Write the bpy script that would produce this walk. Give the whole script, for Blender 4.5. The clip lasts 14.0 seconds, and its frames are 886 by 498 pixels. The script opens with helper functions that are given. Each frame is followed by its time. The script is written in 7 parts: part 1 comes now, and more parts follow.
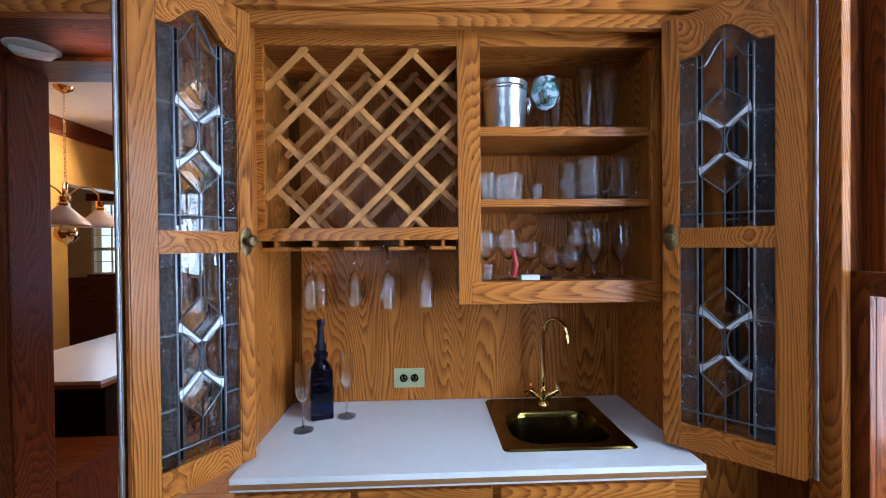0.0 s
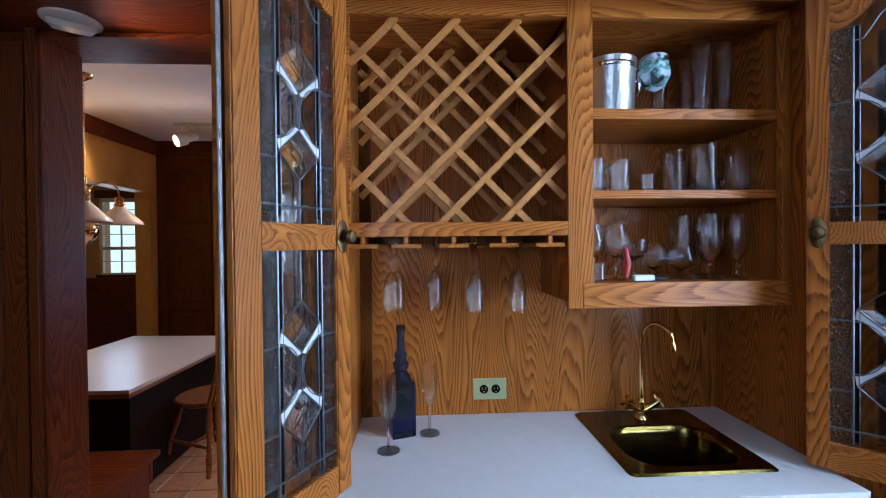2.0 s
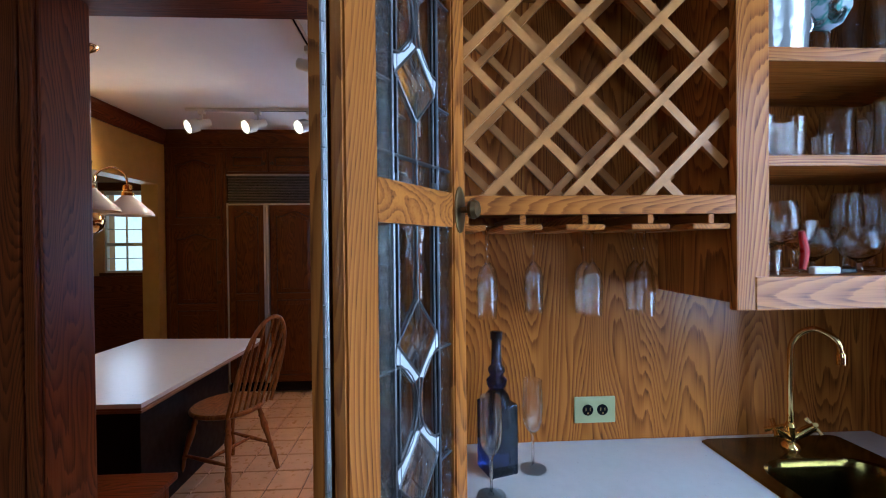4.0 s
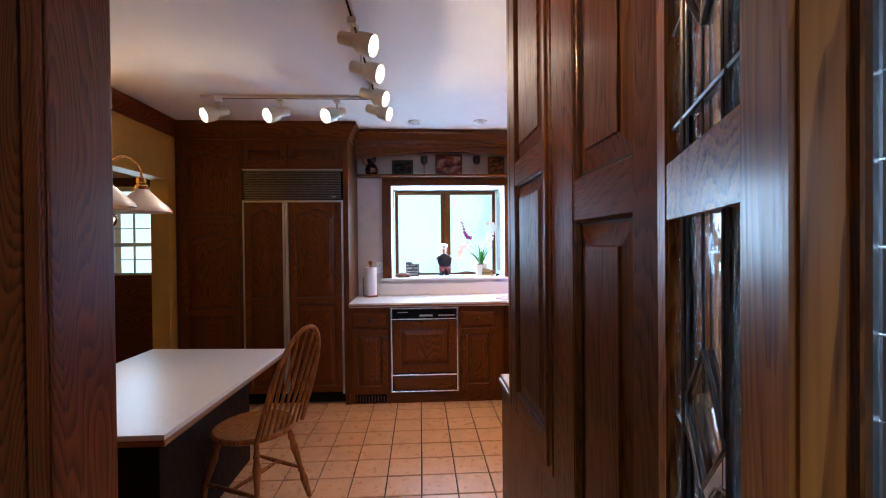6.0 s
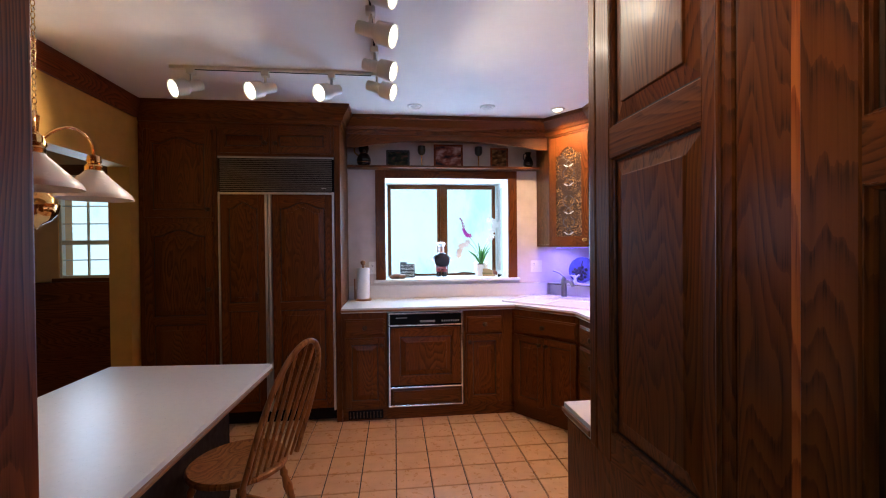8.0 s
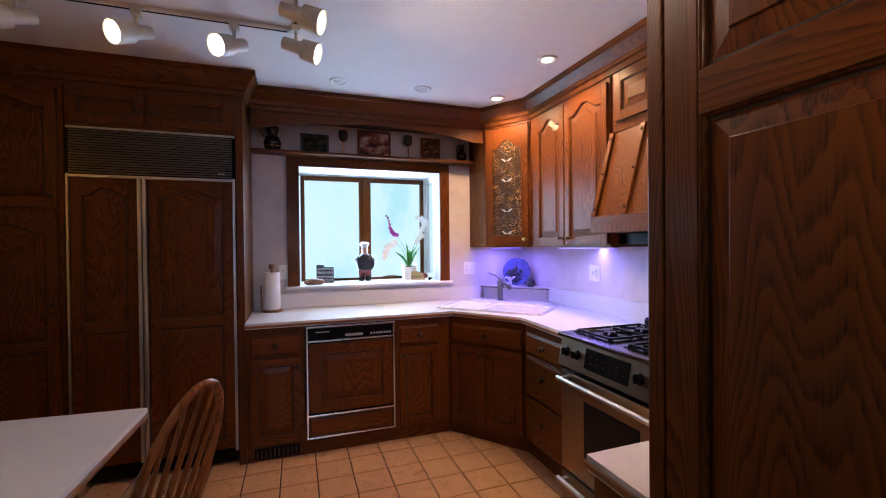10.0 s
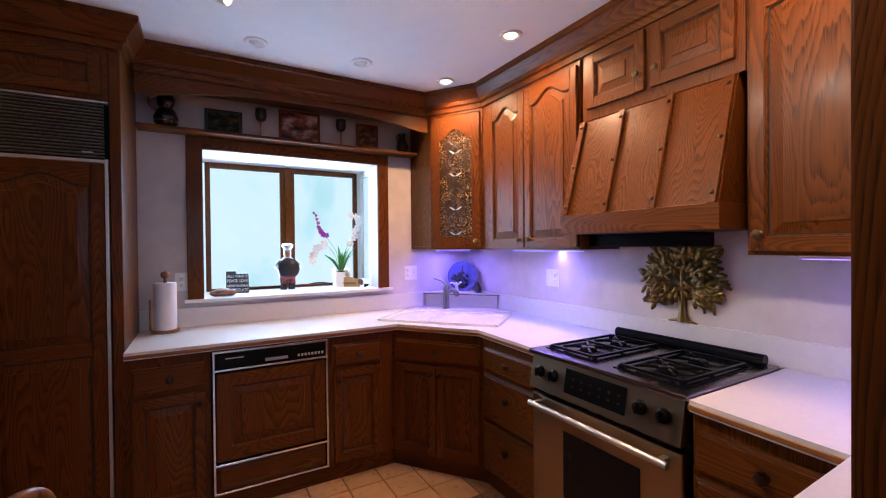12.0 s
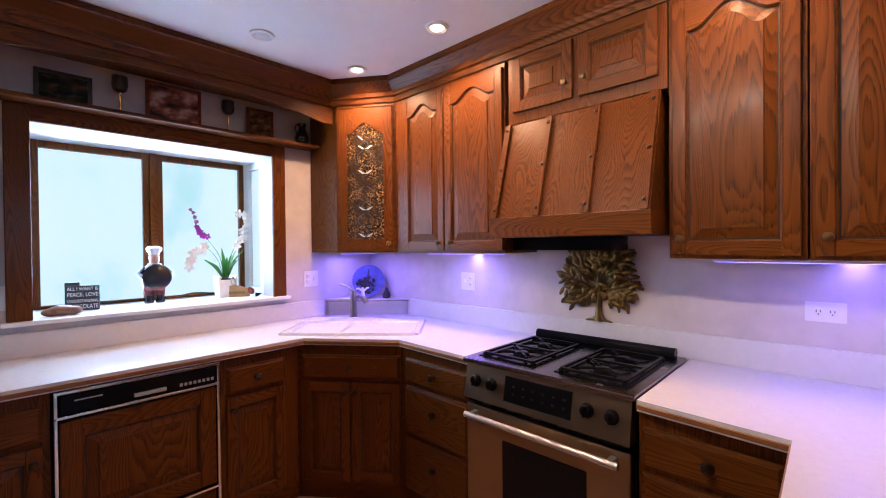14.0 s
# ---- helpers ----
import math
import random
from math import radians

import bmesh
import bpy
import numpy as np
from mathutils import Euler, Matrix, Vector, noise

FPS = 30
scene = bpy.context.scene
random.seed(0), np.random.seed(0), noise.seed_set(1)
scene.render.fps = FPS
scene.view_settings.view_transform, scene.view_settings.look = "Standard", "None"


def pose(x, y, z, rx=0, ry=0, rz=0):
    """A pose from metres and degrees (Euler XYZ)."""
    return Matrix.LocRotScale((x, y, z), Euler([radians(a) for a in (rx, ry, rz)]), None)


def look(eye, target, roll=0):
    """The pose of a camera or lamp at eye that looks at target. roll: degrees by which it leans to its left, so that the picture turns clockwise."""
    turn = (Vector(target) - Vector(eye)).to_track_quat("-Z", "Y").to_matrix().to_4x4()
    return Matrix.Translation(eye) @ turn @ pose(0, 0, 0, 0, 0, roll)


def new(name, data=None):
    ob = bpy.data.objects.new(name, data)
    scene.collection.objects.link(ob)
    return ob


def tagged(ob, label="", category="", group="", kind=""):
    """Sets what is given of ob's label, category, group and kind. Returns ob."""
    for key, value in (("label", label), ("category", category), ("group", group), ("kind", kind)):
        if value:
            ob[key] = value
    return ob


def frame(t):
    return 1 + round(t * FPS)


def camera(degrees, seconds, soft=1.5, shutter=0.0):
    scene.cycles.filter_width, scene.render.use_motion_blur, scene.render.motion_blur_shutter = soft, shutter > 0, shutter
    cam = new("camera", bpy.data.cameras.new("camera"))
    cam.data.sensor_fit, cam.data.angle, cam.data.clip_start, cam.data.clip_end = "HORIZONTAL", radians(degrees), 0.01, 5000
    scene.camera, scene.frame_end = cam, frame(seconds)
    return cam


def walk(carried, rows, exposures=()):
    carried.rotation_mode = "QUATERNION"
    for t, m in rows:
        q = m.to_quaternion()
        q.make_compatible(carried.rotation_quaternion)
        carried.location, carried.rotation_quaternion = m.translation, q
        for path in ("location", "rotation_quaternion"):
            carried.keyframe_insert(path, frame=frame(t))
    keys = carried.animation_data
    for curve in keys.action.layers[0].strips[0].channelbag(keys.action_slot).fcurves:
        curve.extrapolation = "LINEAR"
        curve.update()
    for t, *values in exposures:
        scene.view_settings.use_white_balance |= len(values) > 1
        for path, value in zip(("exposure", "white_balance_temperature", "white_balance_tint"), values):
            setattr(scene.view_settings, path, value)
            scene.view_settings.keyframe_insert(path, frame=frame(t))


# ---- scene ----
# camera and walk
cam = camera(92.65, 14.0, soft=1.1)
PITCH, ROLL = -0.56, 0.56
ROWS = [
    (0.0, -0.026, -0.042, 1.482, -2.26),
    (0.5, -0.096, -0.001, 1.478, -2.37),
    (1.0, -0.179, 0.042, 1.476, -2.63),
    (1.5, -0.262, 0.085, 1.476, -2.84),
    (2.0, -0.338, 0.128, 1.475, -3.01),
    (4.5, -0.664, 0.513, 1.434, -2.93),
    (5.0, -0.745, 0.586, 1.435, -3.08),
    (5.5, -0.813, 0.665, 1.442, -3.09),
    (6.0, -0.880, 0.748, 1.444, -3.08),
    (6.5, -0.938, 0.826, 1.443, -3.06),
    (7.0, -0.980, 0.925, 1.434, -3.39),
    (7.5, -1.029, 1.031, 1.429, -4.34),
    (8.0, -1.095, 1.133, 1.427, -6.53),
    (8.5, -1.132, 1.239, 1.420, -9.74),
    (11.0, -1.226, 1.837, 1.430, -24.35),
    (11.5, -1.209, 1.953, 1.439, -26.74),
    (12.0, -1.194, 2.045, 1.433, -29.76),
    (12.5, -1.204, 2.126, 1.430, -33.39),
    (13.0, -1.227, 2.202, 1.437, -37.52),
    (13.5, -1.260, 2.268, 1.445, -41.99),
    (14.0, -1.292, 2.331, 1.447, -46.44),
]
EXPOSURES = [(0.0, 0.0, 5850, 15), (2.0, -0.2, 5700, 13), (4.5, -0.1, 5300, 8), (6.5, 0.08, 5600, 8), (8.5, -0.14, 5450, 9), (11.0, -0.42, 5650, 14), (14.0, -0.38, 5700, 19)]
walk(cam, [(t, pose(x, y, z, 90 + PITCH, ROLL, yaw)) for t, x, y, z, yaw in ROWS], EXPOSURES)

# world, sun and lamps
world = bpy.data.worlds.new("world")
scene.world = world
world.use_nodes = True
wn = world.node_tree
sky = wn.nodes.new("ShaderNodeTexSky")
sky.sky_type, sky.sun_disc = "NISHITA", False
sky.sun_elevation, sky.sun_rotation = radians(50), radians(258)
wn.nodes["Background"].inputs[1].default_value = 0.12
wn.links.new(sky.outputs[0], wn.nodes["Background"].inputs[0])
sun = new("sun", bpy.data.lights.new("sun", "SUN"))
sun.data.energy, sun.data.angle, sun.data.color = 2.5, radians(0.6), (1, 0.95, 0.86)
sun.matrix_world = look((-14, -3, 17), (0, 0, 0))
sun["label"] = "sunlight"


def area(name, m, w, h, watts, color):
    lamp = new(name, bpy.data.lights.new(name, "AREA"))
    lamp.data.shape, lamp.data.size, lamp.data.size_y = "RECTANGLE", w, h
    lamp.data.energy, lamp.data.color = watts, color
    lamp.matrix_world = m
    return lamp


def spot(name, eye, target, watts, color, size=90, blend=0.6, radius=0.03):
    lamp = new(name, bpy.data.lights.new(name, "SPOT"))
    lamp.data.energy, lamp.data.color = watts, color
    lamp.data.spot_size, lamp.data.spot_blend, lamp.data.shadow_soft_size = radians(size), blend, radius
    lamp.matrix_world = look(eye, target)
    return lamp


COOL, WARM, LED = (0.60, 0.79, 1.0), (1.0, 0.56, 0.25), (0.30, 0.21, 1.0)
area("window_daylight_north", look((-0.58, 5.55, 1.6), (-0.58, 0, 1.3)), 1.0, 0.85, 38, COOL)
area("window_daylight_bar", look((1.16, 0.40, 1.55), (-1.0, 0.75, 1.25)), 0.95, 1.3, 48, COOL)
area("window_daylight_south", look((-1.2, -2.72, 1.75), (-0.7, 1.0, 1.45)), 1.5, 1.0, 30, COOL)
area("window_daylight_west", look((-3.38, 4.66, 1.6), (-3.38, 2.0, 1.2)), 0.5, 0.7, 6, COOL)


# materials
def material(name):
    m = bpy.data.materials.new(name)
    m.use_nodes = True
    return m, m.node_tree.nodes, m.node_tree.links, m.node_tree.nodes["Principled BSDF"]


def mixed(n, l, fac, a, b, mode="MIX"):
    q = n.new("ShaderNodeMix")
    q.data_type, q.blend_type = "RGBA", mode
    for sock, v in ((q.inputs[0], fac), (q.inputs[6], a), (q.inputs[7], b)):
        if isinstance(v, bpy.types.NodeSocket):
            l.new(v, sock)
        elif isinstance(v, tuple):
            sock.default_value = (*v, 1)
        else:
            sock.default_value = v
    return q.outputs[2]


def ramp(n, l, src, stops):
    r = n.new("ShaderNodeValToRGB")
    while len(r.color_ramp.elements) < len(stops):
        r.color_ramp.elements.new(0.5)
    for e, (p, c) in zip(r.color_ramp.elements, stops):
        e.position, e.color = p, (*c, 1) if isinstance(c, tuple) else (c, c, c, 1)
    l.new(src, r.inputs[0])
    return r.outputs[0]


def coords(n, l, scale, jitter=3.0):
    """Object coordinates, shifted by a chance amount for each object, stretched by scale."""
    tc, info = n.new("ShaderNodeTexCoord"), n.new("ShaderNodeObjectInfo")
    mul = n.new("ShaderNodeMath")
    mul.operation, mul.inputs[1].default_value = "MULTIPLY", jitter
    l.new(info.outputs["Random"], mul.inputs[0])
    add = n.new("ShaderNodeVectorMath")
    add.operation = "ADD"
    l.new(tc.outputs["Object"], add.inputs[0])
    l.new(mul.outputs[0], add.inputs[1])
    mp = n.new("ShaderNodeMapping")
    mp.inputs["Scale"].default_value = scale
    l.new(add.outputs[0], mp.inputs["Vector"])
    return mp.outputs[0]


def noise_tex(n, l, vec, scale, detail=4.0, rough=0.55):
    t = n.new("ShaderNodeTexNoise")
    t.inputs["Scale"].default_value, t.inputs["Detail"].default_value, t.inputs["Roughness"].default_value = scale, detail, rough
    if vec is not None:
        l.new(vec, t.inputs["Vector"])
    return t.outputs["Fac"]


def bumped(n, l, bsdf, height, strength, dist=0.002):
    b = n.new("ShaderNodeBump")
    b.inputs["Strength"].default_value, b.inputs["Distance"].default_value = strength, dist
    l.new(height, b.inputs["Height"])
    l.new(b.outputs[0], bsdf.inputs["Normal"])


def math_node(n, l, op, a, b):
    q = n.new("ShaderNodeMath")
    q.operation = op
    for sock, v in zip(q.inputs, (a, b)):
        if isinstance(v, bpy.types.NodeSocket):
            l.new(v, sock)
        else:
            sock.default_value = v
    return q.outputs[0]


def oak(name, light, dark, axis, rough=0.36, ring=1.0, coat=0.12):
    """Stained flat-sawn oak: cathedral rings with ragged edges, open pores in the early wood, grain along one axis."""
    m, n, l, b = material(name)
    lane = {"x": 0, "y": 1, "z": 2}[axis]

    def along(k):
        return tuple(k if i == lane else 1.0 for i in range(3))

    warp = noise_tex(n, l, coords(n, l, along(0.15)), 4.2, 1.8, 0.42)
    ragged = noise_tex(n, l, coords(n, l, along(0.05)), 70.0, 2.0, 0.6)
    wave = math_node(n, l, "ADD", math_node(n, l, "MULTIPLY", warp, 46.0 * ring), math_node(n, l, "MULTIPLY", ragged, 0.8))
    saw = math_node(n, l, "FRACT", wave, 0.0)
    pores = noise_tex(n, l, coords(n, l, along(0.025)), 240.0, 2.0, 0.7)
    streak = noise_tex(n, l, coords(n, l, along(0.03), 5.0), 20.0, 3.0)
    cloud = noise_tex(n, l, coords(n, l, along(0.3), 7.0), 4.0, 3.0)
    rings = ramp(n, l, saw, ((0.0, 0.45), (0.12, 0.0), (0.34, 0.35), (0.66, 0.85), (0.90, 1.0)))
    early = ramp(n, l, saw, ((0.0, 0.5), (0.12, 1.0), (0.42, 0.25), (0.9, 0.12)))
    mid = tuple(0.55 * p + 0.45 * q for p, q in zip(light, dark))
    c = mixed(n, l, rings, dark, light)
    c = mixed(n, l, ramp(n, l, cloud, ((0.35, 0.05), (0.7, 0.5))), c, mid)
    open_pore = math_node(n, l, "MULTIPLY", ramp(n, l, pores, ((0.36, 0.9), (0.52, 0.0))), early)
    c = mixed(n, l, open_pore, c, tuple(q * 0.4 for q in dark))
    c = mixed(n, l, ramp(n, l, streak, ((0.35, 0.0), (0.8, 0.4))), c, tuple(q * 0.8 for q in dark))
    l.new(c, b.inputs["Base Color"])
    l.new(ramp(n, l, pores, ((0.3, min(1, rough + 0.22)), (0.55, rough))), b.inputs["Roughness"])
    b.inputs["Coat Weight"].default_value, b.inputs["Coat Roughness"].default_value = coat, 0.16
    b.inputs["Specular IOR Level"].default_value = 0.16
    bumped(n, l, b, pores, 0.15, 0.0006)
    return m


def plain(name, color, rough=0.5, metal=0.0, var=0.08, scale=8.0, bump=0.0, coat=0.0, bscale=120.0):
    m, n, l, b = material(name)
    v = coords(n, l, (1, 1, 1))
    f = noise_tex(n, l, v, scale, 5.0)
    c = mixed(n, l, ramp(n, l, f, ((0.3, 0.0), (0.7, 1.0))), tuple(q * (1 - var) for q in color), tuple(min(1, q * (1 + var)) for q in color))
    l.new(c, b.inputs["Base Color"])
    l.new(ramp(n, l, noise_tex(n, l, v, scale * 3), ((0.3, max(0.02, rough * 0.85)), (0.7, min(1, rough * 1.15)))), b.inputs["Roughness"])
    b.inputs["Metallic"].default_value = metal
    b.inputs["Coat Weight"].default_value = coat
    if bump:
        bumped(n, l, b, noise_tex(n, l, v, bscale, 3.0), bump, 0.002)
    return m


def glass(name, color=(1, 1, 1), rough=0.0, bump=0.0, bscale=90.0, ior=1.45):
    m, n, l, b = material(name)
    b.inputs["Base Color"].default_value = (*color, 1)
    b.inputs["Transmission Weight"].default_value, b.inputs["Roughness"].default_value, b.inputs["IOR"].default_value = 1.0, rough, ior
    if bump:
        bumped(n, l, b, noise_tex(n, l, coords(n, l, (1, 1, 1)), bscale, 2.0), bump, 0.004)
    return m


def clear_mix(m, share):
    """Let part of the light pass straight through a thin glass."""
    n, l = m.node_tree.nodes, m.node_tree.links
    mix, tr = n.new("ShaderNodeMixShader"), n.new("ShaderNodeBsdfTransparent")
    mix.inputs[0].default_value = share
    l.new(n["Principled BSDF"].outputs[0], mix.inputs[1])
    l.new(tr.outputs[0], mix.inputs[2])
    l.new(mix.outputs[0], n["Material Output"].inputs[0])
    return m


def glow(name, color, strength):
    m, n, l, b = material(name)
    b.inputs["Base Color"].default_value = (*color, 1)
    b.inputs["Emission Color"].default_value, b.inputs["Emission Strength"].default_value = (*color, 1), strength
    return m


HONEY = ((0.520, 0.174, 0.027), (0.220, 0.056, 0.008))
BROWN = ((0.160, 0.048, 0.0050), (0.078, 0.021, 0.0020))
REDDISH = ((0.22, 0.050, 0.010), (0.09, 0.019, 0.003))
OH = {a: oak("honey_oak_" + a, *HONEY, a, ring=1.45) for a in "xyz"}
OB = {a: oak("brown_oak_" + a, *BROWN, a, rough=0.34, ring=1.35, coat=0.06) for a in "xyz"}
OR = {a: oak("dark_red_oak_" + a, *REDDISH, a, ring=1.3) for a in "xyz"}
CHAIR_OAK = oak("chair_oak", (0.36, 0.14, 0.035), (0.19, 0.065, 0.015), "z", ring=0.4)
WALLPAINT = plain("cream_wall_paint", (0.58, 0.53, 0.51), 0.6, bump=0.05)
YELLOWPAINT = plain("ochre_wall_paint", (0.60, 0.34, 0.06), 0.6, bump=0.05)
BEIGEPAINT = plain("beige_wall_paint", (0.60, 0.36, 0.16), 0.6, bump=0.05)
CEILPAINT = plain("white_ceiling_paint", (0.74, 0.72, 0.70), 0.75, var=0.02, bump=0.05, bscale=200.0)
LAMINATE = plain("white_laminate", (0.66, 0.65, 0.64), 0.32, var=0.03, scale=40.0)
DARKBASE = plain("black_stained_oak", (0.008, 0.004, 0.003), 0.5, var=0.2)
EDGE_WOOD = plain("oak_edge_strip", (0.24, 0.10, 0.03), 0.35)
TILE = plain("terracotta_tile", (0.52, 0.31, 0.165), 0.30, var=0.09, scale=9.0, bump=0.06, bscale=60.0)
GROUT = plain("brown_grout", (0.035, 0.022, 0.014), 0.9, bump=0.3)
BRASS = plain("aged_brass", (0.42, 0.27, 0.10), 0.28, 1.0, 0.2, 30.0)
POLISHED_BRASS = plain("polished_brass", (0.78, 0.52, 0.20), 0.12, 1.0, 0.1, 30.0)
BRONZE = plain("dark_bronze", (0.08, 0.05, 0.03), 0.35, 1.0, 0.3, 30.0)
STEEL = plain("brushed_steel", (0.55, 0.53, 0.50), 0.40, 1.0, 0.04, 6.0)
CHROME = plain("chrome", (0.86, 0.86, 0.88), 0.22, 1.0, 0.03)
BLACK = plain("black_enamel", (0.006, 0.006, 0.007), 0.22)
DARKGAP = plain("dark_interior", (0.012, 0.008, 0.006), 0.9)
WHITE = plain("white_enamel", (0.72, 0.70, 0.66), 0.35, var=0.03)
PLASTIC = plain("white_plastic", (0.75, 0.74, 0.72), 0.4, var=0.03)
AGED_BRASS = plain("dark_aged_brass", (0.16, 0.10, 0.045), 0.38, 1.0, 0.3, 30.0)
HINGE_STEEL = plain("dull_hinge_steel", (0.55, 0.56, 0.57), 0.42, 1.0, 0.15, 40.0)
RANGE_STEEL = plain("range_steel", (0.27, 0.205, 0.135), 0.36, 1.0, 0.04, 5.0)
COOKTOP = plain("dark_cooktop_steel", (0.24, 0.21, 0.22), 0.24, 1.0, 0.05, 5.0)
for dull in (BLACK, DARKGAP, DARKBASE):
    dull.node_tree.nodes["Principled BSDF"].inputs["Specular IOR Level"].default_value = 0.12
# near-black brown that paints shade into the panel grooves
GROOVE_SHADE = plain("dark_groove_shade", (0.016, 0.007, 0.003), 0.5, var=0.3, scale=30.0)
LEAD = plain("lead_came", (0.14, 0.14, 0.15), 0.35, 0.9, 0.2, 60.0)


# modelling tools
BASE = {}
SITE = [Matrix()]  # where the things being built stand in the plan
UP = Vector((0, 0, 1))


def thing(name, base, label, category, group="", kind=""):
    e = new(name)
    e.empty_display_size = 0.1
    base = SITE[0] @ Vector(base)
    e.location = base
    BASE[e.name] = base
    return tagged(e, label, category, group, kind)


def part(name, bm, mat, parent=None, label="", smooth=False):
    """One mesh object of bm, which is in world metres, under a thing or part."""
    me = bpy.data.meshes.new(name)
    bm.transform(SITE[0])
    base = BASE.get(parent.name, Vector()) if parent else Vector()
    if base.length:
        bm.transform(Matrix.Translation(-base))
    bmesh.ops.recalc_face_normals(bm, faces=bm.faces)
    bm.to_mesh(me)
    bm.free()
    me.materials.append(mat)
    if smooth:
        me.shade_smooth()
        me.set_sharp_from_angle(angle=radians(40))
    ob = new(name, me)
    if parent:
        ob.parent = parent
        BASE[ob.name] = base
    if label:
        ob["label"] = label
    return ob


def structure(name, bm, mat, label="", category=""):
    ob = part(name, bm, mat)
    return tagged(ob, label, category, kind="structure")


def add_box(bm, lo, hi, bevel=0.0, m=None):
    lo, hi = Vector(lo), Vector(hi)
    r = bmesh.ops.create_cube(bm, size=1.0, matrix=Matrix.Translation((lo + hi) / 2) @ Matrix.Diagonal((*(hi - lo), 1)))
    vs = r["verts"]
    if bevel:
        es = list({e for v in vs for e in v.link_edges})
        o = bmesh.ops.bevel(bm, geom=es, offset=bevel, segments=2, profile=0.6, affect="EDGES")
        vs = list({v for f in o["faces"] for v in f.verts} | {v for v in vs if v.is_valid})
    if m is not None:
        bmesh.ops.transform(bm, matrix=m, verts=[v for v in vs if v.is_valid])
    return bm


def box(lo, hi, bevel=0.002):
    return add_box(bmesh.new(), lo, hi, bevel)


def add_prism(bm, pts, w0, w1, m):
    """A prism over the outline pts (u, v), from depth w0 to w1; m takes (u, w, v) into the world."""
    a = [bm.verts.new(m @ Vector((u, w0, v))) for u, v in pts]
    b = [bm.verts.new(m @ Vector((u, w1, v))) for u, v in pts]
    bm.faces.new(a)
    bm.faces.new(b[::-1])
    for i in range(len(pts)):
        j = (i + 1) % len(pts)
        bm.faces.new((a[j], a[i], b[i], b[j]))
    return bm


def prism(pts, w0, w1, m=Matrix()):
    return add_prism(bmesh.new(), pts, w0, w1, m)


def lathe(profile, base, seg=24, axis=UP, bm=None):
    """A turned body: profile of (radius, height) along axis from base."""
    bm = bm or bmesh.new()
    q = UP.rotation_difference(Vector(axis).normalized())
    rings = []
    for r, h in profile:
        rings.append([bm.verts.new(Vector(base) + q @ Vector((max(r, 1e-5) * math.cos(2 * math.pi * i / seg), max(r, 1e-5) * math.sin(2 * math.pi * i / seg), h))) for i in range(seg)])
    for a, b in zip(rings, rings[1:]):
        for i in range(seg):
            j = (i + 1) % seg
            bm.faces.new((a[i], a[j], b[j], b[i]))
    for ring, r in ((rings[0][::-1], profile[0][0]), (rings[-1], profile[-1][0])):
        if r > 1e-4:
            bm.faces.new(ring)
    return bm


def tube(points, radius, seg=8, bm=None, closed=False):
    """A round bar along points; radius a number or one for each point."""
    bm = bm or bmesh.new()
    pts = [Vector(p) for p in points]
    rad = radius if isinstance(radius, (list, tuple)) else [radius] * len(pts)
    rings, side = [], None
    for i, p in enumerate(pts):
        d = (pts[(i + 1) % len(pts)] - pts[i - 1]) if closed else (pts[min(i + 1, len(pts) - 1)] - pts[max(i - 1, 0)])
        d.normalize()
        if side is None:
            side = d.orthogonal().normalized()
        side = (side - d * side.dot(d)).normalized()
        other = d.cross(side)
        rings.append([bm.verts.new(p + (side * math.cos(2 * math.pi * k / seg) + other * math.sin(2 * math.pi * k / seg)) * rad[i]) for k in range(seg)])
    pairs = list(zip(rings, rings[1:])) + ([(rings[-1], rings[0])] if closed else [])
    for a, b in pairs:
        for k in range(seg):
            j = (k + 1) % seg
            bm.faces.new((a[k], a[j], b[j], b[k]))
    if not closed:
        bm.faces.new(rings[0][::-1])
        bm.faces.new(rings[-1])
    return bm


def curve_pts(ctrl, steps=8):
    """A smooth line through the control points."""
    p = [Vector(c) for c in ctrl]
    p = [2 * p[0] - p[1]] + p + [2 * p[-1] - p[-2]]
    out = []
    for i in range(1, len(p) - 2):
        for s in range(steps):
            t = s / steps
            a, b, c, d = p[i - 1 : i + 3]
            out.append(0.5 * (2 * b + (c - a) * t + (2 * a - 5 * b + 4 * c - d) * t * t + (3 * b - a - 3 * c + d) * t ** 3))
    return out + [p[-2]]


def facing(origin, out):
    """The pose in which u runs to the right of one who looks at a front, w into it and v up; out: the way the front faces."""
    w = -Vector(out).normalized()
    u = w.cross(UP)
    return Matrix(((u.x, w.x, 0, origin[0]), (u.y, w.y, 0, origin[1]), (u.z, w.z, 1, origin[2]), (0, 0, 0, 1)))


def arch(u0, u1, v, rise, n=14):
    """Points of a cathedral arch from u0 to u1 whose shoulders lie at v."""
    out = []
    for i in range(n + 1):
        s = i / n
        k = min(s, 1 - s)
        h = 0.0 if k < 0.10 else (0.5 - 0.5 * math.cos(math.pi * min(1, (k - 0.10) / 0.40))) ** 0.8
        out.append((u0 + (u1 - u0) * s, v + rise * h))
    return out


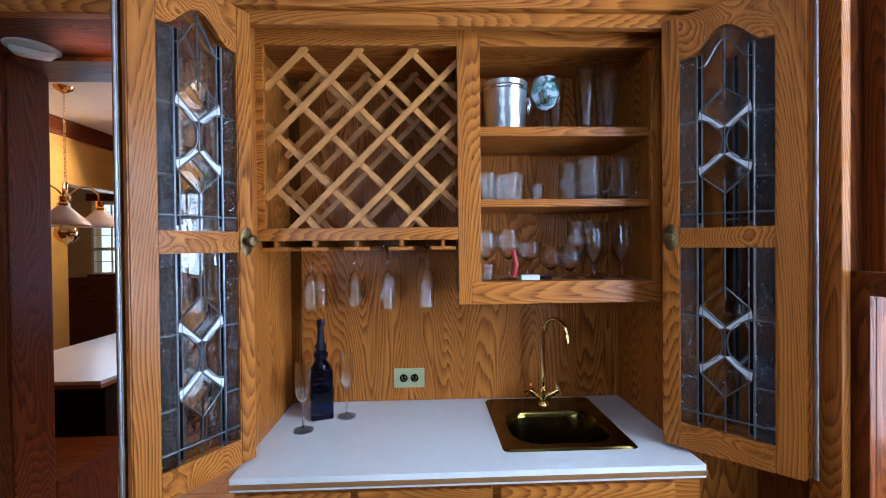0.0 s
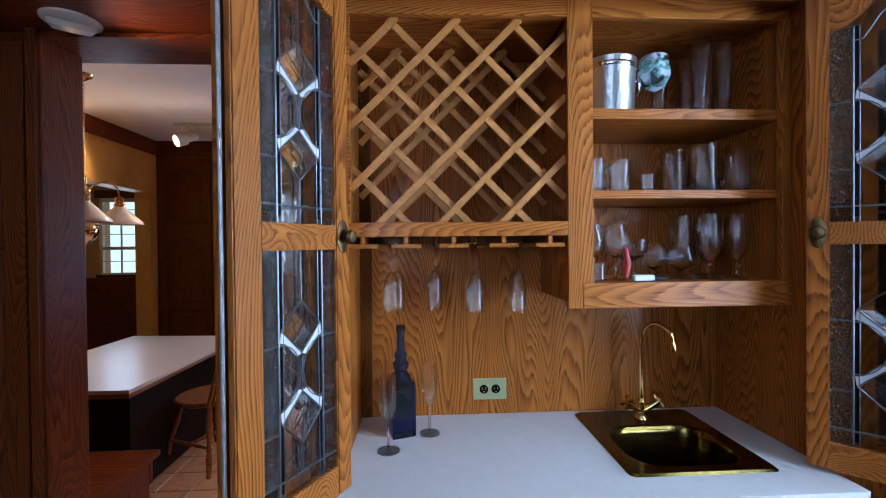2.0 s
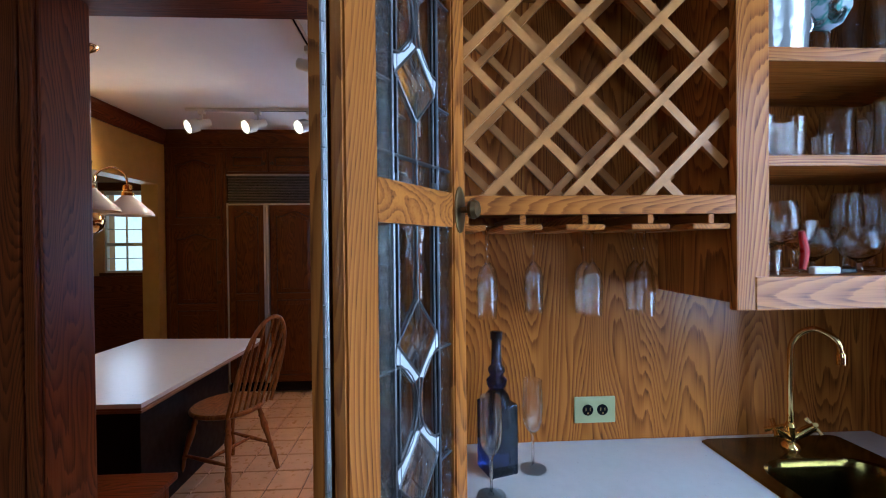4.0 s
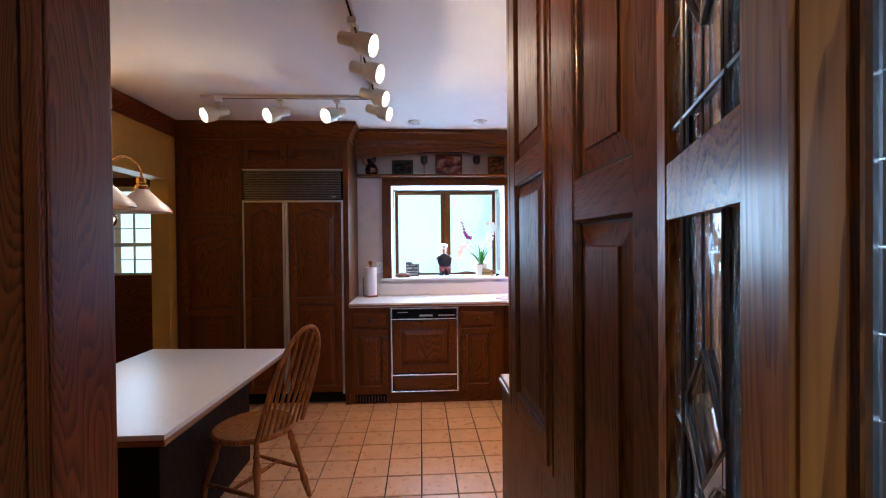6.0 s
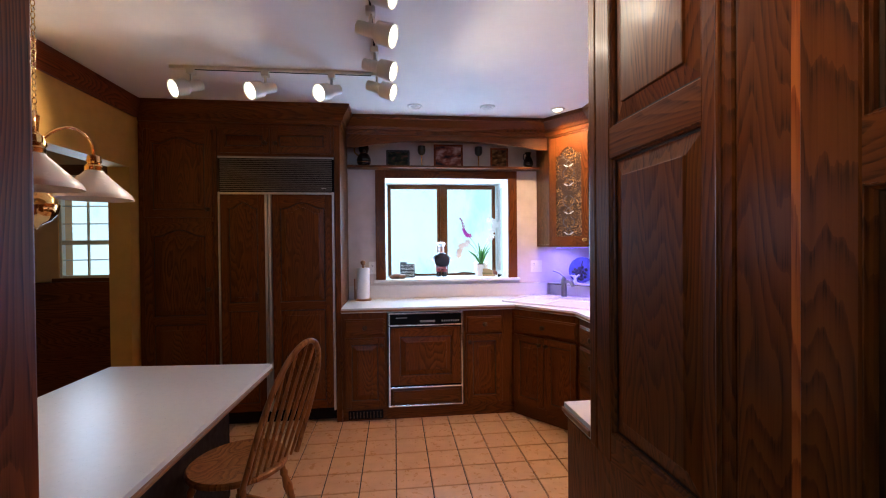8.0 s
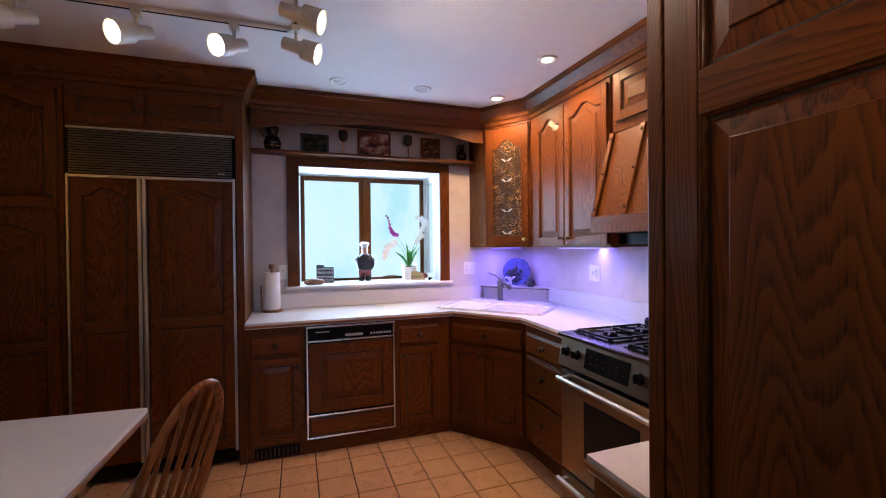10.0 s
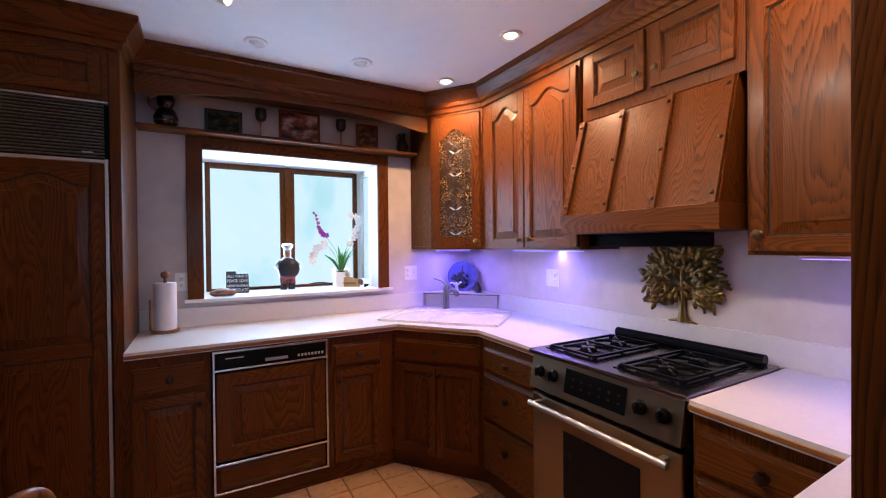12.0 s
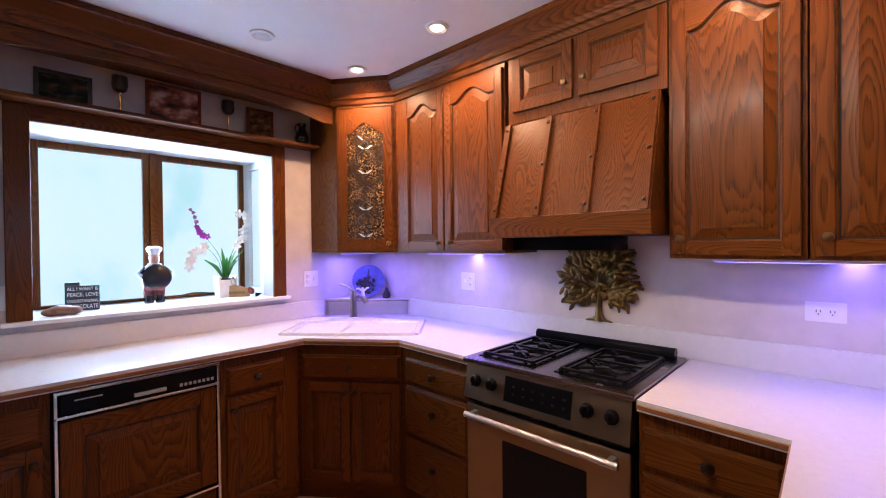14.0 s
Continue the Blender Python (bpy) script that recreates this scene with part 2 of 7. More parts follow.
def raised(pts, m, w0, inset, depth, bm=None):
    """A raised panel over the outline pts, at depth w0, whose field stands depth prouder."""
    bm = bm or bmesh.new()
    us, vs = [p[0] for p in pts], [p[1] for p in pts]
    fu = 1 - 2 * inset / (max(us) - min(us))
    fv = 1 - 2 * inset / (max(vs) - min(vs))
    mu, mv = (max(us) + min(us)) / 2, (max(vs) + min(vs)) / 2
    rings = []
    for k, w in ((1.0, w0 + 0.003), (0.985, w0 - 0.001), (0.10, w0 - depth * 0.62), (0.07, w0 - depth * 0.95), (0.03, w0 - depth), (0.0, w0 - depth)):
        s = 1 - k
        rings.append([bm.verts.new(m @ Vector((mu + (u - mu) * (1 + (fu - 1) * s), w, mv + (v - mv) * (1 + (fv - 1) * s)))) for u, v in pts])
    for a, b in zip(rings, rings[1:]):
        for i in range(len(pts)):
            j = (i + 1) % len(pts)
            bm.faces.new((a[i], a[j], b[j], b[i]))
    bm.faces.new(rings[-1])
    return bm


def shrunk(pts, by):
    """The outline pts drawn in by a distance on every side."""
    us, vs = [p[0] for p in pts], [p[1] for p in pts]
    mu, mv = (max(us) + min(us)) / 2, (max(vs) + min(vs)) / 2
    fu, fv = 1 - 2 * by / (max(us) - min(us)), 1 - 2 * by / (max(vs) - min(vs))
    return [(mu + (u - mu) * fu, mv + (v - mv) * fv) for u, v in pts]


def add_ring(bm, outer, inner, w, m):
    """A flat thin band between two outlines, 1 mm thick, at depth w."""
    rings = [[bm.verts.new(m @ Vector((u, d, v))) for u, v in pts] for pts, d in ((outer, w), (inner, w), (inner, w + 0.001), (outer, w + 0.001))]
    for a, b in zip(rings, rings[1:] + rings[:1]):
        for i in range(len(outer)):
            j = (i + 1) % len(outer)
            bm.faces.new((a[i], a[j], b[j], b[i]))


def beading(pts, m, w_top, w_low, wide):
    """The moulded edge inside a door's frame: a rounded slope from its face down to the panel."""
    bm = bmesh.new()
    rings = []
    for by, w in ((0.0, w_low), (0.0, w_top), (wide * 0.25, w_top), (wide * 0.4, w_top + 0.004), (wide * 0.8, w_top + 0.006), (wide, w_top + 0.010), (wide, w_low)):
        rings.append([bm.verts.new(m @ Vector((u, w, v))) for u, v in shrunk(pts, by)])
    for a, b in zip(rings, rings[1:] + rings[:1]):
        for i in range(len(pts)):
            j = (i + 1) % len(pts)
            bm.faces.new((a[i], a[j], b[j], b[i]))
    return bm


def knob(at, out, parent, mat, size=0.016):
    out = Vector(out).normalized()
    plate = lathe([(size * 0.95, 0), (size * 0.95, 0.0015), (size * 0.5, 0.004), (size * 0.38, 0.012), (size * 0.55, 0.016), (size, 0.021), (size * 0.9, 0.027), (size * 0.4, 0.031), (0.0005, 0.0315)], at, 14, out)
    return part("knob", plate, mat, parent, "aged brass knob", True)


def panel_door(parent, m, u0, u1, v0, v1, oaks, axis, rise=0.0, rails=(), frame_w=0.055, thick=0.02, knob_at=None, knob_mat=None, name="door", kname="knob"):
    """A framed door with raised panels on the front m: stiles, rails and one panel between each two rails."""
    d = thick
    out = -(m.to_3x3() @ Vector((0, 1, 0)))
    door = part(name, prism([(u0 + 0.004, v0 + 0.004), (u1 - 0.004, v0 + 0.004), (u1 - 0.004, v1 - 0.004), (u0 + 0.004, v1 - 0.004)], -0.0035, -0.0005, m), oaks["z"], parent)
    for p, q in ((u0, u0 + frame_w), (u1 - frame_w, u1)):
        bm = prism([(p, v0), (q, v0), (q, v1), (p, v1)], -d, 0, m)
        bmesh.ops.bevel(bm, geom=bm.edges[:], offset=0.003, segments=1, affect="EDGES")
        part("stile", bm, oaks["z"], door)
    a, b = u0 + frame_w, u1 - frame_w
    spans = []
    low = v0 + frame_w
    for r in rails:
        spans.append((low, r - frame_w / 2, 0.0))
        low = r + frame_w / 2
    spans.append((low, v1 - frame_w - rise, rise))
    part("bottom_rail", prism([(a, v0), (b, v0), (b, v0 + frame_w), (a, v0 + frame_w)], -d + 0.001, 0, m), oaks[axis], door)
    for r in rails:
        part("middle_rail", prism([(a, r - frame_w / 2), (b, r - frame_w / 2), (b, r + frame_w / 2), (a, r + frame_w / 2)], -d + 0.001, 0, m), oaks[axis], door)
    top = arch(a, b, v1 - frame_w - rise, rise) if rise else [(a, v1 - frame_w), (b, v1 - frame_w)]
    part("top_rail", prism(top + [(b, v1), (a, v1)], -d + 0.001, 0, m), oaks[axis], door)
    for lo, hi, rs in spans:
        outline = [(a, lo), (b, lo)] + (arch(a, b, hi, rs)[::-1] if rs else [(b, hi), (a, hi)])
        part("panel", raised(shrunk(outline, 0.0112), m, -0.004, min(0.042, (b - a) * 0.24), d - 0.007), oaks["z"], door)
        # dark ring at the groove's bottom: the groove's shade, put in as colour
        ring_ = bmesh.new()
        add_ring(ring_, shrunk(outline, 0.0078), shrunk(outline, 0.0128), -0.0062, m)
        part("glaze_line", ring_, GROOVE_SHADE, door, "dark line painted as shade in the groove")
        part("bead", beading(outline, m, -d + 0.0015, -0.003, 0.0078), oaks["z"], door)
    if knob_at:
        knob(m @ Vector((knob_at[0], -d, knob_at[1])), out, door, knob_mat or BRASS)
    return door


def moulding(profile, path, mat, name, parent=None, closed=False):
    """A moulding: profile of (out, up) carried along a level path; out is to the right of the way."""
    bm = bmesh.new()
    pts = [Vector(p) for p in path]
    rings = []
    for i, p in enumerate(pts):
        d0 = (pts[i] - pts[i - 1]).normalized() if i else (pts[1] - pts[0]).normalized()
        d1 = (pts[i + 1] - pts[i]).normalized() if i + 1 < len(pts) else d0
        n0, n1 = d0.cross(UP), d1.cross(UP)
        n = (n0 + n1).normalized()
        n /= max(0.3, n.dot(n0))
        rings.append([bm.verts.new(p + n * o + UP * h) for o, h in profile])
    k = len(profile)
    for a, b in zip(rings, rings[1:]):
        for i in range(k):
            bm.faces.new((a[i], a[(i + 1) % k], b[(i + 1) % k], b[i]))
    bm.faces.new(rings[0])
    bm.faces.new(rings[-1][::-1])
    return part(name, bm, mat, parent)


# ---- the setting ----
CEIL, BARZ, CTR = 2.55, 0.873, 0.925
bm = box((-6.0, -2.6, -0.12), (2.2, 6.5, -0.012), 0)
floor = structure("floor", bm, GROUT, "terracotta tile floor with dark grout joints", "floor")
bm = bmesh.new()
add_box(bm, (-5.0, 1.97, CEIL), (1.0, 5.35, CEIL + 0.1))
add_box(bm, (-0.598, 1.66, CEIL), (1.0, 1.97, CEIL + 0.1))
structure("ceiling", bm, CEILPAINT, "smooth white painted kitchen ceiling", "ceiling")
structure("ceiling_bar_room", box((-5.0, -2.6, 2.62), (1.35, 1.40, 2.72), 0), CEILPAINT, "white painted ceiling over the bar room", "ceiling")
structure("ceiling_soffit", box((-5.0, 1.40, 2.245), (-0.60, 1.97, 2.72), 0), OR["x"], "dark stained oak soffit over the doorway", "soffit")


def wall_with_hole(name, lo, hi, holes, axis, mat, label):
    """A wall slab from lo to hi, with openings (a0, a1, z0, z1) along axis."""
    bm = bmesh.new()
    k = 0 if axis == "x" else 1
    cuts = sorted({lo[k], hi[k], *[h[0] for h in holes], *[h[1] for h in holes]})
    for a, b in zip(cuts, cuts[1:]):
        mid = (a + b) / 2
        spans = [(lo[2], hi[2])]
        for h in holes:
            if h[0] < mid < h[1]:
                spans = [(lo[2], h[2]), (h[3], hi[2])]
        for z0, z1 in spans:
            if z1 - z0 > 0.001:
                p, q = list(lo), list(hi)
                p[k], q[k], p[2], q[2] = a, b, z0, z1
                add_box(bm, p, q)
    bmesh.ops.remove_doubles(bm, verts=bm.verts, dist=0.0001)
    return structure(name, bm, mat, label, "wall")


WX0, WX1, WZ0, WZ1, WY = -1.18, 0.015, 1.10, 2.065, 5.65
wall_with_hole("wall_north", (-3.2, 5.2, 0), (1.0, 5.35, CEIL), [(WX0, WX1, WZ0 - 0.024, WZ1)], "x", WALLPAINT, "cream painted wall around the box window")
structure("wall_east", box((0.85, 1.66, 0), (1.0, 5.2, CEIL), 0), WALLPAINT, "cream painted wall behind the range", "wall")
wall_with_hole("wall_west", (-3.2, 1.97, 0), (-3.05, 5.2, CEIL), [(3.65, 4.53, 0, 2.03)], "y", YELLOWPAINT, "ochre painted wall with a doorway")
structure("wall_bar_back", box((-0.50, 1.66, 0), (0.85, 1.80, CEIL), 0), WALLPAINT, "wall between the bar and the kitchen", "wall")
# room behind the west doorway
wall_with_hole("wall_nook_north", (-5.0, 4.75, 0), (-3.2, 4.9, CEIL), [(-3.70, -3.08, 1.195, 2.0)], "x", BEIGEPAINT, "tan painted wall with a small window")
structure("wall_nook_west", box((-5.1, 1.97, 0), (-5.0, 4.9, CEIL), 0), BEIGEPAINT, "tan painted wall", "wall")
structure("wall_nook_south", box((-5.0, 1.97, 0), (-3.2, 2.05, CEIL), 0), BEIGEPAINT, "tan painted wall", "wall")
structure("wainscot_nook", box((-5.0, 4.722, 0), (-3.21, 4.748, 1.165), 0.004), OR["x"], "dark oak wainscot under the small window", "wainscot")
# south wall beside the passage
structure("wall_south", box((-5.0, 1.712, 0), (-1.675, 1.866, 2.244), 0), OR["z"], "dark stained oak wall end beside the passage", "wall")
# bar room
wall_with_hole("wall_bar_east", (0.985, -2.6, 0), (1.145, 1.66, 2.62), [(-0.10, 0.965, 0.75, 2.30)], "y", OR["z"], "oak clad wall with a sash window")
wall_with_hole("wall_bar_south", (-5.0, -2.75, 0), (1.22, -2.6, 2.62), [(-1.97, -0.43, 1.23, 2.27)], "x", OR["x"], "oak clad wall with a window opening")
structure("wall_bar_west", box((-5.1, -2.6, 0), (-5.0, 1.97, 2.62), 0), OR["y"], "oak clad wall of the bar room", "wall")
structure("wall_bar_corner", box((-0.598, 1.18, 2.166), (0.985, 1.66, 2.62), 0), OH["x"], "honey oak header over the bar cabinet", "header")
structure("wall_bar_north", box((0.764, 1.215, 0), (0.985, 1.66, 2.14), 0), OH["z"], "honey oak wall beside the bar cabinet", "wall")

# portal to the kitchen: jamb, casings, header and the tall panelled end of the bar block
structure("trim_header", box((-1.676, 1.70, 2.226), (-0.572, 1.88, 2.244), 0.003), OR["x"], "dark oak header of the passage", "trim")
structure("trim_jamb", box((-1.70, 1.684, 0), (-1.66, 1.872, 2.226), 0.004), OR["z"], "dark oak jamb of the passage", "trim")
structure("trim_jamb_bead", box((-1.70, 1.668, 0), (-1.664, 1.683, 2.243), 0.005), OR["z"], "rounded oak bead on the jamb", "trim")
structure("trim_soffit_edge", box((-5.0, 1.36, 2.235), (-0.60, 1.40, 2.33), 0.006), OH["x"], "oak edge moulding of the soffit", "trim")
moulding([(0, 0), (0.02, 0), (0.025, 0.03), (0.07, 0.09), (0.075, 0.125), (0, 0.125)], [(-3.05, 1.97, 2.42), (-3.05, 4.6, 2.42)], OR["y"], "trim_crown_west")
bpy.data.objects["trim_crown_west"]["kind"] = "structure"


# ---- kitchen cabinets ----
NORTH, EAST = (0, -1, 0), (-1, 0, 0)
TOE = 0.10


def cabinet(name, lo, hi, label, group="", oaks=OB):
    c = thing(name, ((lo[0] + hi[0]) / 2, (lo[1] + hi[1]) / 2, lo[2]), label, "cabinet", group)
    body = part("body", box(lo, hi, 0.002), oaks["z"], c)
    return c


def front(c, m, rows, oaks=OB, axis="x", kmat=BRONZE):
    """Drawers and doors on a front: rows of (kind, u0, u1, v0, v1, knob u, knob v, rise)."""
    for kind, u0, u1, v0, v1, ku, kv, rise in rows:
        if kind == "drawer":
            bm = raised([(u0, v0), (u1, v0), (u1, v1), (u0, v1)], m, -0.011, 0.014, 0.010)
            add_prism(bm, [(u0, v0), (u1, v0), (u1, v1), (u0, v1)], -0.0105, 0, m)
            d = part("drawer", bm, oaks[axis], c)
            knob(m @ Vector((ku, -0.02, kv)), m.to_3x3() @ Vector((0, -1, 0)), d, kmat, 0.019)
        else:
            panel_door(c, m, u0, u1, v0, v1, oaks, axis, rise, knob_at=(ku, kv), knob_mat=kmat, frame_w=0.048)


BY = 4.60
MB = facing((0, BY, 0), NORTH)
c = cabinet("base_cabinet", (-1.525, BY, TOE), (-1.16, 5.19, 0.885), "brown oak base cabinet with drawer and door", "base cabinets")
front(c, MB, [("drawer", -1.50, -1.185, 0.70, 0.832, -1.34, 0.766, 0), ("door", -1.50, -1.185, 0.12, 0.68, -1.21, 0.62, 0)])
c = cabinet("base_cabinet", (-0.535, BY, TOE), (-0.12, 5.19, 0.885), "brown oak base cabinet with drawer and door", "base cabinets")
front(c, MB, [("drawer", -0.51, -0.21, 0.70, 0.832, -0.36, 0.766, 0), ("door", -0.51, -0.21, 0.12, 0.68, -0.485, 0.62, 0)])
# diagonal sink base
DA, DB = Vector((-0.12, BY, 0)), Vector((0.262, 4.105, 0))
dl = (DB - DA).length
MD = facing(DA, ((DB - DA).cross(UP)))
c = thing("sink_cabinet", (0.3, 4.7, TOE), "diagonal brown oak sink base with two doors", "cabinet", "base cabinets")
part("body", prism([(-0.12, 4.60), (0.262, 4.105), (0.84, 4.105), (0.84, 5.19), (-0.12, 5.19)], 0, 1, Matrix(((1, 0, 0, 0), (0, 0, 1, 0), (0, 0.785, 0, TOE), (0, 0, 0, 1)))), OB["z"], c)
front(c, MD, [("drawer", 0.03, dl - 0.03, 0.70, 0.832, dl / 2, 0.766, 0), ("door", 0.03, dl / 2 - 0.004, 0.12, 0.68, dl / 2 - 0.03, 0.625, 0), ("door", dl / 2 + 0.004, dl - 0.03, 0.12, 0.68, dl / 2 + 0.03, 0.625, 0)])
EX = 0.25
ME = facing((EX, 0, 0), EAST)
c = cabinet("drawer_cabinet", (EX, 3.60, TOE), (0.84, 4.103, 0.885), "brown oak cabinet with three drawers", "base cabinets")
front(c, ME, [("drawer", -4.075, -3.63, 0.70, 0.832, -3.86, 0.766, 0), ("drawer", -4.075, -3.63, 0.42, 0.68, -3.86, 0.575, 0), ("drawer", -4.075, -3.63, 0.12, 0.40, -3.86, 0.29, 0)], axis="y")
c = cabinet("drawer_cabinet", (0.195, 2.40, TOE), (0.84, 2.838, 0.885), "brown oak cabinet with wide drawers beside the range", "base cabinets")
front(c, facing((0.195, 0, 0), EAST), [("drawer", -2.825, -2.45, 0.70, 0.832, -2.63, 0.766, 0), ("drawer", -2.825, -2.45, 0.40, 0.68, -2.66, 0.55, 0), ("drawer", -2.825, -2.45, 0.12, 0.38, -2.66, 0.26, 0)], axis="y")
c = cabinet("peninsula_cabinet", (-0.545, 1.80, TOE), (0.84, 2.395, 0.885), "brown oak cabinet run under the south counter", "base cabinets")
# toe kicks
structure("baseboard", prism([(-1.525, 4.622), (-0.105, 4.622), (0.282, 4.12), (0.282, 2.45), (0.40, 2.45), (0.40, 5.1), (-1.525, 5.1)], 0, 1, Matrix(((1, 0, 0, 0), (0, 0, 1, 0), (0, TOE, 0, 0), (0, 0, 0, 1)))), OB["x"], "dark oak plinth under the base cabinets", "toe kick")

# worktop, one sheet round three sides, with its splash and edge strip
FLAT = Matrix(((1, 0, 0, 0), (0, 0, 1, 0), (0, 1, 0, 0), (0, 0, 0, 1)))
top = thing("worktop", (0.2, 4.6, 0.885), "white laminate worktop with an oak edge strip", "worktop")
edge = [(-1.525, 4.565), (-0.105, 4.560), (0.228, 4.115), (0.205, 3.596)]
part("slab", prism(edge + [(0.846, 3.596), (0.846, 5.196), (-1.525, 5.196)], 0.888, CTR, FLAT), LAMINATE, top)
part("south_slab", prism([(0.165, 2.834), (0.135, 2.432), (-0.565, 2.420), (-0.565, 2.235), (-0.55, 1.82), (0.846, 1.82), (0.846, 2.834)], 0.888, CTR, FLAT), LAMINATE, top)
moulding([(0, 0), (0.006, 0.003), (0.006, 0.016), (0, 0.018)], [(x, y, 0.893) for x, y in edge], EDGE_WOOD, "edge_strip", top)
moulding([(0, 0), (0.006, 0.003), (0.006, 0.016), (0, 0.018)], [(0.165, 2.834, 0.893), (0.135, 2.432, 0.893), (-0.565, 2.420, 0.893), (-0.565, 2.24, 0.893)], EDGE_WOOD, "edge_strip", top)
part("backsplash", box((-1.525, 5.178, CTR), (0.40, 5.197, 1.045), 0.004), LAMINATE, top)
part("backsplash", box((0.828, 1.82, CTR), (0.847, 4.72, 1.045), 0.004), LAMINATE, top)

# upper cabinets
UX, UB, UT = 0.540, 1.40, 2.40
MU = facing((UX, 0, 0), EAST)
c = cabinet("wall_cabinet", (UX, 3.615, UB), (0.845, 4.498, UT), "honey brown oak wall cabinet with two arched doors", "wall cabinets")
front(c, MU, [("door", -4.41, -4.05, UB + 0.015, 2.37, -4.085, 1.46, 0.06), ("door", -4.04, -3.625, UB + 0.015, 2.37, -3.99, 1.46, 0.06)], axis="y", kmat=AGED_BRASS)
c = cabinet("wall_cabinet", (UX, 2.42, 1.385), (0.845, 2.835, UT), "honey brown oak wall cabinet with a tall arched door", "wall cabinets")
front(c, MU, [("door", -2.82, -2.435, UB, 2.37, -2.79, 1.46, 0.07)], axis="y", kmat=AGED_BRASS)
c = cabinet("wall_cabinet", (UX, 1.85, 1.385), (0.845, 2.415, UT), "honey brown oak wall cabinet in the corner", "wall cabinets")
front(c, MU, [("door", -2.40, -2.0, UB, 2.37, -2.37, 1.46, 0.07)], axis="y", kmat=AGED_BRASS)
c = cabinet("over_hood_cabinet", (UX, 2.84, 2.06), (0.845, 3.595, UT), "short brown oak cabinet over the range hood", "wall cabinets")
front(c, MU, [("door", -3.56, -3.235, 2.115, 2.385, -3.265, 2.19, 0), ("door", -3.205, -2.87, 2.115, 2.385, -3.175, 2.19, 0)], axis="y", kmat=AGED_BRASS)

# corner cabinet with a leaded glass door
CA, CB = Vector((0.308, 4.845, 0)), Vector((0.540, 4.50, 0))
cl = (CB - CA).length
MC = facing(CA, (CB - CA).cross(UP))
c = thing("corner_cabinet", (0.5, 4.9, UB), "diagonal oak corner cabinet with a leaded glass door", "cabinet", "wall cabinets")
CORNER = c
Z1 = Matrix(((1, 0, 0, 0), (0, 0, 1, 0), (0, 1, 0, 0), (0, 0, 0, 1)))
for a, b in ((UB, UB + 0.02), (UT - 0.02, UT)):
    part("board", prism([(0.308, 4.845), (0.540, 4.50), (0.845, 4.50), (0.845, 5.195), (0.308, 5.195)], a, b, Z1), OB["x"], c)
part("side_panel", box((0.308, 4.85, UB + 0.021), (0.323, 5.195, UT - 0.021), 0.001), OB["z"], c)
part("back_panel", box((0.324, 5.18, UB + 0.021), (0.845, 5.195, UT - 0.021), 0.001), OB["z"], c)
part("back_panel", box((0.83, 4.51, UB + 0.021), (0.845, 5.179, UT - 0.021), 0.001), OB["z"], c)
for z in (1.66, 1.92, 2.16):
    part("shelf", prism([(0.335, 4.87), (0.545, 4.54), (0.83, 4.54), (0.83, 5.17), (0.335, 5.17)], z, z + 0.012, Z1), OB["x"], c)

# range hood of oak boards
HB, HT = 0.405, 0.545
hood = thing("range_hood", (0.6, 3.2, 1.49), "oak range hood with slanted boards and battens", "range hood")
bm = bmesh.new()
hv = [(0.845, 1.57), (HB, 1.57), (HT, 2.06), (0.845, 2.06)]
add_prism(bm, hv, 2.865, 3.605, Matrix(((1, 0, 0, 0), (0, 1, 0, 0), (0, 0, 1, 0), (0, 0, 0, 1))))
part("canopy", bm, OB["z"], hood)
part("skirt", box((HB - 0.012, 2.856, 1.480), (0.84, 3.613, 1.575), 0.004), OB["y"], hood)
slope = Vector((HT - HB, 0, 2.06 - 1.57))
for k in range(4):
    y = 2.885 + k * (3.588 - 2.885) / 3
    a = Vector((HB - 0.010, y, 1.575))
    bm = bmesh.new()
    add_box(bm, (-0.006, -0.016, 0), (0.006, 0.016, slope.length * 0.985), 0.002, Matrix.Translation(a) @ Matrix.Rotation(math.atan2(slope.x, slope.z), 4, "Y"))
    batten = part("batten", bm, OB["z"], hood)
    for s in (0.08, 0.5, 0.92):
        p = a + slope * s
        part("peg", lathe([(0.009, 0), (0.009, 0.003), (0.005, 0.007), (0.0005, 0.008)], p + Vector((-0.006, 0, 0)), 10, (-1, 0, 0.34)), BRONZE, batten)
part("filter", box((0.60, 3.10, 1.415), (0.83, 3.64, 1.479), 0.004), BLACK, hood)

# crown over the cabinets and the arched valance over the window
CROWN = [(0, 0), (0.012, 0), (0.016, 0.03), (0.03, 0.036), (0.034, 0.06), (0.075, 0.115), (0.085, 0.12), (0.085, 0.15), (0, 0.15)]
crown = moulding(CROWN, [(-1.50, 4.88, 2.398), (0.285, 4.88, 2.398), (0.424, 4.6725, 2.398)], OB["x"], "trim_crown_north")
crown["kind"] = "structure"
crown = moulding(CROWN, [(0.424, 4.6725, 2.3985), (0.540, 4.50, 2.3985), (0.540, 1.85, 2.3985)], OB["y"], "trim_crown_east")
crown["kind"] = "structure"
pts = [(-1.50 + 1.806 * i / 24, 2.283 + 0.075 * math.sin(math.pi * min(1, max(0, (i / 24 - 0.06) / 0.88))) ** 0.7) for i in range(25)]
val = thing("valance", (-0.6, 4.90, 2.27), "arched oak valance over the window shelf", "valance")
part("board", prism(pts + [(0.306, 2.41), (-1.50, 2.41)], 4.885, 4.905, Matrix()), OB["x"], val)
part("soffit_board", box((-1.50, 4.905, 2.41), (0.306, 5.197, 2.42), 0), OB["x"], val)

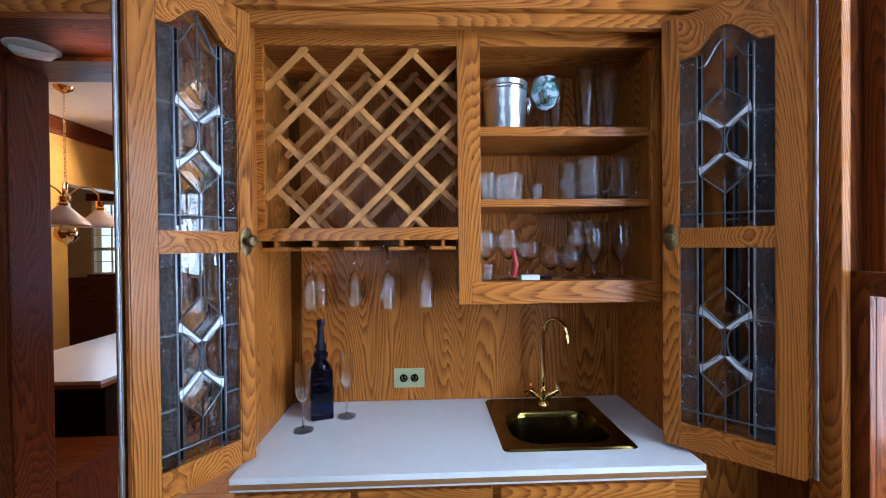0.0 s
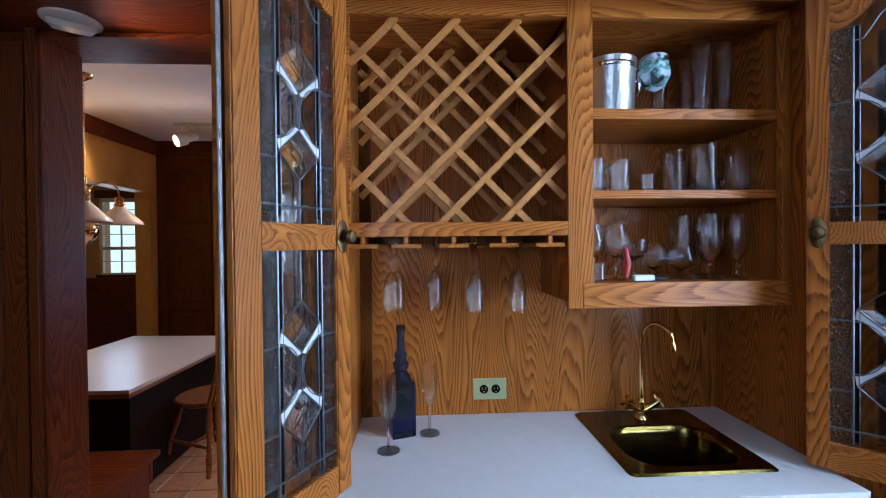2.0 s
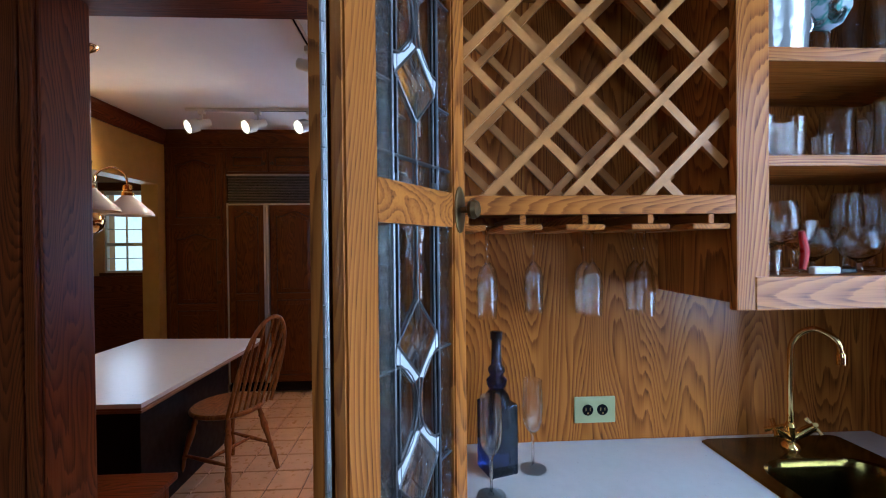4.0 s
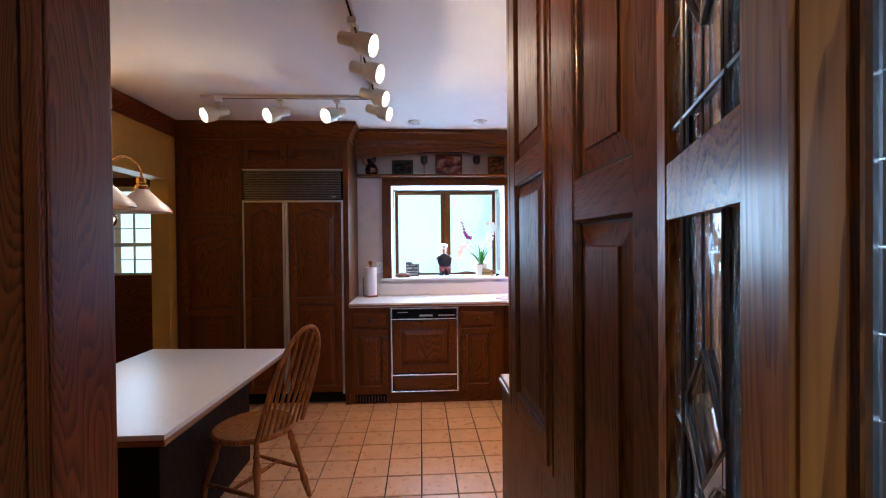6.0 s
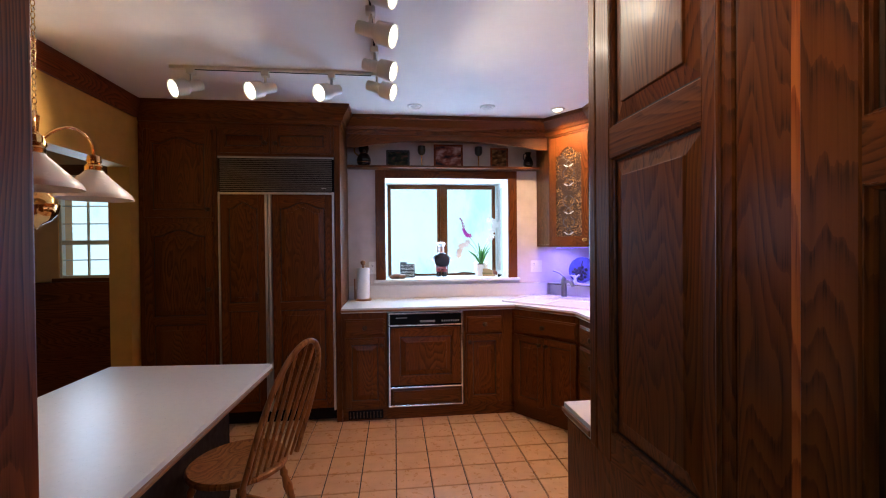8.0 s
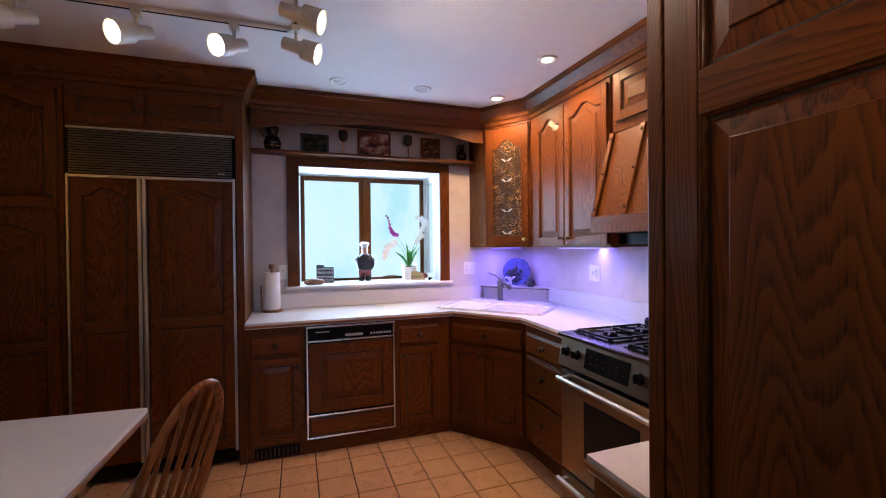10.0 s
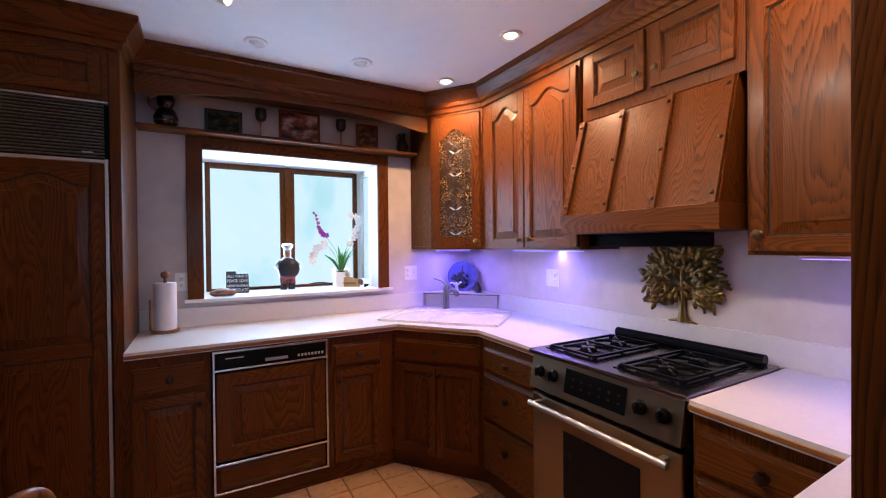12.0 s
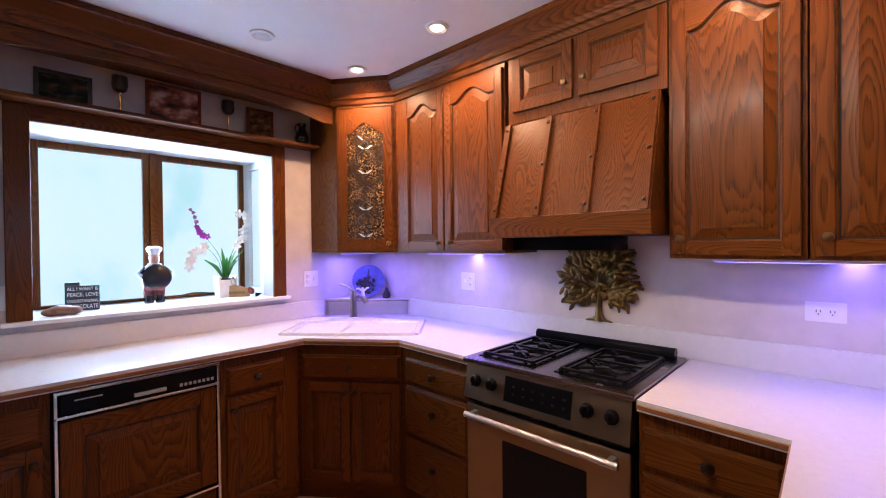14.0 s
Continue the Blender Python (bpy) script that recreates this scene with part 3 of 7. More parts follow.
# refrigerator wall
FY = 4.63
c = cabinet("pantry_cabinet", (-3.045, FY, TOE), (-2.475, 5.19, 2.38), "tall dark oak pantry cabinet with panelled doors", "tall cabinets")
MF = facing((0, FY, 0), NORTH)
panel_door(c, MF, -3.0, -2.50, 1.66, 2.34, OB, "x", 0.05, knob_at=(-2.53, 1.72), knob_mat=BRONZE)
panel_door(c, MF, -3.0, -2.50, 0.13, 1.625, OB, "x", 0.05, rails=(0.86,), knob_at=(-2.53, 1.1), knob_mat=BRONZE)
c = cabinet("over_fridge_cabinet", (-2.47, FY, 2.145), (-1.575, 5.19, 2.38), "shallow oak cabinet over the refrigerator with two doors", "tall cabinets")
front(c, MF, [("door", -2.455, -2.07, 2.165, 2.36, -2.10, 2.24, 0), ("door", -2.05, -1.60, 2.165, 2.36, -2.02, 2.24, 0)])
structure("trim_fridge_side", box((-1.572, FY - 0.01, 0), (-1.527, 5.19, 2.38), 0.003), OB["z"], "oak side panel beside the refrigerator", "panel")
crown = moulding(CROWN, [(-3.04, FY, 2.40), (-1.527, FY, 2.40), (-1.527, 4.86, 2.40)], OB["x"], "trim_crown_fridge")
crown["kind"] = "structure"
structure("trim_frieze_fridge", box((-3.045, FY + 0.005, 2.381), (-1.53, 5.19, 2.545), 0), OB["x"], "oak frieze over the tall cabinets", "panel")
fr = thing("refrigerator", (-2.02, 4.9, 0.02), "built-in refrigerator with oak panels and dark grille", "refrigerator")
part("body", box((-2.468, FY + 0.02, 0.02), (-1.578, 5.18, 2.14), 0.002), BLACK, fr)
part("frame", add_box(add_box(add_box(box((-2.465, FY - 0.012, 0.10), (-2.452, FY + 0.02, 1.86)), (-1.592, FY - 0.012, 0.10), (-1.578, FY + 0.02, 1.86)), (-2.465, FY - 0.010, 1.842), (-1.578, FY + 0.02, 1.857)), (-2.465, FY - 0.010, 2.128), (-1.578, FY + 0.02, 2.138)), STEEL, fr)
for u0, u1 in ((-2.450, -2.112), (-2.060, -1.594)):
    panel_door(fr, facing((0, FY + 0.01, 0), NORTH), u0, u1, 0.12, 1.84, OB, "x", 0.05, rails=(0.95,), thick=0.018)
for x in (-2.098, -2.072):
    part("handle", box((x - 0.010, FY - 0.035, 0.12), (x + 0.010, FY + 0.01, 1.84), 0.004), STEEL, fr, "long vertical steel handle")
GRILLE = plain("grey_grille_metal", (0.16, 0.14, 0.12), 0.45, 0.8)
grille = part("grille", box((-2.452, FY + 0.008, 1.858), (-1.592, FY + 0.02, 2.128)), BLACK, fr)
for i in range(17):
    z = 1.868 + i * 0.0153
    part("slat", box((-2.45, FY - 0.008, z), (-1.594, FY + 0.008, z + 0.0065), 0), GRILLE, grille)

# dishwasher
dw = thing("dishwasher", (-0.85, 4.9, 0.10), "dishwasher with an oak panel and chrome trim", "dishwasher")
part("body", box((-1.155, BY + 0.005, 0.10), (-0.542, 5.18, 0.885), 0.002), BLACK, dw)
panel_door(dw, facing((0, BY, 0), NORTH), -1.135, -0.562, 0.285, 0.755, OB, "x", 0, thick=0.018, frame_w=0.07)
part("kick_panel", raised([(-1.135, 0.125), (-0.562, 0.125), (-0.562, 0.255), (-1.135, 0.255)], facing((0, BY, 0), NORTH), -0.004, 0.02, 0.01), OB["x"], dw)
part("control_panel", box((-1.135, BY - 0.03, 0.785), (-0.562, BY + 0.01, 0.862), 0.004), BLACK, dw)
bm = bmesh.new()
for z in (0.112, 0.262, 0.768, 0.866):
    add_box(bm, (-1.152, BY - 0.024, z), (-0.545, BY, z + 0.012), 0.002)
for x in (-1.152, -0.557):
    add_box(bm, (x, BY - 0.024, 0.124), (x + 0.012, BY, 0.866), 0.002)
part("chrome_trim", bm, CHROME, dw, "chrome trim strips")

# range
RY0, RY1, RX = 2.850, 3.580, 0.176
rg = thing("range", (0.5, 3.26, 0.0), "stainless slide-in gas range with black grates", "range")
part("body", box((RX + 0.03, RY0, 0.02), (0.83, RY1, 0.90), 0.003), BLACK, rg)
part("cooktop", box((RX - 0.02, RY0 - 0.012, 0.918), (0.80, RY1 + 0.012, 0.938), 0.006), COOKTOP, rg)
part("back_guard", tube([(0.755, RY0 + 0.02, 0.958), (0.755, RY1 - 0.02, 0.958)], 0.024, 14), BLACK, rg, "rounded black rear guard", True)
part("oven_door", box((RX - 0.012, RY0 + 0.005, 0.20), (RX + 0.03, RY1 - 0.005, 0.735), 0.006), RANGE_STEEL, rg)
part("window", box((RX - 0.016, RY0 + 0.16, 0.33), (RX - 0.008, RY1 - 0.20, 0.62), 0.003), BLACK, rg)
part("drawer", box((RX - 0.012, RY0 + 0.005, 0.04), (RX + 0.03, RY1 - 0.005, 0.185), 0.006), RANGE_STEEL, rg)
part("control_panel", prism([(RX - 0.03, 0.765), (RX + 0.05, 0.765), (RX + 0.05, 0.918), (RX + 0.0, 0.918)], RY0 + 0.002, RY1 - 0.002, Matrix()), RANGE_STEEL, rg)
for z, y0, y1 in ((0.70, RY0 + 0.03, RY1 - 0.03), (0.155, RY0 + 0.03, RY1 - 0.03)):
    h = part("handle", tube([(RX - 0.055, y0, z), (RX - 0.055, y1, z)], 0.013, 12), STEEL, rg, "steel bar handle", True)
    for y in (y0 + 0.03, y1 - 0.03):
        part("bracket", box((RX - 0.055, y - 0.012, z - 0.012), (RX - 0.008, y + 0.012, z + 0.012), 0.004), STEEL, h)

# table and its base
tb = thing("table", (-2.29, 3.07, 0), "white topped kitchen table with a dark edge on a dark base", "table")
TX0, TX1, TY0, TY1 = -2.742, -1.825, 2.38, 3.72
TABLE = [(TX0, TY0 + 0.004), (TX1 - 0.020, TY0), (TX1 + 0.012, TY1 - 0.02), (TX0 + 0.008, TY1 + 0.05)]
part("tabletop", prism(TABLE, 0.722, 0.742, Z1), LAMINATE, tb)
part("edge", add_prism(prism(shrunk(TABLE, -0.003), 0.700, 0.712, Z1), shrunk(TABLE, 0.004), 0.712, 0.7218, Z1), EDGE_WOOD, tb)
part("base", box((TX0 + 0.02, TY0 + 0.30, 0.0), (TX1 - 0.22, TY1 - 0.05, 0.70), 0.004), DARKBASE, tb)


# bench behind the passage wall, at the near end of the table
bn = thing("bench", (-2.2, 2.12, 0), "dark red oak bench beside the table", "bench")
part("seat", box((-2.72, 1.885, 0.425), (-1.665, 2.335, 0.455), 0.006), OR["x"], bn)
part("apron", box((-2.70, 2.285, 0.30), (-1.69, 2.31, 0.424), 0.003), OR["x"], bn)
for x in (-2.66, -1.74):
    part("leg", box((x, 1.91, 0.0), (x + 0.05, 2.284, 0.424), 0.004), OR["z"], bn)


# ---- box window and its shelf ----
win = thing("window_1", (-0.58, 5.4, WZ0), "box window with oak casements and white painted reveals", "window", kind="structure")
REVEAL = plain("white_reveal_paint", (0.80, 0.80, 0.78), 0.45, var=0.02)
part("sill", box((WX0 - 0.11, 5.155, WZ0 - 0.022), (WX1 + 0.11, WY + 0.03, WZ0), 0.005), REVEAL, win)
part("head", box((WX0 - 0.03, 5.352, WZ1), (WX1 + 0.03, WY + 0.05, WZ1 + 0.03), 0.001), REVEAL, win)
part("reveal", box((WX0 - 0.03, 5.352, WZ0), (WX0, WY + 0.05, WZ1), 0.001), REVEAL, win)
bm = bmesh.new()
for y0, y1 in ((5.352, 5.40), (5.60, WY + 0.05)):
    add_box(bm, (WX1, y0, WZ0), (WX1 + 0.03, y1, WZ1))
for z0, z1 in ((WZ0, WZ0 + 0.05), (WZ1 - 0.05, WZ1)):
    add_box(bm, (WX1, 5.40, z0), (WX1 + 0.03, 5.60, z1))
part("reveal", bm, REVEAL, win)
PANE = glass("window_pane_glass", (1, 1, 1), 0.0, 0.0, ior=1.1)
for x0, x1 in ((-1.165, -0.605), (-0.565, -0.005)):
    sash = part("sash", add_box(add_box(add_box(box((x0, WY - 0.02, WZ0 + 0.002), (x0 + 0.035, WY + 0.02, WZ1 - 0.002), 0.004), (x1 - 0.035, WY - 0.02, WZ0 + 0.002), (x1, WY + 0.02, WZ1 - 0.002), 0.004), (x0 + 0.035, WY - 0.02, WZ0 + 0.002), (x1 - 0.035, WY + 0.02, WZ0 + 0.020), 0.004), (x0 + 0.035, WY - 0.02, WZ1 - 0.042), (x1 - 0.035, WY + 0.02, WZ1 - 0.002), 0.004), OB["z"], win, "oak casement sash")
    pane = part("pane", box((x0 + 0.036, WY - 0.002, WZ0 + 0.021), (x1 - 0.036, WY + 0.002, WZ1 - 0.043), 0), PANE, sash)
    pane.visible_shadow = False
    part("crank", tube(curve_pts([(x0 + 0.14, WY - 0.03, WZ0 + 0.02), (x0 + 0.22, WY - 0.05, WZ0 + 0.03), (x0 + 0.36, WY - 0.04, WZ0 + 0.012)]), 0.006, 6), BRONZE, sash)
part("mullion", box((-0.604, WY - 0.035, WZ0 + 0.001), (-0.566, WY + 0.02, WZ1 - 0.001), 0.004), OB["z"], win)
pane = part("side_pane", box((WX1 + 0.01, 5.401, WZ0 + 0.051), (WX1 + 0.014, 5.599, WZ1 - 0.051), 0), PANE, win)
pane.visible_shadow = False
for nm, lo, hi, ax in (("casing", (-1.272, 5.18, WZ0), (WX0, 5.202, 2.142), "z"), ("casing", (WX1, 5.18, WZ0), (0.103, 5.202, 2.142), "z"), ("casing", (WX0, 5.181, WZ1), (WX1, 5.202, 2.142), "x")):
    part(nm, box(lo, hi, 0.004), OB[ax], win)
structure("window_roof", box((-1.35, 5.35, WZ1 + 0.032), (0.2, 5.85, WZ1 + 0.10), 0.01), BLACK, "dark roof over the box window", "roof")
shelf = thing("window_shelf", (-0.6, 5.13, 2.145), "long oak shelf over the window", "shelf")
part("board", box((-1.522, 5.065, 2.145), (0.305, 5.198, 2.167), 0.006), OB["x"], shelf)

# what lies outside
m, n, l, b = material("bright_garden")
f = noise_tex(n, l, coords(n, l, (1, 1, 0.6), 0.0), 0.9, 6.0, 0.6)
c = ramp(n, l, f, ((0.34, (0.56, 0.86, 0.80)), (0.46, (0.76, 0.97, 0.97)), (0.7, (0.84, 1.0, 1.0))))
em = n.new("ShaderNodeEmission")
em.inputs[1].default_value = 1.25
l.new(c, em.inputs[0])
l.new(em.outputs[0], n["Material Output"].inputs[0])
GARDEN = m
structure("backdrop_north", box((-9, 9.0, -1), (7, 9.05, 6), 0), GARDEN, "bright overexposed garden outside", "backdrop")
structure("backdrop_east", box((6.0, -6, -1), (6.05, 8, 6), 0), GARDEN, "bright overexposed garden outside", "backdrop")
structure("ground", box((-60, -60, -0.4), (60, 60, -0.3), 0), plain("lawn", (0.06, 0.10, 0.03), 0.9), "green lawn outside the house", "ground")

# small window of the room beyond the west doorway
w2 = thing("window_2", (-3.37, 4.8, 1.21), "white sash window with small panes", "window", kind="structure")
for x0, x1, z0, z1 in ((-3.70, -3.682, 1.195, 2.0), (-3.098, -3.08, 1.195, 2.0)):
    part("frame", box((x0, 4.76, z0), (x1, 4.80, z1), 0.003), WHITE, w2)
for z0, z1 in ((1.195, 1.215), (1.455, 1.490), (1.96, 2.0)):
    part("rail", box((-3.682, 4.762, z0), (-3.115, 4.80, z1), 0.003), WHITE, w2)
for x in (-3.50, -3.31):
    part("muntin", box((x - 0.005, 4.77, 1.215), (x + 0.005, 4.79, 1.96), 0.002), WHITE, w2)
for z in (1.335, 1.62, 1.76, 1.88):
    part("muntin", box((-3.682, 4.771, z - 0.004), (-3.115, 4.789, z + 0.004), 0.002), WHITE, w2)
for z0, z1 in ((1.165, 1.195), (2.0, 2.08)):
    part("casing", box((-3.74, 4.735, z0), (-3.0, 4.752, z1), 0.003), OB["x"], w2)
pane = part("pane", box((-3.682, 4.778, 1.215), (-3.115, 4.781, 1.96), 0), PANE, w2)
pane.visible_shadow = False

# sash window of the bar room
w3 = thing("window_3", (1.045, 0.56, 0.75), "dark red oak double hung sash window", "window", kind="structure")
for y0, y1 in ((-0.10, -0.078), (0.942, 0.965)):
    part("frame", box((0.993, y0, 0.75), (1.125, y1, 2.30), 0.003), OR["z"], w3)
for z0, z1, x in ((0.75, 0.82, 0.992), (1.355, 1.41, 0.992), (2.24, 2.30, 1.098), (1.36, 1.405, 1.03)):
    part("rail", box((x, -0.02, z0), (x + 0.032, 0.89, z1), 0.003), OR["y"], w3)
for z0, z1, x in ((0.75, 1.41, 0.992), (1.36, 2.30, 1.03)):
    for y0, y1 in ((-0.076, -0.02), (0.89, 0.940)):
        part("stile", box((x, y0, z0), (x + 0.032, y1, z1), 0.003), OR["z"], w3)
for y in (0.285, 0.585):
    part("muntin", box((1.036, y - 0.01, 1.405), (1.056, y + 0.01, 2.24), 0.002), OR["z"], w3)
for z in (1.69, 1.965):
    part("muntin", box((1.037, -0.02, z - 0.01), (1.055, 0.89, z + 0.01), 0.002), OR["y"], w3)
for z0, z1, x in ((0.82, 1.355, 1.006), (1.405, 2.24, 1.044)):
    pane = part("pane", box((x, -0.02, z0), (x + 0.004, 0.89, z1), 0), PANE, w3)
    pane.visible_shadow = False
for lo, hi, ax in (((0.96, 0.925, 0.70), (0.984, 1.012, 2.38), "z"), ((0.96, -0.2, 0.70), (0.984, -0.08, 2.38), "z"), ((0.96, -0.08, 2.29), (0.984, 0.925, 2.38), "y"), ((0.925, -0.2, 0.70), (0.984, 1.02, 0.698), "y")):
    part("casing", box(lo, hi, 0.004), OH[ax], w3)

# tall panelled end of the bar block, towards the passage
XP = -0.57
end = thing("panelled_end", (-0.55, 1.73, 0), "tall dark oak panelled cabinet end", "cabinet")
part("body", box((XP + 0.021, 1.66, 0.0), (-0.42, 2.225, CEIL - 0.002), 0.003), OB["z"], end)
MP = facing((XP + 0.02, 0, 0), (-1, 0, 0))
panel_door(end, MP, -2.19, -1.737, 0.885, 2.54, OB, "y", 0.0, rails=(1.672,), frame_w=0.07, thick=0.02, name="panel_frame")
part("pilaster", box((XP + 0.001, 1.615, 0.0), (XP + 0.06, 1.735, CEIL - 0.002), 0.006), OB["z"], end)
part("corner_post", box((XP - 0.001, 2.192, 0.885), (XP + 0.022, 2.228, 2.54), 0.004), OB["z"], end)
part("bead", tube([(XP - 0.001, 1.766, 0.9), (XP - 0.001, 1.766, 2.54)], 0.005, 8), OB["z"], end, "", True)
part("base_panel", box((XP + 0.005, 1.735, 0.0), (XP + 0.021, 2.395, 0.884), 0.003), OB["z"], end)
end2 = thing("bar_end_panel", (-0.6, 1.42, 0), "brown oak panelled end of the bar cabinet", "cabinet")
ME2 = facing((XP - 0.0, 0, 0), (-1, 0, 0))
panel_door(end2, ME2, -1.612, -1.242, 0.06, 2.175, OB, "y", 0.0, rails=(1.525,), frame_w=0.072, thick=0.019, name="panel_frame")

# panelled wall left of the passage
lw = thing("wall_panelling", (-2.3, 1.84, 0), "dark red oak panelling beside the passage", "panelling", kind="structure")
MW = facing((0, 1.710, 0), NORTH)
for k in range(3):
    u1 = -1.725 - k * 0.62
    panel_door(lw, MW, u1 - 0.60, u1, 0.05, 2.20, OR, "x", 0.06, rails=(1.505,), frame_w=0.075, thick=0.022, name="panel_frame")


# ---- bar ----
BB, BF = 1.637, 1.331
BAR_SITE = Matrix(((1.0165, 0, 0, -0.014), (0, 1, 0, -0.016), (0, 0, 1.018, -0.0157), (0, 0, 0, 1)))
SITE[0] = BAR_SITE
RACK_SITE = Matrix(((1.02 * 1.0165, 0, 0, -0.0123), (0, 1, 0, -0.016), (0, 0, 1.02 * 1.018, -0.0456), (0, 0, 0, 1)))
bar = thing("bar_cabinet", (0.08, 1.45, 0), "honey oak built-in bar cabinet with an open niche", "cabinet")
part("back_panel", box((-0.546, BB, 0.86), (0.758, BB + 0.02, 2.14), 0), OH["z"], bar)
part("side_panel", box((-0.546, 1.215, 0.0), (-0.528, BB, 2.14), 0.002), OH["z"], bar)
part("side_panel", box((0.738, 1.215, 0.0), (0.758, BB, 2.14), 0.002), OH["z"], bar)
part("top_rail", box((-0.528, 1.215, 2.10), (0.738, 1.24, 2.14), 0.002), OH["x"], bar)
part("base", box((-0.527, 1.128, 0.0), (0.737, BB, 0.70), 0.003), OH["z"], bar)
part("apron", box((-0.527, 1.128, 0.701), (0.737, 1.148, 0.835), 0.002), OH["x"], bar)
for u0, u1 in ((-0.52, -0.22), (-0.20, 0.16), (0.18, 0.66)):
    part("drawer", box((u0, 1.112, 0.66), (u1, 1.129, 0.82), 0.004), OH["x"], bar)
wt = thing("bar_worktop", (0.08, 1.3, 0.835), "white laminate bar worktop with an oak edge strip", "worktop")
bm = bmesh.new()
for lo, hi in (((-0.526, 1.098), (0.25, 1.634)), ((0.56, 1.098), (0.736, 1.634)), ((0.25, 1.098), (0.56, 1.237)), ((0.25, 1.48), (0.56, 1.634))):
    add_box(bm, (*lo, 0.838), (*hi, BARZ))
bmesh.ops.remove_doubles(bm, verts=bm.verts, dist=0.0002)
part("slab", bm, LAMINATE, wt)
part("edge_strip", box((-0.526, 1.092, 0.846), (0.736, 1.0975, 0.858), 0.001), EDGE_WOOD, wt)

# bottle rack cabinet and shelf cabinet
SITE[0] = RACK_SITE
rk = thing("bottle_rack", (-0.2, 1.45, 1.49), "honey oak lattice bottle rack", "rack")
part("face_frame", add_box(add_box(box((-0.527, BF - 0.02, 1.487), (0.085, BF, 1.525), 0.002), (-0.527, BF - 0.02, 2.075), (0.085, BF, 2.135), 0.002), (-0.527, BF - 0.018, 1.525), (-0.497, BF, 2.075), 0.002), OH["x"], rk)
part("floor_board", box((-0.527, BF, 1.50), (0.085, BB - 0.002, 1.518), 0), OH["x"], rk)
part("ceiling_board", box((-0.527, BF, 2.085), (0.085, BB - 0.002, 2.10), 0), OH["x"], rk)
part("stile", box((0.085, BF - 0.021, 1.288), (0.155, BF, 2.135), 0.002), OH["z"], rk)
part("partition", box((0.10, BF, 1.30), (0.14, BB - 0.002, 2.10), 0.001), OH["z"], rk)
SLAT = plain("planed_oak_slat", (0.46, 0.185, 0.042), 0.42, var=0.16, scale=30.0)
LX0, LX1, LZ0, LZ1 = -0.497, 0.085, 1.525, 2.075


def slats(y, way, mat):
    step = 0.168
    c0 = (LX0 + LX1) / 2
    for k in range(-4, 6):
        pts = []
        off = k * step + 0.072
        # lattice line x = c0 + off + way * (z - LZ0), cut to the opening
        z0, z1 = LZ0, LZ1
        xa, xb = c0 + off - 0.29 * way, c0 + off - 0.29 * way + way * (LZ1 - LZ0)
        if way > 0:
            z0 = max(LZ0, LZ0 + (LX0 - xa)); z1 = min(LZ1, LZ0 + (LX1 - xa))
        else:
            z0 = max(LZ0, LZ0 + (xa - LX1)); z1 = min(LZ1, LZ0 + (xa - LX0))
        if z1 - z0 < 0.03:
            continue
        a = Vector((xa + way * (z0 - LZ0), y, z0))
        b = Vector((xa + way * (z1 - LZ0), y, z1))
        d = (b - a).normalized()
        n = Vector((-d.z, 0, d.x)) * 0.009
        bm = bmesh.new()
        ext = d * 0.006
        add_prism(bm, [((p).x, (p).z) for p in (a - ext + n, b + ext + n, b + ext - n, a - ext - n)], y, y + 0.010, Matrix())
        part("slat", bm, mat, rk)


for yy in (BF + 0.004, BF + 0.20):
    slats(yy, 1, SLAT)
    slats(yy + 0.0105, -1, SLAT)

sh = thing("shelf_cabinet", (0.43, 1.45, 1.29), "honey oak open shelf cabinet", "shelf")
part("side_panel", box((0.70, BF, 1.30), (0.718, BB - 0.002, 2.135), 0.001), OH["z"], sh)
part("top_rail", box((0.155, BF - 0.02, 2.075), (0.718, BF, 2.135), 0.002), OH["x"], sh)
part("bottom_rail", box((0.125, BF - 0.023, 1.288), (0.718, BF - 0.001, 1.357), 0.002), OH["x"], sh)
part("stile", box((0.69, BF - 0.02, 1.357), (0.718, BF, 2.075), 0.002), OH["z"], sh)
for z0, z1 in ((1.335, 1.355), (1.588, 1.611), (1.808, 1.837)):
    part("shelf", box((0.141, BF + 0.003, z0), (0.699, BB - 0.003, z1), 0.001), OH["x"], sh)
part("ceiling_board", box((0.141, BF, 2.10), (0.699, BB - 0.003, 2.115), 0), OH["x"], sh)

SITE[0] = Matrix()

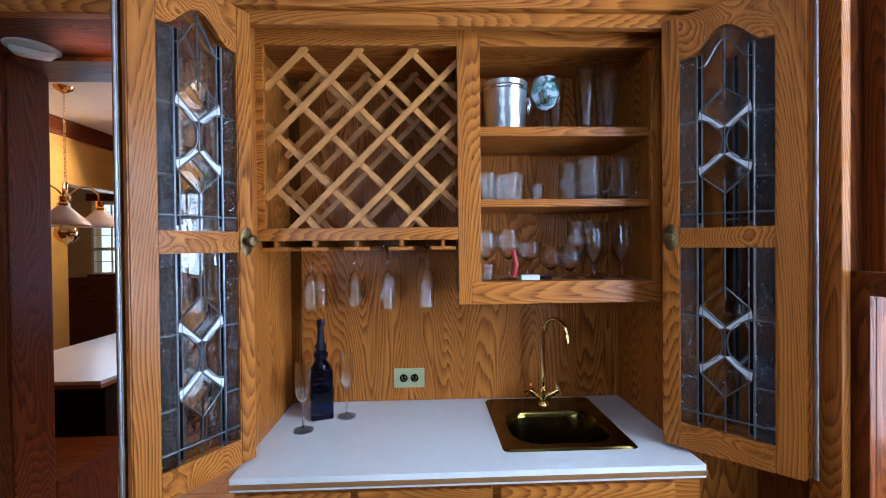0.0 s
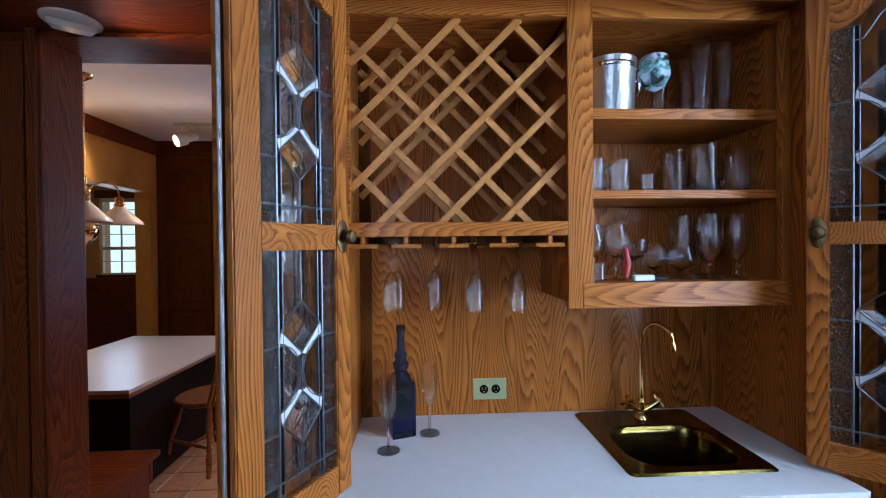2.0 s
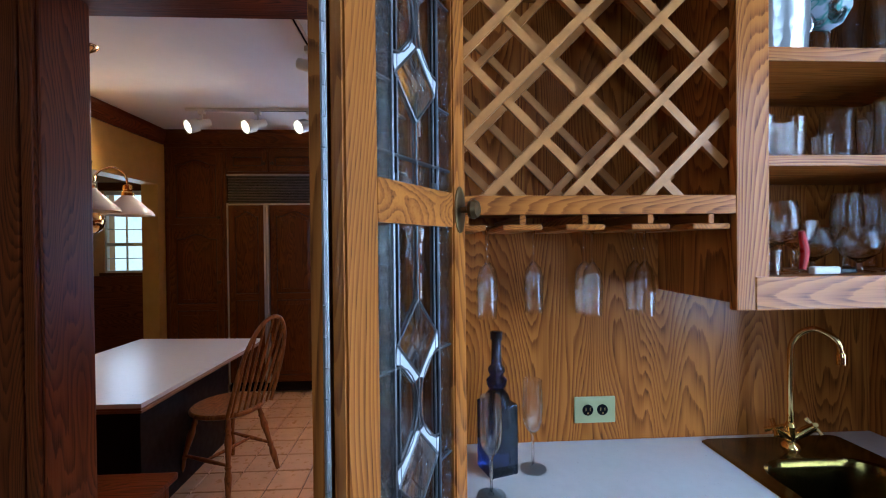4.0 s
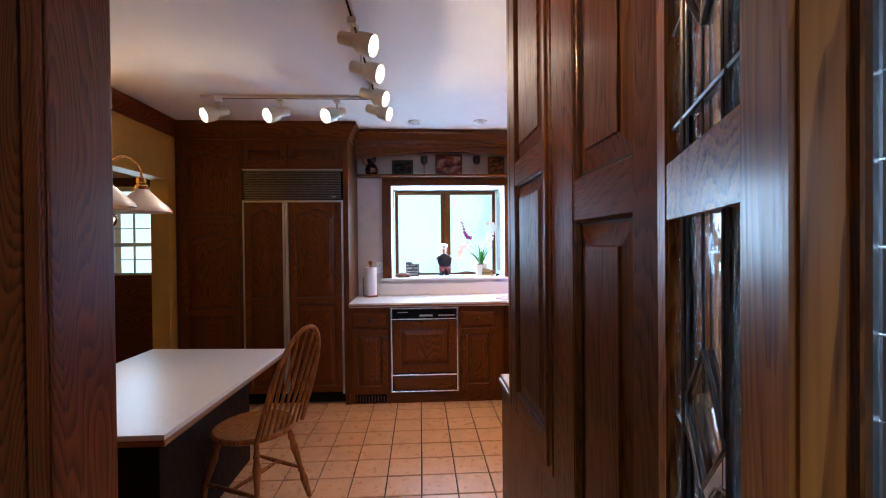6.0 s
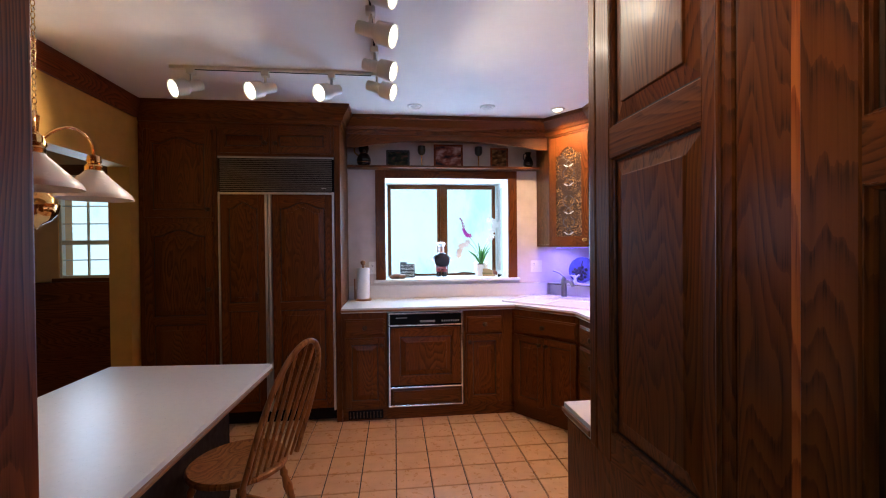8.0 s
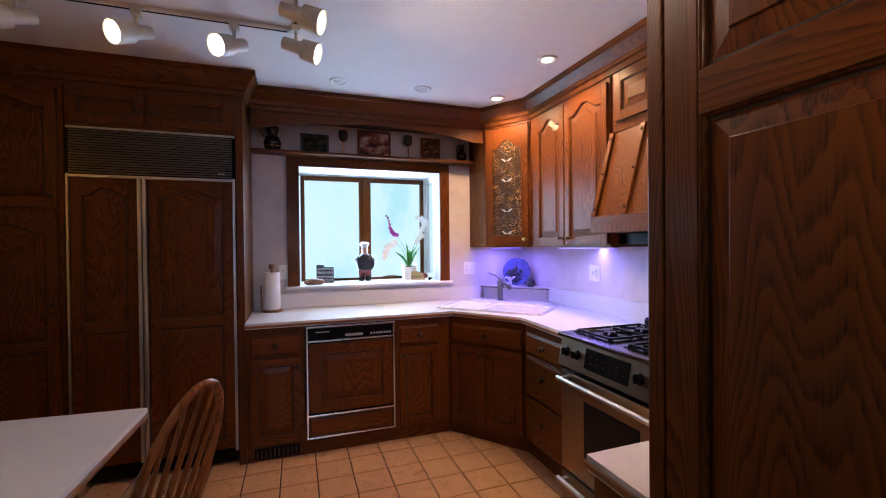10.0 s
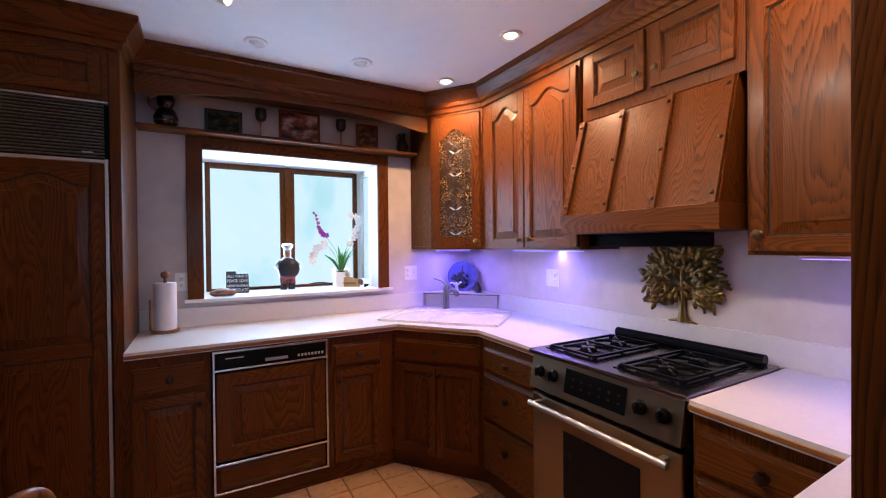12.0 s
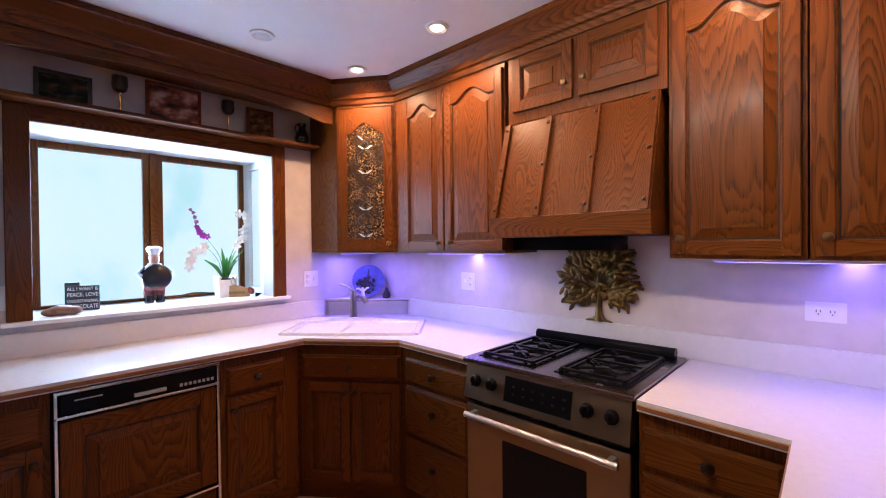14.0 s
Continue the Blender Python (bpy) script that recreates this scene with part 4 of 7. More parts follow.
# folded glazed bar doors
def leaf(hinge, tip, label, knob_side):
    """One glazed leaf between two upright lines, seen from its front."""
    h, t = Vector((*hinge, 0)), Vector((*tip, 0))
    d = (t - h)
    wid = d.length
    lf = thing("bar_door_leaf", (*hinge, 0.885), label, "door", "folding bar doors")
    m = Matrix(((d.x / wid, -d.y / wid, 0, h.x), (d.y / wid, d.x / wid, 0, h.y), (0, 0, 1, 0), (0, 0, 0, 1)))
    fw, z0, z1, zr = 0.062, 0.885, 2.135, 1.495
    T = 0.022
    for a, b in ((0, fw), (wid - fw * 0.75, wid)):
        bm = prism([(a, z0), (b, z0), (b, z1), (a, z1)], 0, T, m)
        bmesh.ops.bevel(bm, geom=bm.edges[:], offset=0.003, segments=2, affect="EDGES")
        part("stile", bm, OH["z"], lf)
    a, b = fw, wid - fw * 0.75
    for p, q in ((z0, z0 + 0.07), (zr - 0.028, zr + 0.028)):
        part("rail", prism([(a, p), (b, p), (b, q), (a, q)], 0.001, T - 0.001, m), OH["x"], lf)
    part("top_rail", prism(arch(a, b, z1 - 0.125, 0.065) + [(b, z1), (a, z1)], 0.001, T - 0.001, m), OH["x"], lf)
    for lo, hi, rise in ((z0 + 0.07, zr - 0.028, 0), (zr + 0.028, z1 - 0.125, 0.065)):
        leaded(lf, m, a, b, lo, hi, rise, T)
    return lf, m, wid


GRAY_GLASS = clear_mix(glass("smoky_window_glass", (0.93, 0.93, 0.93), 0.0, 0.3, 22.0), 0.72)
ROUGH_GLASS = clear_mix(glass("hammered_border_glass", (0.94, 0.96, 0.98), 0.06, 0.0, ior=1.6), 0.2)
hn0, hl0 = ROUGH_GLASS.node_tree.nodes, ROUGH_GLASS.node_tree.links
pebble = hn0.new("ShaderNodeTexVoronoi")
pebble.inputs["Scale"].default_value = 150.0
hl0.new(coords(hn0, hl0, (1, 1, 1)), pebble.inputs["Vector"])
bumped(hn0, hl0, hn0["Principled BSDF"], pebble.outputs["Distance"], 1.0, 0.012)
BEVEL_GLASS = glass("bevelled_clear_glass", (0.95, 0.97, 1.0), 0.0)
OPAL = plain("white_opal_glass", (0.60, 0.62, 0.66), 0.15)


def leaded(parent, m, a, b, lo, hi, rise, T):
    """A leaded light: border of hammered glass, clear field, opal wedges, bevelled diamonds and lead cames."""
    w = T / 2
    outline = [(a, lo), (b, lo)] + (arch(a, b, hi, rise)[::-1] if rise else [(b, hi), (a, hi)])
    light = part("leaded_light", prism(outline, w - 0.002, w + 0.002, m), GRAY_GLASS, parent, "leaded glass with bevelled diamonds")
    cx, h, ww = (a + b) / 2, hi - lo, b - a
    bw = ww * 0.20
    i0, i1, j0 = a + bw, b - bw, lo + bw * 0.9
    j1 = hi - (0.0 if rise else 0.004)

    lead = bmesh.new()

    def came(pts, r=0.0032):
        for y in (w - 0.003, w + 0.003):
            tube([m @ Vector((u, y, v)) for u, v in pts], r * 0.75, 6, lead)

    came([(i0, lo), (i0, hi)], 0.004)
    came([(i1, lo), (i1, hi)], 0.004)
    came([(i0 + 0.012, lo), (i0 + 0.012, hi)], 0.002)
    came([(i1 - 0.012, lo), (i1 - 0.012, hi)], 0.002)
    came([(a, j0), (b, j0)])
    came([(cx, lo), (cx, lo + h * 0.28)], 0.002)
    came([(cx, hi - h * 0.28), (cx, hi + rise * 0.9)], 0.002)
    for k in (0.27, 0.62):
        for p, q in ((a, i0), (i1, b)):
            came([(p, lo + h * k), (q, lo + h * k)], 0.0025)
    if rise:
        came([(u, v - bw * 0.8) for u, v in arch(i0, i1, hi, rise)], 0.0025)
    dw2, dh = (i1 - i0) * 0.44, h * 0.108
    c_lo, c_hi = lo + h * 0.30, lo + h * 0.68
    for cy in (c_lo, c_hi):
        dia = [(cx, cy - dh), (cx + dw2, cy), (cx, cy + dh), (cx - dw2, cy)]
        came(dia + dia[:1])
        bm = raised(dia, m, w - 0.003, dw2 * 0.55, 0.006)
        part("diamond", bm, BEVEL_GLASS, light, "bevelled clear glass diamond")
    # opal wedges above the lower and below the upper diamond are turned towards each other
    for cy, s in ((c_lo, 1), (c_hi, -1)):
        for q in (1, -1):
            wide_ = q * (i1 - i0)
            pts = [(cx, cy + s * dh * 1.04), (cx + wide_ * 0.45, cy + s * dh * 0.04), (cx + wide_ * 0.475, cy + s * dh * 0.46), (cx + wide_ * 0.36, cy + s * dh * 0.55), (cx + wide_ * 0.12, cy + s * dh * 1.12)]
            if s * q < 0:
                pts = pts[::-1]
            part("opal_wedge", prism(pts, w - 0.004, w + 0.004, m), OPAL, light, "white opal glass wedge")
            came(pts + pts[:1], 0.002)
    mid = (c_lo + c_hi) / 2
    for q in (1, -1):
        came([(cx + q * ((i1 - i0) * 0.475 - (i1 - i0) * 0.445 * math.cos(s)), mid + ((c_hi - c_lo) / 2 - dh * 0.55) * math.sin(s)) for s in [math.pi / 2 * k / 6 for k in range(-6, 7)]], 0.0025)
    came([(cx, c_lo + dh), (cx, c_hi - dh)], 0.002)
    part("came", lead, LEAD, light, "grey lead cames")
    for p, q in ((i0 + 0.0015, i0 + 0.0105), (i1 - 0.0105, i1 - 0.0015)):
        part("dark_strip", prism([(p, lo + bw * 0.3), (q, lo + bw * 0.3), (q, hi), (p, hi)], w - 0.0032, w + 0.0032, m), BLACK, light, "strip of black glass")
    for p, q in ((a, i0), (i1, b)):
        part("border_glass", prism([(p, lo), (q, lo), (q, hi), (p, hi)], w - 0.0035, w + 0.0035, m), ROUGH_GLASS, light, "hammered border glass")


leaves = []
for hinge, tip in (((-0.674, 0.906), (-0.512, 1.172)), ((0.925, 0.978), (0.692, 1.208))):
    leaves.append(leaf(hinge, tip, "open honey oak folding door leaf with leaded glass", 1))
leaves.append(leaf((-0.698, 0.916), (-0.592, 1.205), "folded back honey oak door leaf with leaded glass", 0))
leaves.append(leaf((0.948, 0.985), (0.83, 1.205), "folded back honey oak door leaf with leaded glass", 0))
# knobs with oval plates, and piano hinges
for (lf, m, wid), back in ((leaves[0], -1), (leaves[1], 1)):
    u = wid - 0.024
    w0 = 0.0 if back < 0 else 0.022
    n = m.to_3x3() @ Vector((0, back, 0))
    p = m @ Vector((u, w0, 1.497))
    bm = lathe([(0.019, 0), (0.019, 0.002), (0.014, 0.004)], (0, 0, 0), 20, n)
    bmesh.ops.transform(bm, matrix=Matrix.Translation(p) @ Matrix.Diagonal((1, 1, 2.1, 1)), verts=bm.verts)
    plate = part("knob_plate", bm, AGED_BRASS, lf, "oval aged brass plate", True)
    part("knob", lathe([(0.006, 0.002), (0.006, 0.016), (0.014, 0.020), (0.017, 0.027), (0.013, 0.034), (0.0005, 0.036)], p, 18, n), AGED_BRASS, plate, "aged brass knob", True)
for lf, x, y in ((leaves[0][0], -0.6965, 0.904), (leaves[1][0], 0.936, 0.962)):
    bm = bmesh.new()
    for k in range(36):
        lathe([(0.0028, 0), (0.0028, 0.0335)], (x, y, 0.89 + k * 0.0345), 8, UP, bm)
    add_box(bm, (x - 0.0035, y + 0.003, 0.89), (x + 0.0035, y + 0.006, 2.13))
    part("piano_hinge", bm, HINGE_STEEL, lf, "long steel piano hinge", True)


# ---- fixtures and things in the kitchen ----
def outlet(at, out, wide, gangs, plate_mat, slot_mat, label):
    """A wall plate with receptacles; wide: plate (width, height); gangs: list of (u, v, kind)."""
    o = thing("outlet", at, label, "outlet", "wall plates")
    m = facing(at, out)
    w, h = wide
    bm = prism([(-w / 2, -h / 2), (w / 2, -h / 2), (w / 2, h / 2), (-w / 2, h / 2)], -0.005, 0, m)
    bmesh.ops.bevel(bm, geom=bm.edges[:], offset=0.002, segments=2, affect="EDGES")
    part("plate", bm, plate_mat, o)
    for u, v, kind in gangs:
        if kind == "switch":
            part("switch", prism([(u - 0.005, v - 0.011), (u + 0.005, v - 0.011), (u + 0.005, v + 0.011), (u - 0.005, v + 0.011)], -0.011, -0.004, m), plate_mat, o)
            continue
        face = part("receptacle", lathe([(0.0155, 0), (0.0155, 0.002), (0.014, 0.003)], m @ Vector((u, -0.005, v)), 18, out), slot_mat, o)
        for du, dv, sw, sh_ in ((-0.006, 0.003, 0.0012, 0.0045), (0.006, 0.003, 0.0012, 0.0045), (0, -0.008, 0.002, 0.002)):
            part("slot", prism([(u + du - sw, v + dv - sh_), (u + du + sw, v + dv - sh_), (u + du + sw, v + dv + sh_), (u + du - sw, v + dv + sh_)], -0.0087, -0.0075, m), BLACK if slot_mat is not BLACK else BRASS, face)
    return o


outlet((0.300, 5.199, 1.207), NORTH, (0.115, 0.115), [(-0.025, 0.02, "o"), (-0.025, -0.02, "o"), (0.025, 0, "switch")], PLASTIC, PLASTIC, "white wall plate with an outlet and a switch")
outlet((-1.305, 5.199, 1.215), NORTH, (0.07, 0.115), [(0, 0.02, "o"), (0, -0.02, "o")], PLASTIC, PLASTIC, "white wall outlet beside the window")
outlet((0.849, 4.14, 1.205), EAST, (0.115, 0.115), [(0.025, 0.02, "o"), (0.025, -0.02, "o"), (-0.025, 0, "switch")], PLASTIC, PLASTIC, "white wall plate with an outlet and a switch")
outlet((0.849, 2.385, 1.18), EAST, (0.118, 0.075), [(-0.02, 0, "o"), (0.02, 0, "o")], PLASTIC, PLASTIC, "white horizontal wall outlet")
GREENBRASS = plain("pale_brass_plate", (0.42, 0.42, 0.22), 0.35, 0.4)
SITE[0] = BAR_SITE
outlet((-0.083, BB - 0.001, 0.96), NORTH, (0.118, 0.074), [(-0.021, 0, "o"), (0.021, 0, "o")], GREENBRASS, BLACK, "pale brass plate with two black outlets")
SITE[0] = Matrix()

# ceiling downlights
LIT = glow("lit_lamp", (1.0, 0.80, 0.52), 9.0)
DIM = plain("unlit_lamp", (0.55, 0.53, 0.50), 0.3)


def downlight(x, y, z, lit, r=0.062):
    d = thing("downlight", (x, y, z), "round white recessed downlight, " + ("switched on" if lit else "switched off"), "downlight", "ceiling downlights")
    bm = lathe([(r, 0), (r * 0.98, -0.008), (r * 0.80, -0.012), (r * 0.62, -0.004)], (x, y, z), 28)
    part("trim_ring", bm, WHITE, d, "", True)
    part("lamp", lathe([(r * 0.61, -0.002), (r * 0.45, -0.010), (0.001, -0.014)], (x, y, z), 20), LIT if lit else DIM, d, "", True)


for x, y, lit in ((0.255, 3.83, True), (0.255, 2.62, True), (0.27, 4.545, True), (-0.33, 4.53, False), (-0.92, 4.56, False)):
    downlight(x, y, CEIL, lit)
    if lit:
        spot("downlight_beam", (x, y, CEIL - 0.03), (x + 0.25, y, 0.3), (80 if y > 4 else 84 if y > 3 else 38), WARM, 150, 0.7, 0.05)
d = thing("downlight", (-1.51, 1.63, 2.245), "white eyeball downlight in the soffit, switched on", "downlight", "ceiling downlights")
part("trim_ring", lathe([(0.085, 0), (0.083, -0.006), (0.068, -0.010)], (-1.51, 1.63, 2.245), 28), WHITE, d, "", True)
part("eyeball", lathe([(0.067, -0.002), (0.066, -0.02), (0.05, -0.036), (0.044, -0.036)], (-1.51, 1.63, 2.245), 24, (0.25, -0.35, 1)), WHITE, d, "", True)
part("lamp", lathe([(0.043, -0.030), (0.03, -0.034), (0.001, -0.036)], (-1.51, 1.63, 2.245), 20, (0.25, -0.35, 1)), LIT, d)
spot("soffit_beam", (-1.51, 1.62, 2.195), (-0.60, 1.58, 2.06), 50, WARM, 82, 0.95, 0.04)

# track lights
TRK = plain("cream_track_enamel", (0.62, 0.58, 0.48), 0.4)
tr = thing("track", (-1.7, 3.5, CEIL), "cream ceiling track in an L", "track light")
TRX, TRY = -1.195, 3.925
part("rail", box((-2.46, TRY - 0.015, CEIL - 0.02), (TRX - 0.015, TRY + 0.015, CEIL), 0.002), TRK, tr)
part("rail", box((TRX - 0.015, 2.45, CEIL - 0.02), (TRX + 0.015, TRY + 0.015, CEIL), 0.002), TRK, tr)
part("slot", box((-2.35, TRY - 0.005, CEIL - 0.0215), (TRX - 0.04, TRY + 0.005, CEIL - 0.018), 0), BLACK, tr)
part("slot", box((TRX - 0.005, 2.46, CEIL - 0.0215), (TRX + 0.005, TRY - 0.03, CEIL - 0.018), 0), BLACK, tr)


def track_head(at, aim, watts):
    at, aim = Vector(at), Vector(aim).normalized()
    h = thing("ceiling_spotlight", at, "cream cylindrical track spotlight, switched on", "spotlight", "track spotlights")
    stem = Vector((0, 0, -0.105))
    part("adapter", box(at + Vector((-0.022, -0.022, -0.030)), at + Vector((0.022, 0.022, -0.0)), 0.004), TRK, h)
    part("stem", tube([at + Vector((0, 0, -0.028)), at + stem], 0.008, 10), TRK, h, "", True)
    c = at + stem + aim * 0.025
    body = part("body", lathe([(0.022, -0.092), (0.031, -0.09), (0.033, 0.0), (0.050, 0.012), (0.054, 0.092), (0.051, 0.093), (0.047, 0.080)], c, 22, aim), TRK, h, "", True)
    part("lamp", lathe([(0.0465, 0.076), (0.042, 0.089), (0.024, 0.097), (0.001, 0.099)], c, 20, aim), TRACKLIT, body, "bright round reflector bulb")
    spot("track_beam", c + aim * 0.115, c + aim, watts, (1.0, 0.74, 0.48), 104, 0.9, 0.04)


TRACKLIT = glow("lit_track_bulb", (1.0, 0.90, 0.66), 6.0)
for x in (-2.335, -1.895, -1.485):
    track_head((x, TRY, CEIL - 0.02), (-0.58, -0.69, -0.38), 40)
for y in (2.80, 3.13, 3.53, 3.85):
    track_head((TRX, y, CEIL - 0.02), (0.93, -0.28 - 0.05 * (y - 3), -0.34), 32)

# hanging lamp over the table
LC = Vector((-2.41, 2.86, 0))
SHADE = plain("white_glass_shade", (0.74, 0.66, 0.60), 0.25, var=0.03)
ch = thing("chandelier", (LC.x, LC.y, CEIL), "brass chandelier with white conical glass shades", "chandelier")
part("canopy", lathe([(0.055, 0), (0.05, -0.015), (0.02, -0.035), (0.006, -0.045)], (LC.x, LC.y, CEIL), 24), POLISHED_BRASS, ch, "", True)
z = CEIL - 0.045
k = 0
bm = bmesh.new()
while z > 1.93:
    q = [Vector((0.007 * math.cos(a) * (1 if k % 2 else 0), 0.007 * math.cos(a) * (0 if k % 2 else 1), 0.014 * math.sin(a))) for a in [2 * math.pi * i / 10 for i in range(10)]]
    tube([Vector((LC.x, LC.y, z - 0.014)) + p for p in q], 0.0018, 5, bm, True)
    z -= 0.0225
    k += 1
part("chain", bm, BRASS, ch, "brass link chain")
part("stem", lathe([(0.006, 1.93), (0.014, 1.92), (0.010, 1.86), (0.030, 1.835), (0.034, 1.81), (0.016, 1.79), (0.012, 1.66), (0.030, 1.645), (0.036, 1.632), (0.058, 1.615), (0.067, 1.59), (0.062, 1.56), (0.042, 1.532), (0.014, 1.517), (0.009, 1.507), (0.001, 1.498)], (LC.x, LC.y, 0), 20), POLISHED_BRASS, ch, "turned brass stem with a ball finial", True)
for s in range(3):
    a = math.radians(66 + 120 * s)
    dv = Vector((math.cos(a), math.sin(a), 0))
    p = LC + dv * 0.20
    arm = part("arm", tube(curve_pts([LC + Vector((0, 0, 1.80)), LC + dv * 0.05 + Vector((0, 0, 1.87)), LC + dv * 0.12 + Vector((0, 0, 1.905)), LC + dv * 0.185 + Vector((0, 0, 1.87)), p + Vector((0, 0, 1.80))]), 0.0055, 8), POLISHED_BRASS, ch, "", True)
    part("socket", lathe([(0.010, 1.815), (0.024, 1.808), (0.026, 1.785), (0.020, 1.778), (0.032, 1.765), (0.032, 1.745)], p, 18), POLISHED_BRASS, arm, "", True)
    part("shade", lathe([(0.030, 1.752), (0.034, 1.742), (0.085, 1.690), (0.125, 1.652), (0.132, 1.640), (0.134, 1.630), (0.129, 1.632), (0.120, 1.650), (0.080, 1.684), (0.030, 1.738)], p, 32), SHADE, arm, "white glass shade", True)
    part("bulb", lathe([(0.012, 1.74), (0.026, 1.70), (0.028, 1.68), (0.018, 1.66), (0.001, 1.652)], p, 14), WHITE, arm, "", True)

# bow-back chair
def windsor(at, way):
    """A bow-back chair at a place on the floor; way: degrees that its front is turned from +x."""
    c = thing("dining_chair", (0, 0, 0), "oak bow-back Windsor chair with turned legs", "chair")
    seat = [(0.22 * math.cos(a) * (1.0 if math.cos(a) > 0 else 0.92), 0.215 * math.sin(a) * (1 + 0.06 * math.cos(a))) for a in [2 * math.pi * i / 28 for i in range(28)]]
    bm = bmesh.new()
    rings = []
    for k, zz in ((0.90, 0.425), (1.0, 0.437), (1.0, 0.452), (0.96, 0.460), (0.6, 0.450), (0.02, 0.447)):
        rings.append([bm.verts.new((x * k, y * k, zz)) for x, y in seat])
    for a, b in zip(rings, rings[1:]):
        for i in range(28):
            bm.faces.new((a[i], a[(i + 1) % 28], b[(i + 1) % 28], b[i]))
    bm.faces.new(rings[0][::-1])
    bm.faces.new(rings[-1])
    part("seat", bm, CHAIR_OAK, c, "", True)
    prof = [(0.013, 0), (0.016, 0.05), (0.021, 0.11), (0.014, 0.15), (0.020, 0.165), (0.013, 0.18), (0.017, 0.25), (0.022, 0.30), (0.014, 0.345), (0.019, 0.36), (0.014, 0.375), (0.013, 0.435)]
    feet = []
    for sx, sy in ((0.15, 0.14), (0.15, -0.14), (-0.14, 0.13), (-0.14, -0.13)):
        foot, head = Vector((sx * 1.45, sy * 1.45, 0)), Vector((sx * 0.85, sy * 0.85, 0.435))
        d = head - foot
        part("leg", lathe([(r, h / 0.435 * d.length) for r, h in prof], foot, 14, d), CHAIR_OAK, c, "", True)
        feet.append((foot, head))
    at_h = [f + (h - f) * 0.40 for f, h in feet]
    for a, b in ((0, 2), (1, 3)):
        part("stretcher", tube([at_h[a], (at_h[a] + at_h[b]) / 2, at_h[b]], [0.008, 0.013, 0.008], 10), CHAIR_OAK, c, "", True)
    part("stretcher", tube([(at_h[0] + at_h[2]) / 2, (at_h[0] + at_h[1] + at_h[2] + at_h[3]) / 4, (at_h[1] + at_h[3]) / 2], [0.008, 0.013, 0.008], 10), CHAIR_OAK, c, "", True)

    def bow(s):
        a = math.pi * s
        y = -0.165 * math.cos(a) * (1 + 0.06 * math.sin(a))
        h = 0.575 * math.sin(a) ** 0.62
        return Vector((-0.175 - 0.20 * (h / 0.575), y, 0.45 + h))
    part("bow", tube([bow(i / 40) for i in range(41)], 0.012, 10), CHAIR_OAK, c, "bent oak bow", True)
    for i in range(7):
        s = 0.5 + (i - 3) * 0.105
        top = bow(s)
        foot = Vector((-0.17, (i - 3) * 0.043, 0.45))
        mid = foot.lerp(top, 0.45)
        part("spindle", tube([foot, foot.lerp(top, 0.25), mid, foot.lerp(top, 0.7), top], [0.006, 0.008, 0.0095, 0.0075, 0.005], 8), CHAIR_OAK, c, "", True)
    c.matrix_basis = pose(*at, 0, 0, 0, way)
    return c


windsor((-1.80, 3.14), 154)

# paper towel holder
tw = thing("paper_towel_holder", (-1.385, 5.08, CTR), "white paper towel roll on an oak stand", "paper towel")
part("base", lathe([(0.075, 0), (0.075, 0.012), (0.070, 0.016)], (-1.385, 5.08, CTR), 28), EDGE_WOOD, tw, "", True)
part("post", lathe([(0.010, 0.016), (0.010, 0.315), (0.008, 0.32), (0.020, 0.33), (0.024, 0.345), (0.020, 0.362), (0.001, 0.368)], (-1.385, 5.08, CTR), 16), EDGE_WOOD, tw, "oak post with a ball top", True)
part("roll", lathe([(0.018, 0.017), (0.057, 0.017), (0.059, 0.03), (0.059, 0.28), (0.057, 0.297), (0.018, 0.297)], (-1.385, 5.08, CTR), 32), plain("paper", (0.78, 0.78, 0.79), 0.9, var=0.02, bump=0.1), tw, "white paper roll", True)
part("side_rod", tube([(-1.462, 5.08, CTR + 0.015), (-1.462, 5.08, CTR + 0.20)], 0.006, 8), EDGE_WOOD, tw)

# corner sink, faucet and the raised corner ledge
EU, EN = Vector((0.66, -0.752, 0)), Vector((0.752, 0.66, 0))
MID = Vector((0.055, 4.385, 0))
MK = Matrix(((EU.x, EN.x, 0, MID.x), (EU.y, EN.y, 0, MID.y), (0, 0, 1, 0), (0, 0, 0, 1)))
SINKW = plain("white_enamelled_sink", (0.74, 0.72, 0.74), 0.18, var=0.02)
sk = thing("sink", MID + EN * 0.3 + Vector((0, 0, CTR)), "white double bowl corner sink", "sink")


def rounded(u0, u1, v0, v1, r, n=5):
    pts = []
    for cx, cy, a0 in ((u1 - r, v1 - r, 0), (u0 + r, v1 - r, 90), (u0 + r, v0 + r, 180), (u1 - r, v0 + r, 270)):
        pts += [(cx + r * math.cos(math.radians(a0 + 90 * i / n)), cy + r * math.sin(math.radians(a0 + 90 * i / n))) for i in range(n + 1)]
    return pts


def basin(u0, u1, v0, v1, z, depth, m, r=0.05, rim=None):
    """Rings of an open bowl whose rim lies at height z."""
    bm = bmesh.new()
    rings = []
    for ins, h, rr in ((-0.012, 0.0, r + 0.01), (0.0, -0.002, r), (0.008, -0.012, r), (0.02, -depth * 0.9, r), (0.05, -depth, r)):
        pts = rounded(u0 + ins, u1 - ins, v0 + ins, v1 - ins, rr)
        rings.append([bm.verts.new(m @ Vector((u, v, z + h))) for u, v in pts])
    k = len(rings[0])
    for a, b in zip(rings, rings[1:]):
        for i in range(k):
            bm.faces.new((a[i], a[(i + 1) % k], b[(i + 1) % k], b[i]))
    bm.faces.new(rings[-1])
    return bm


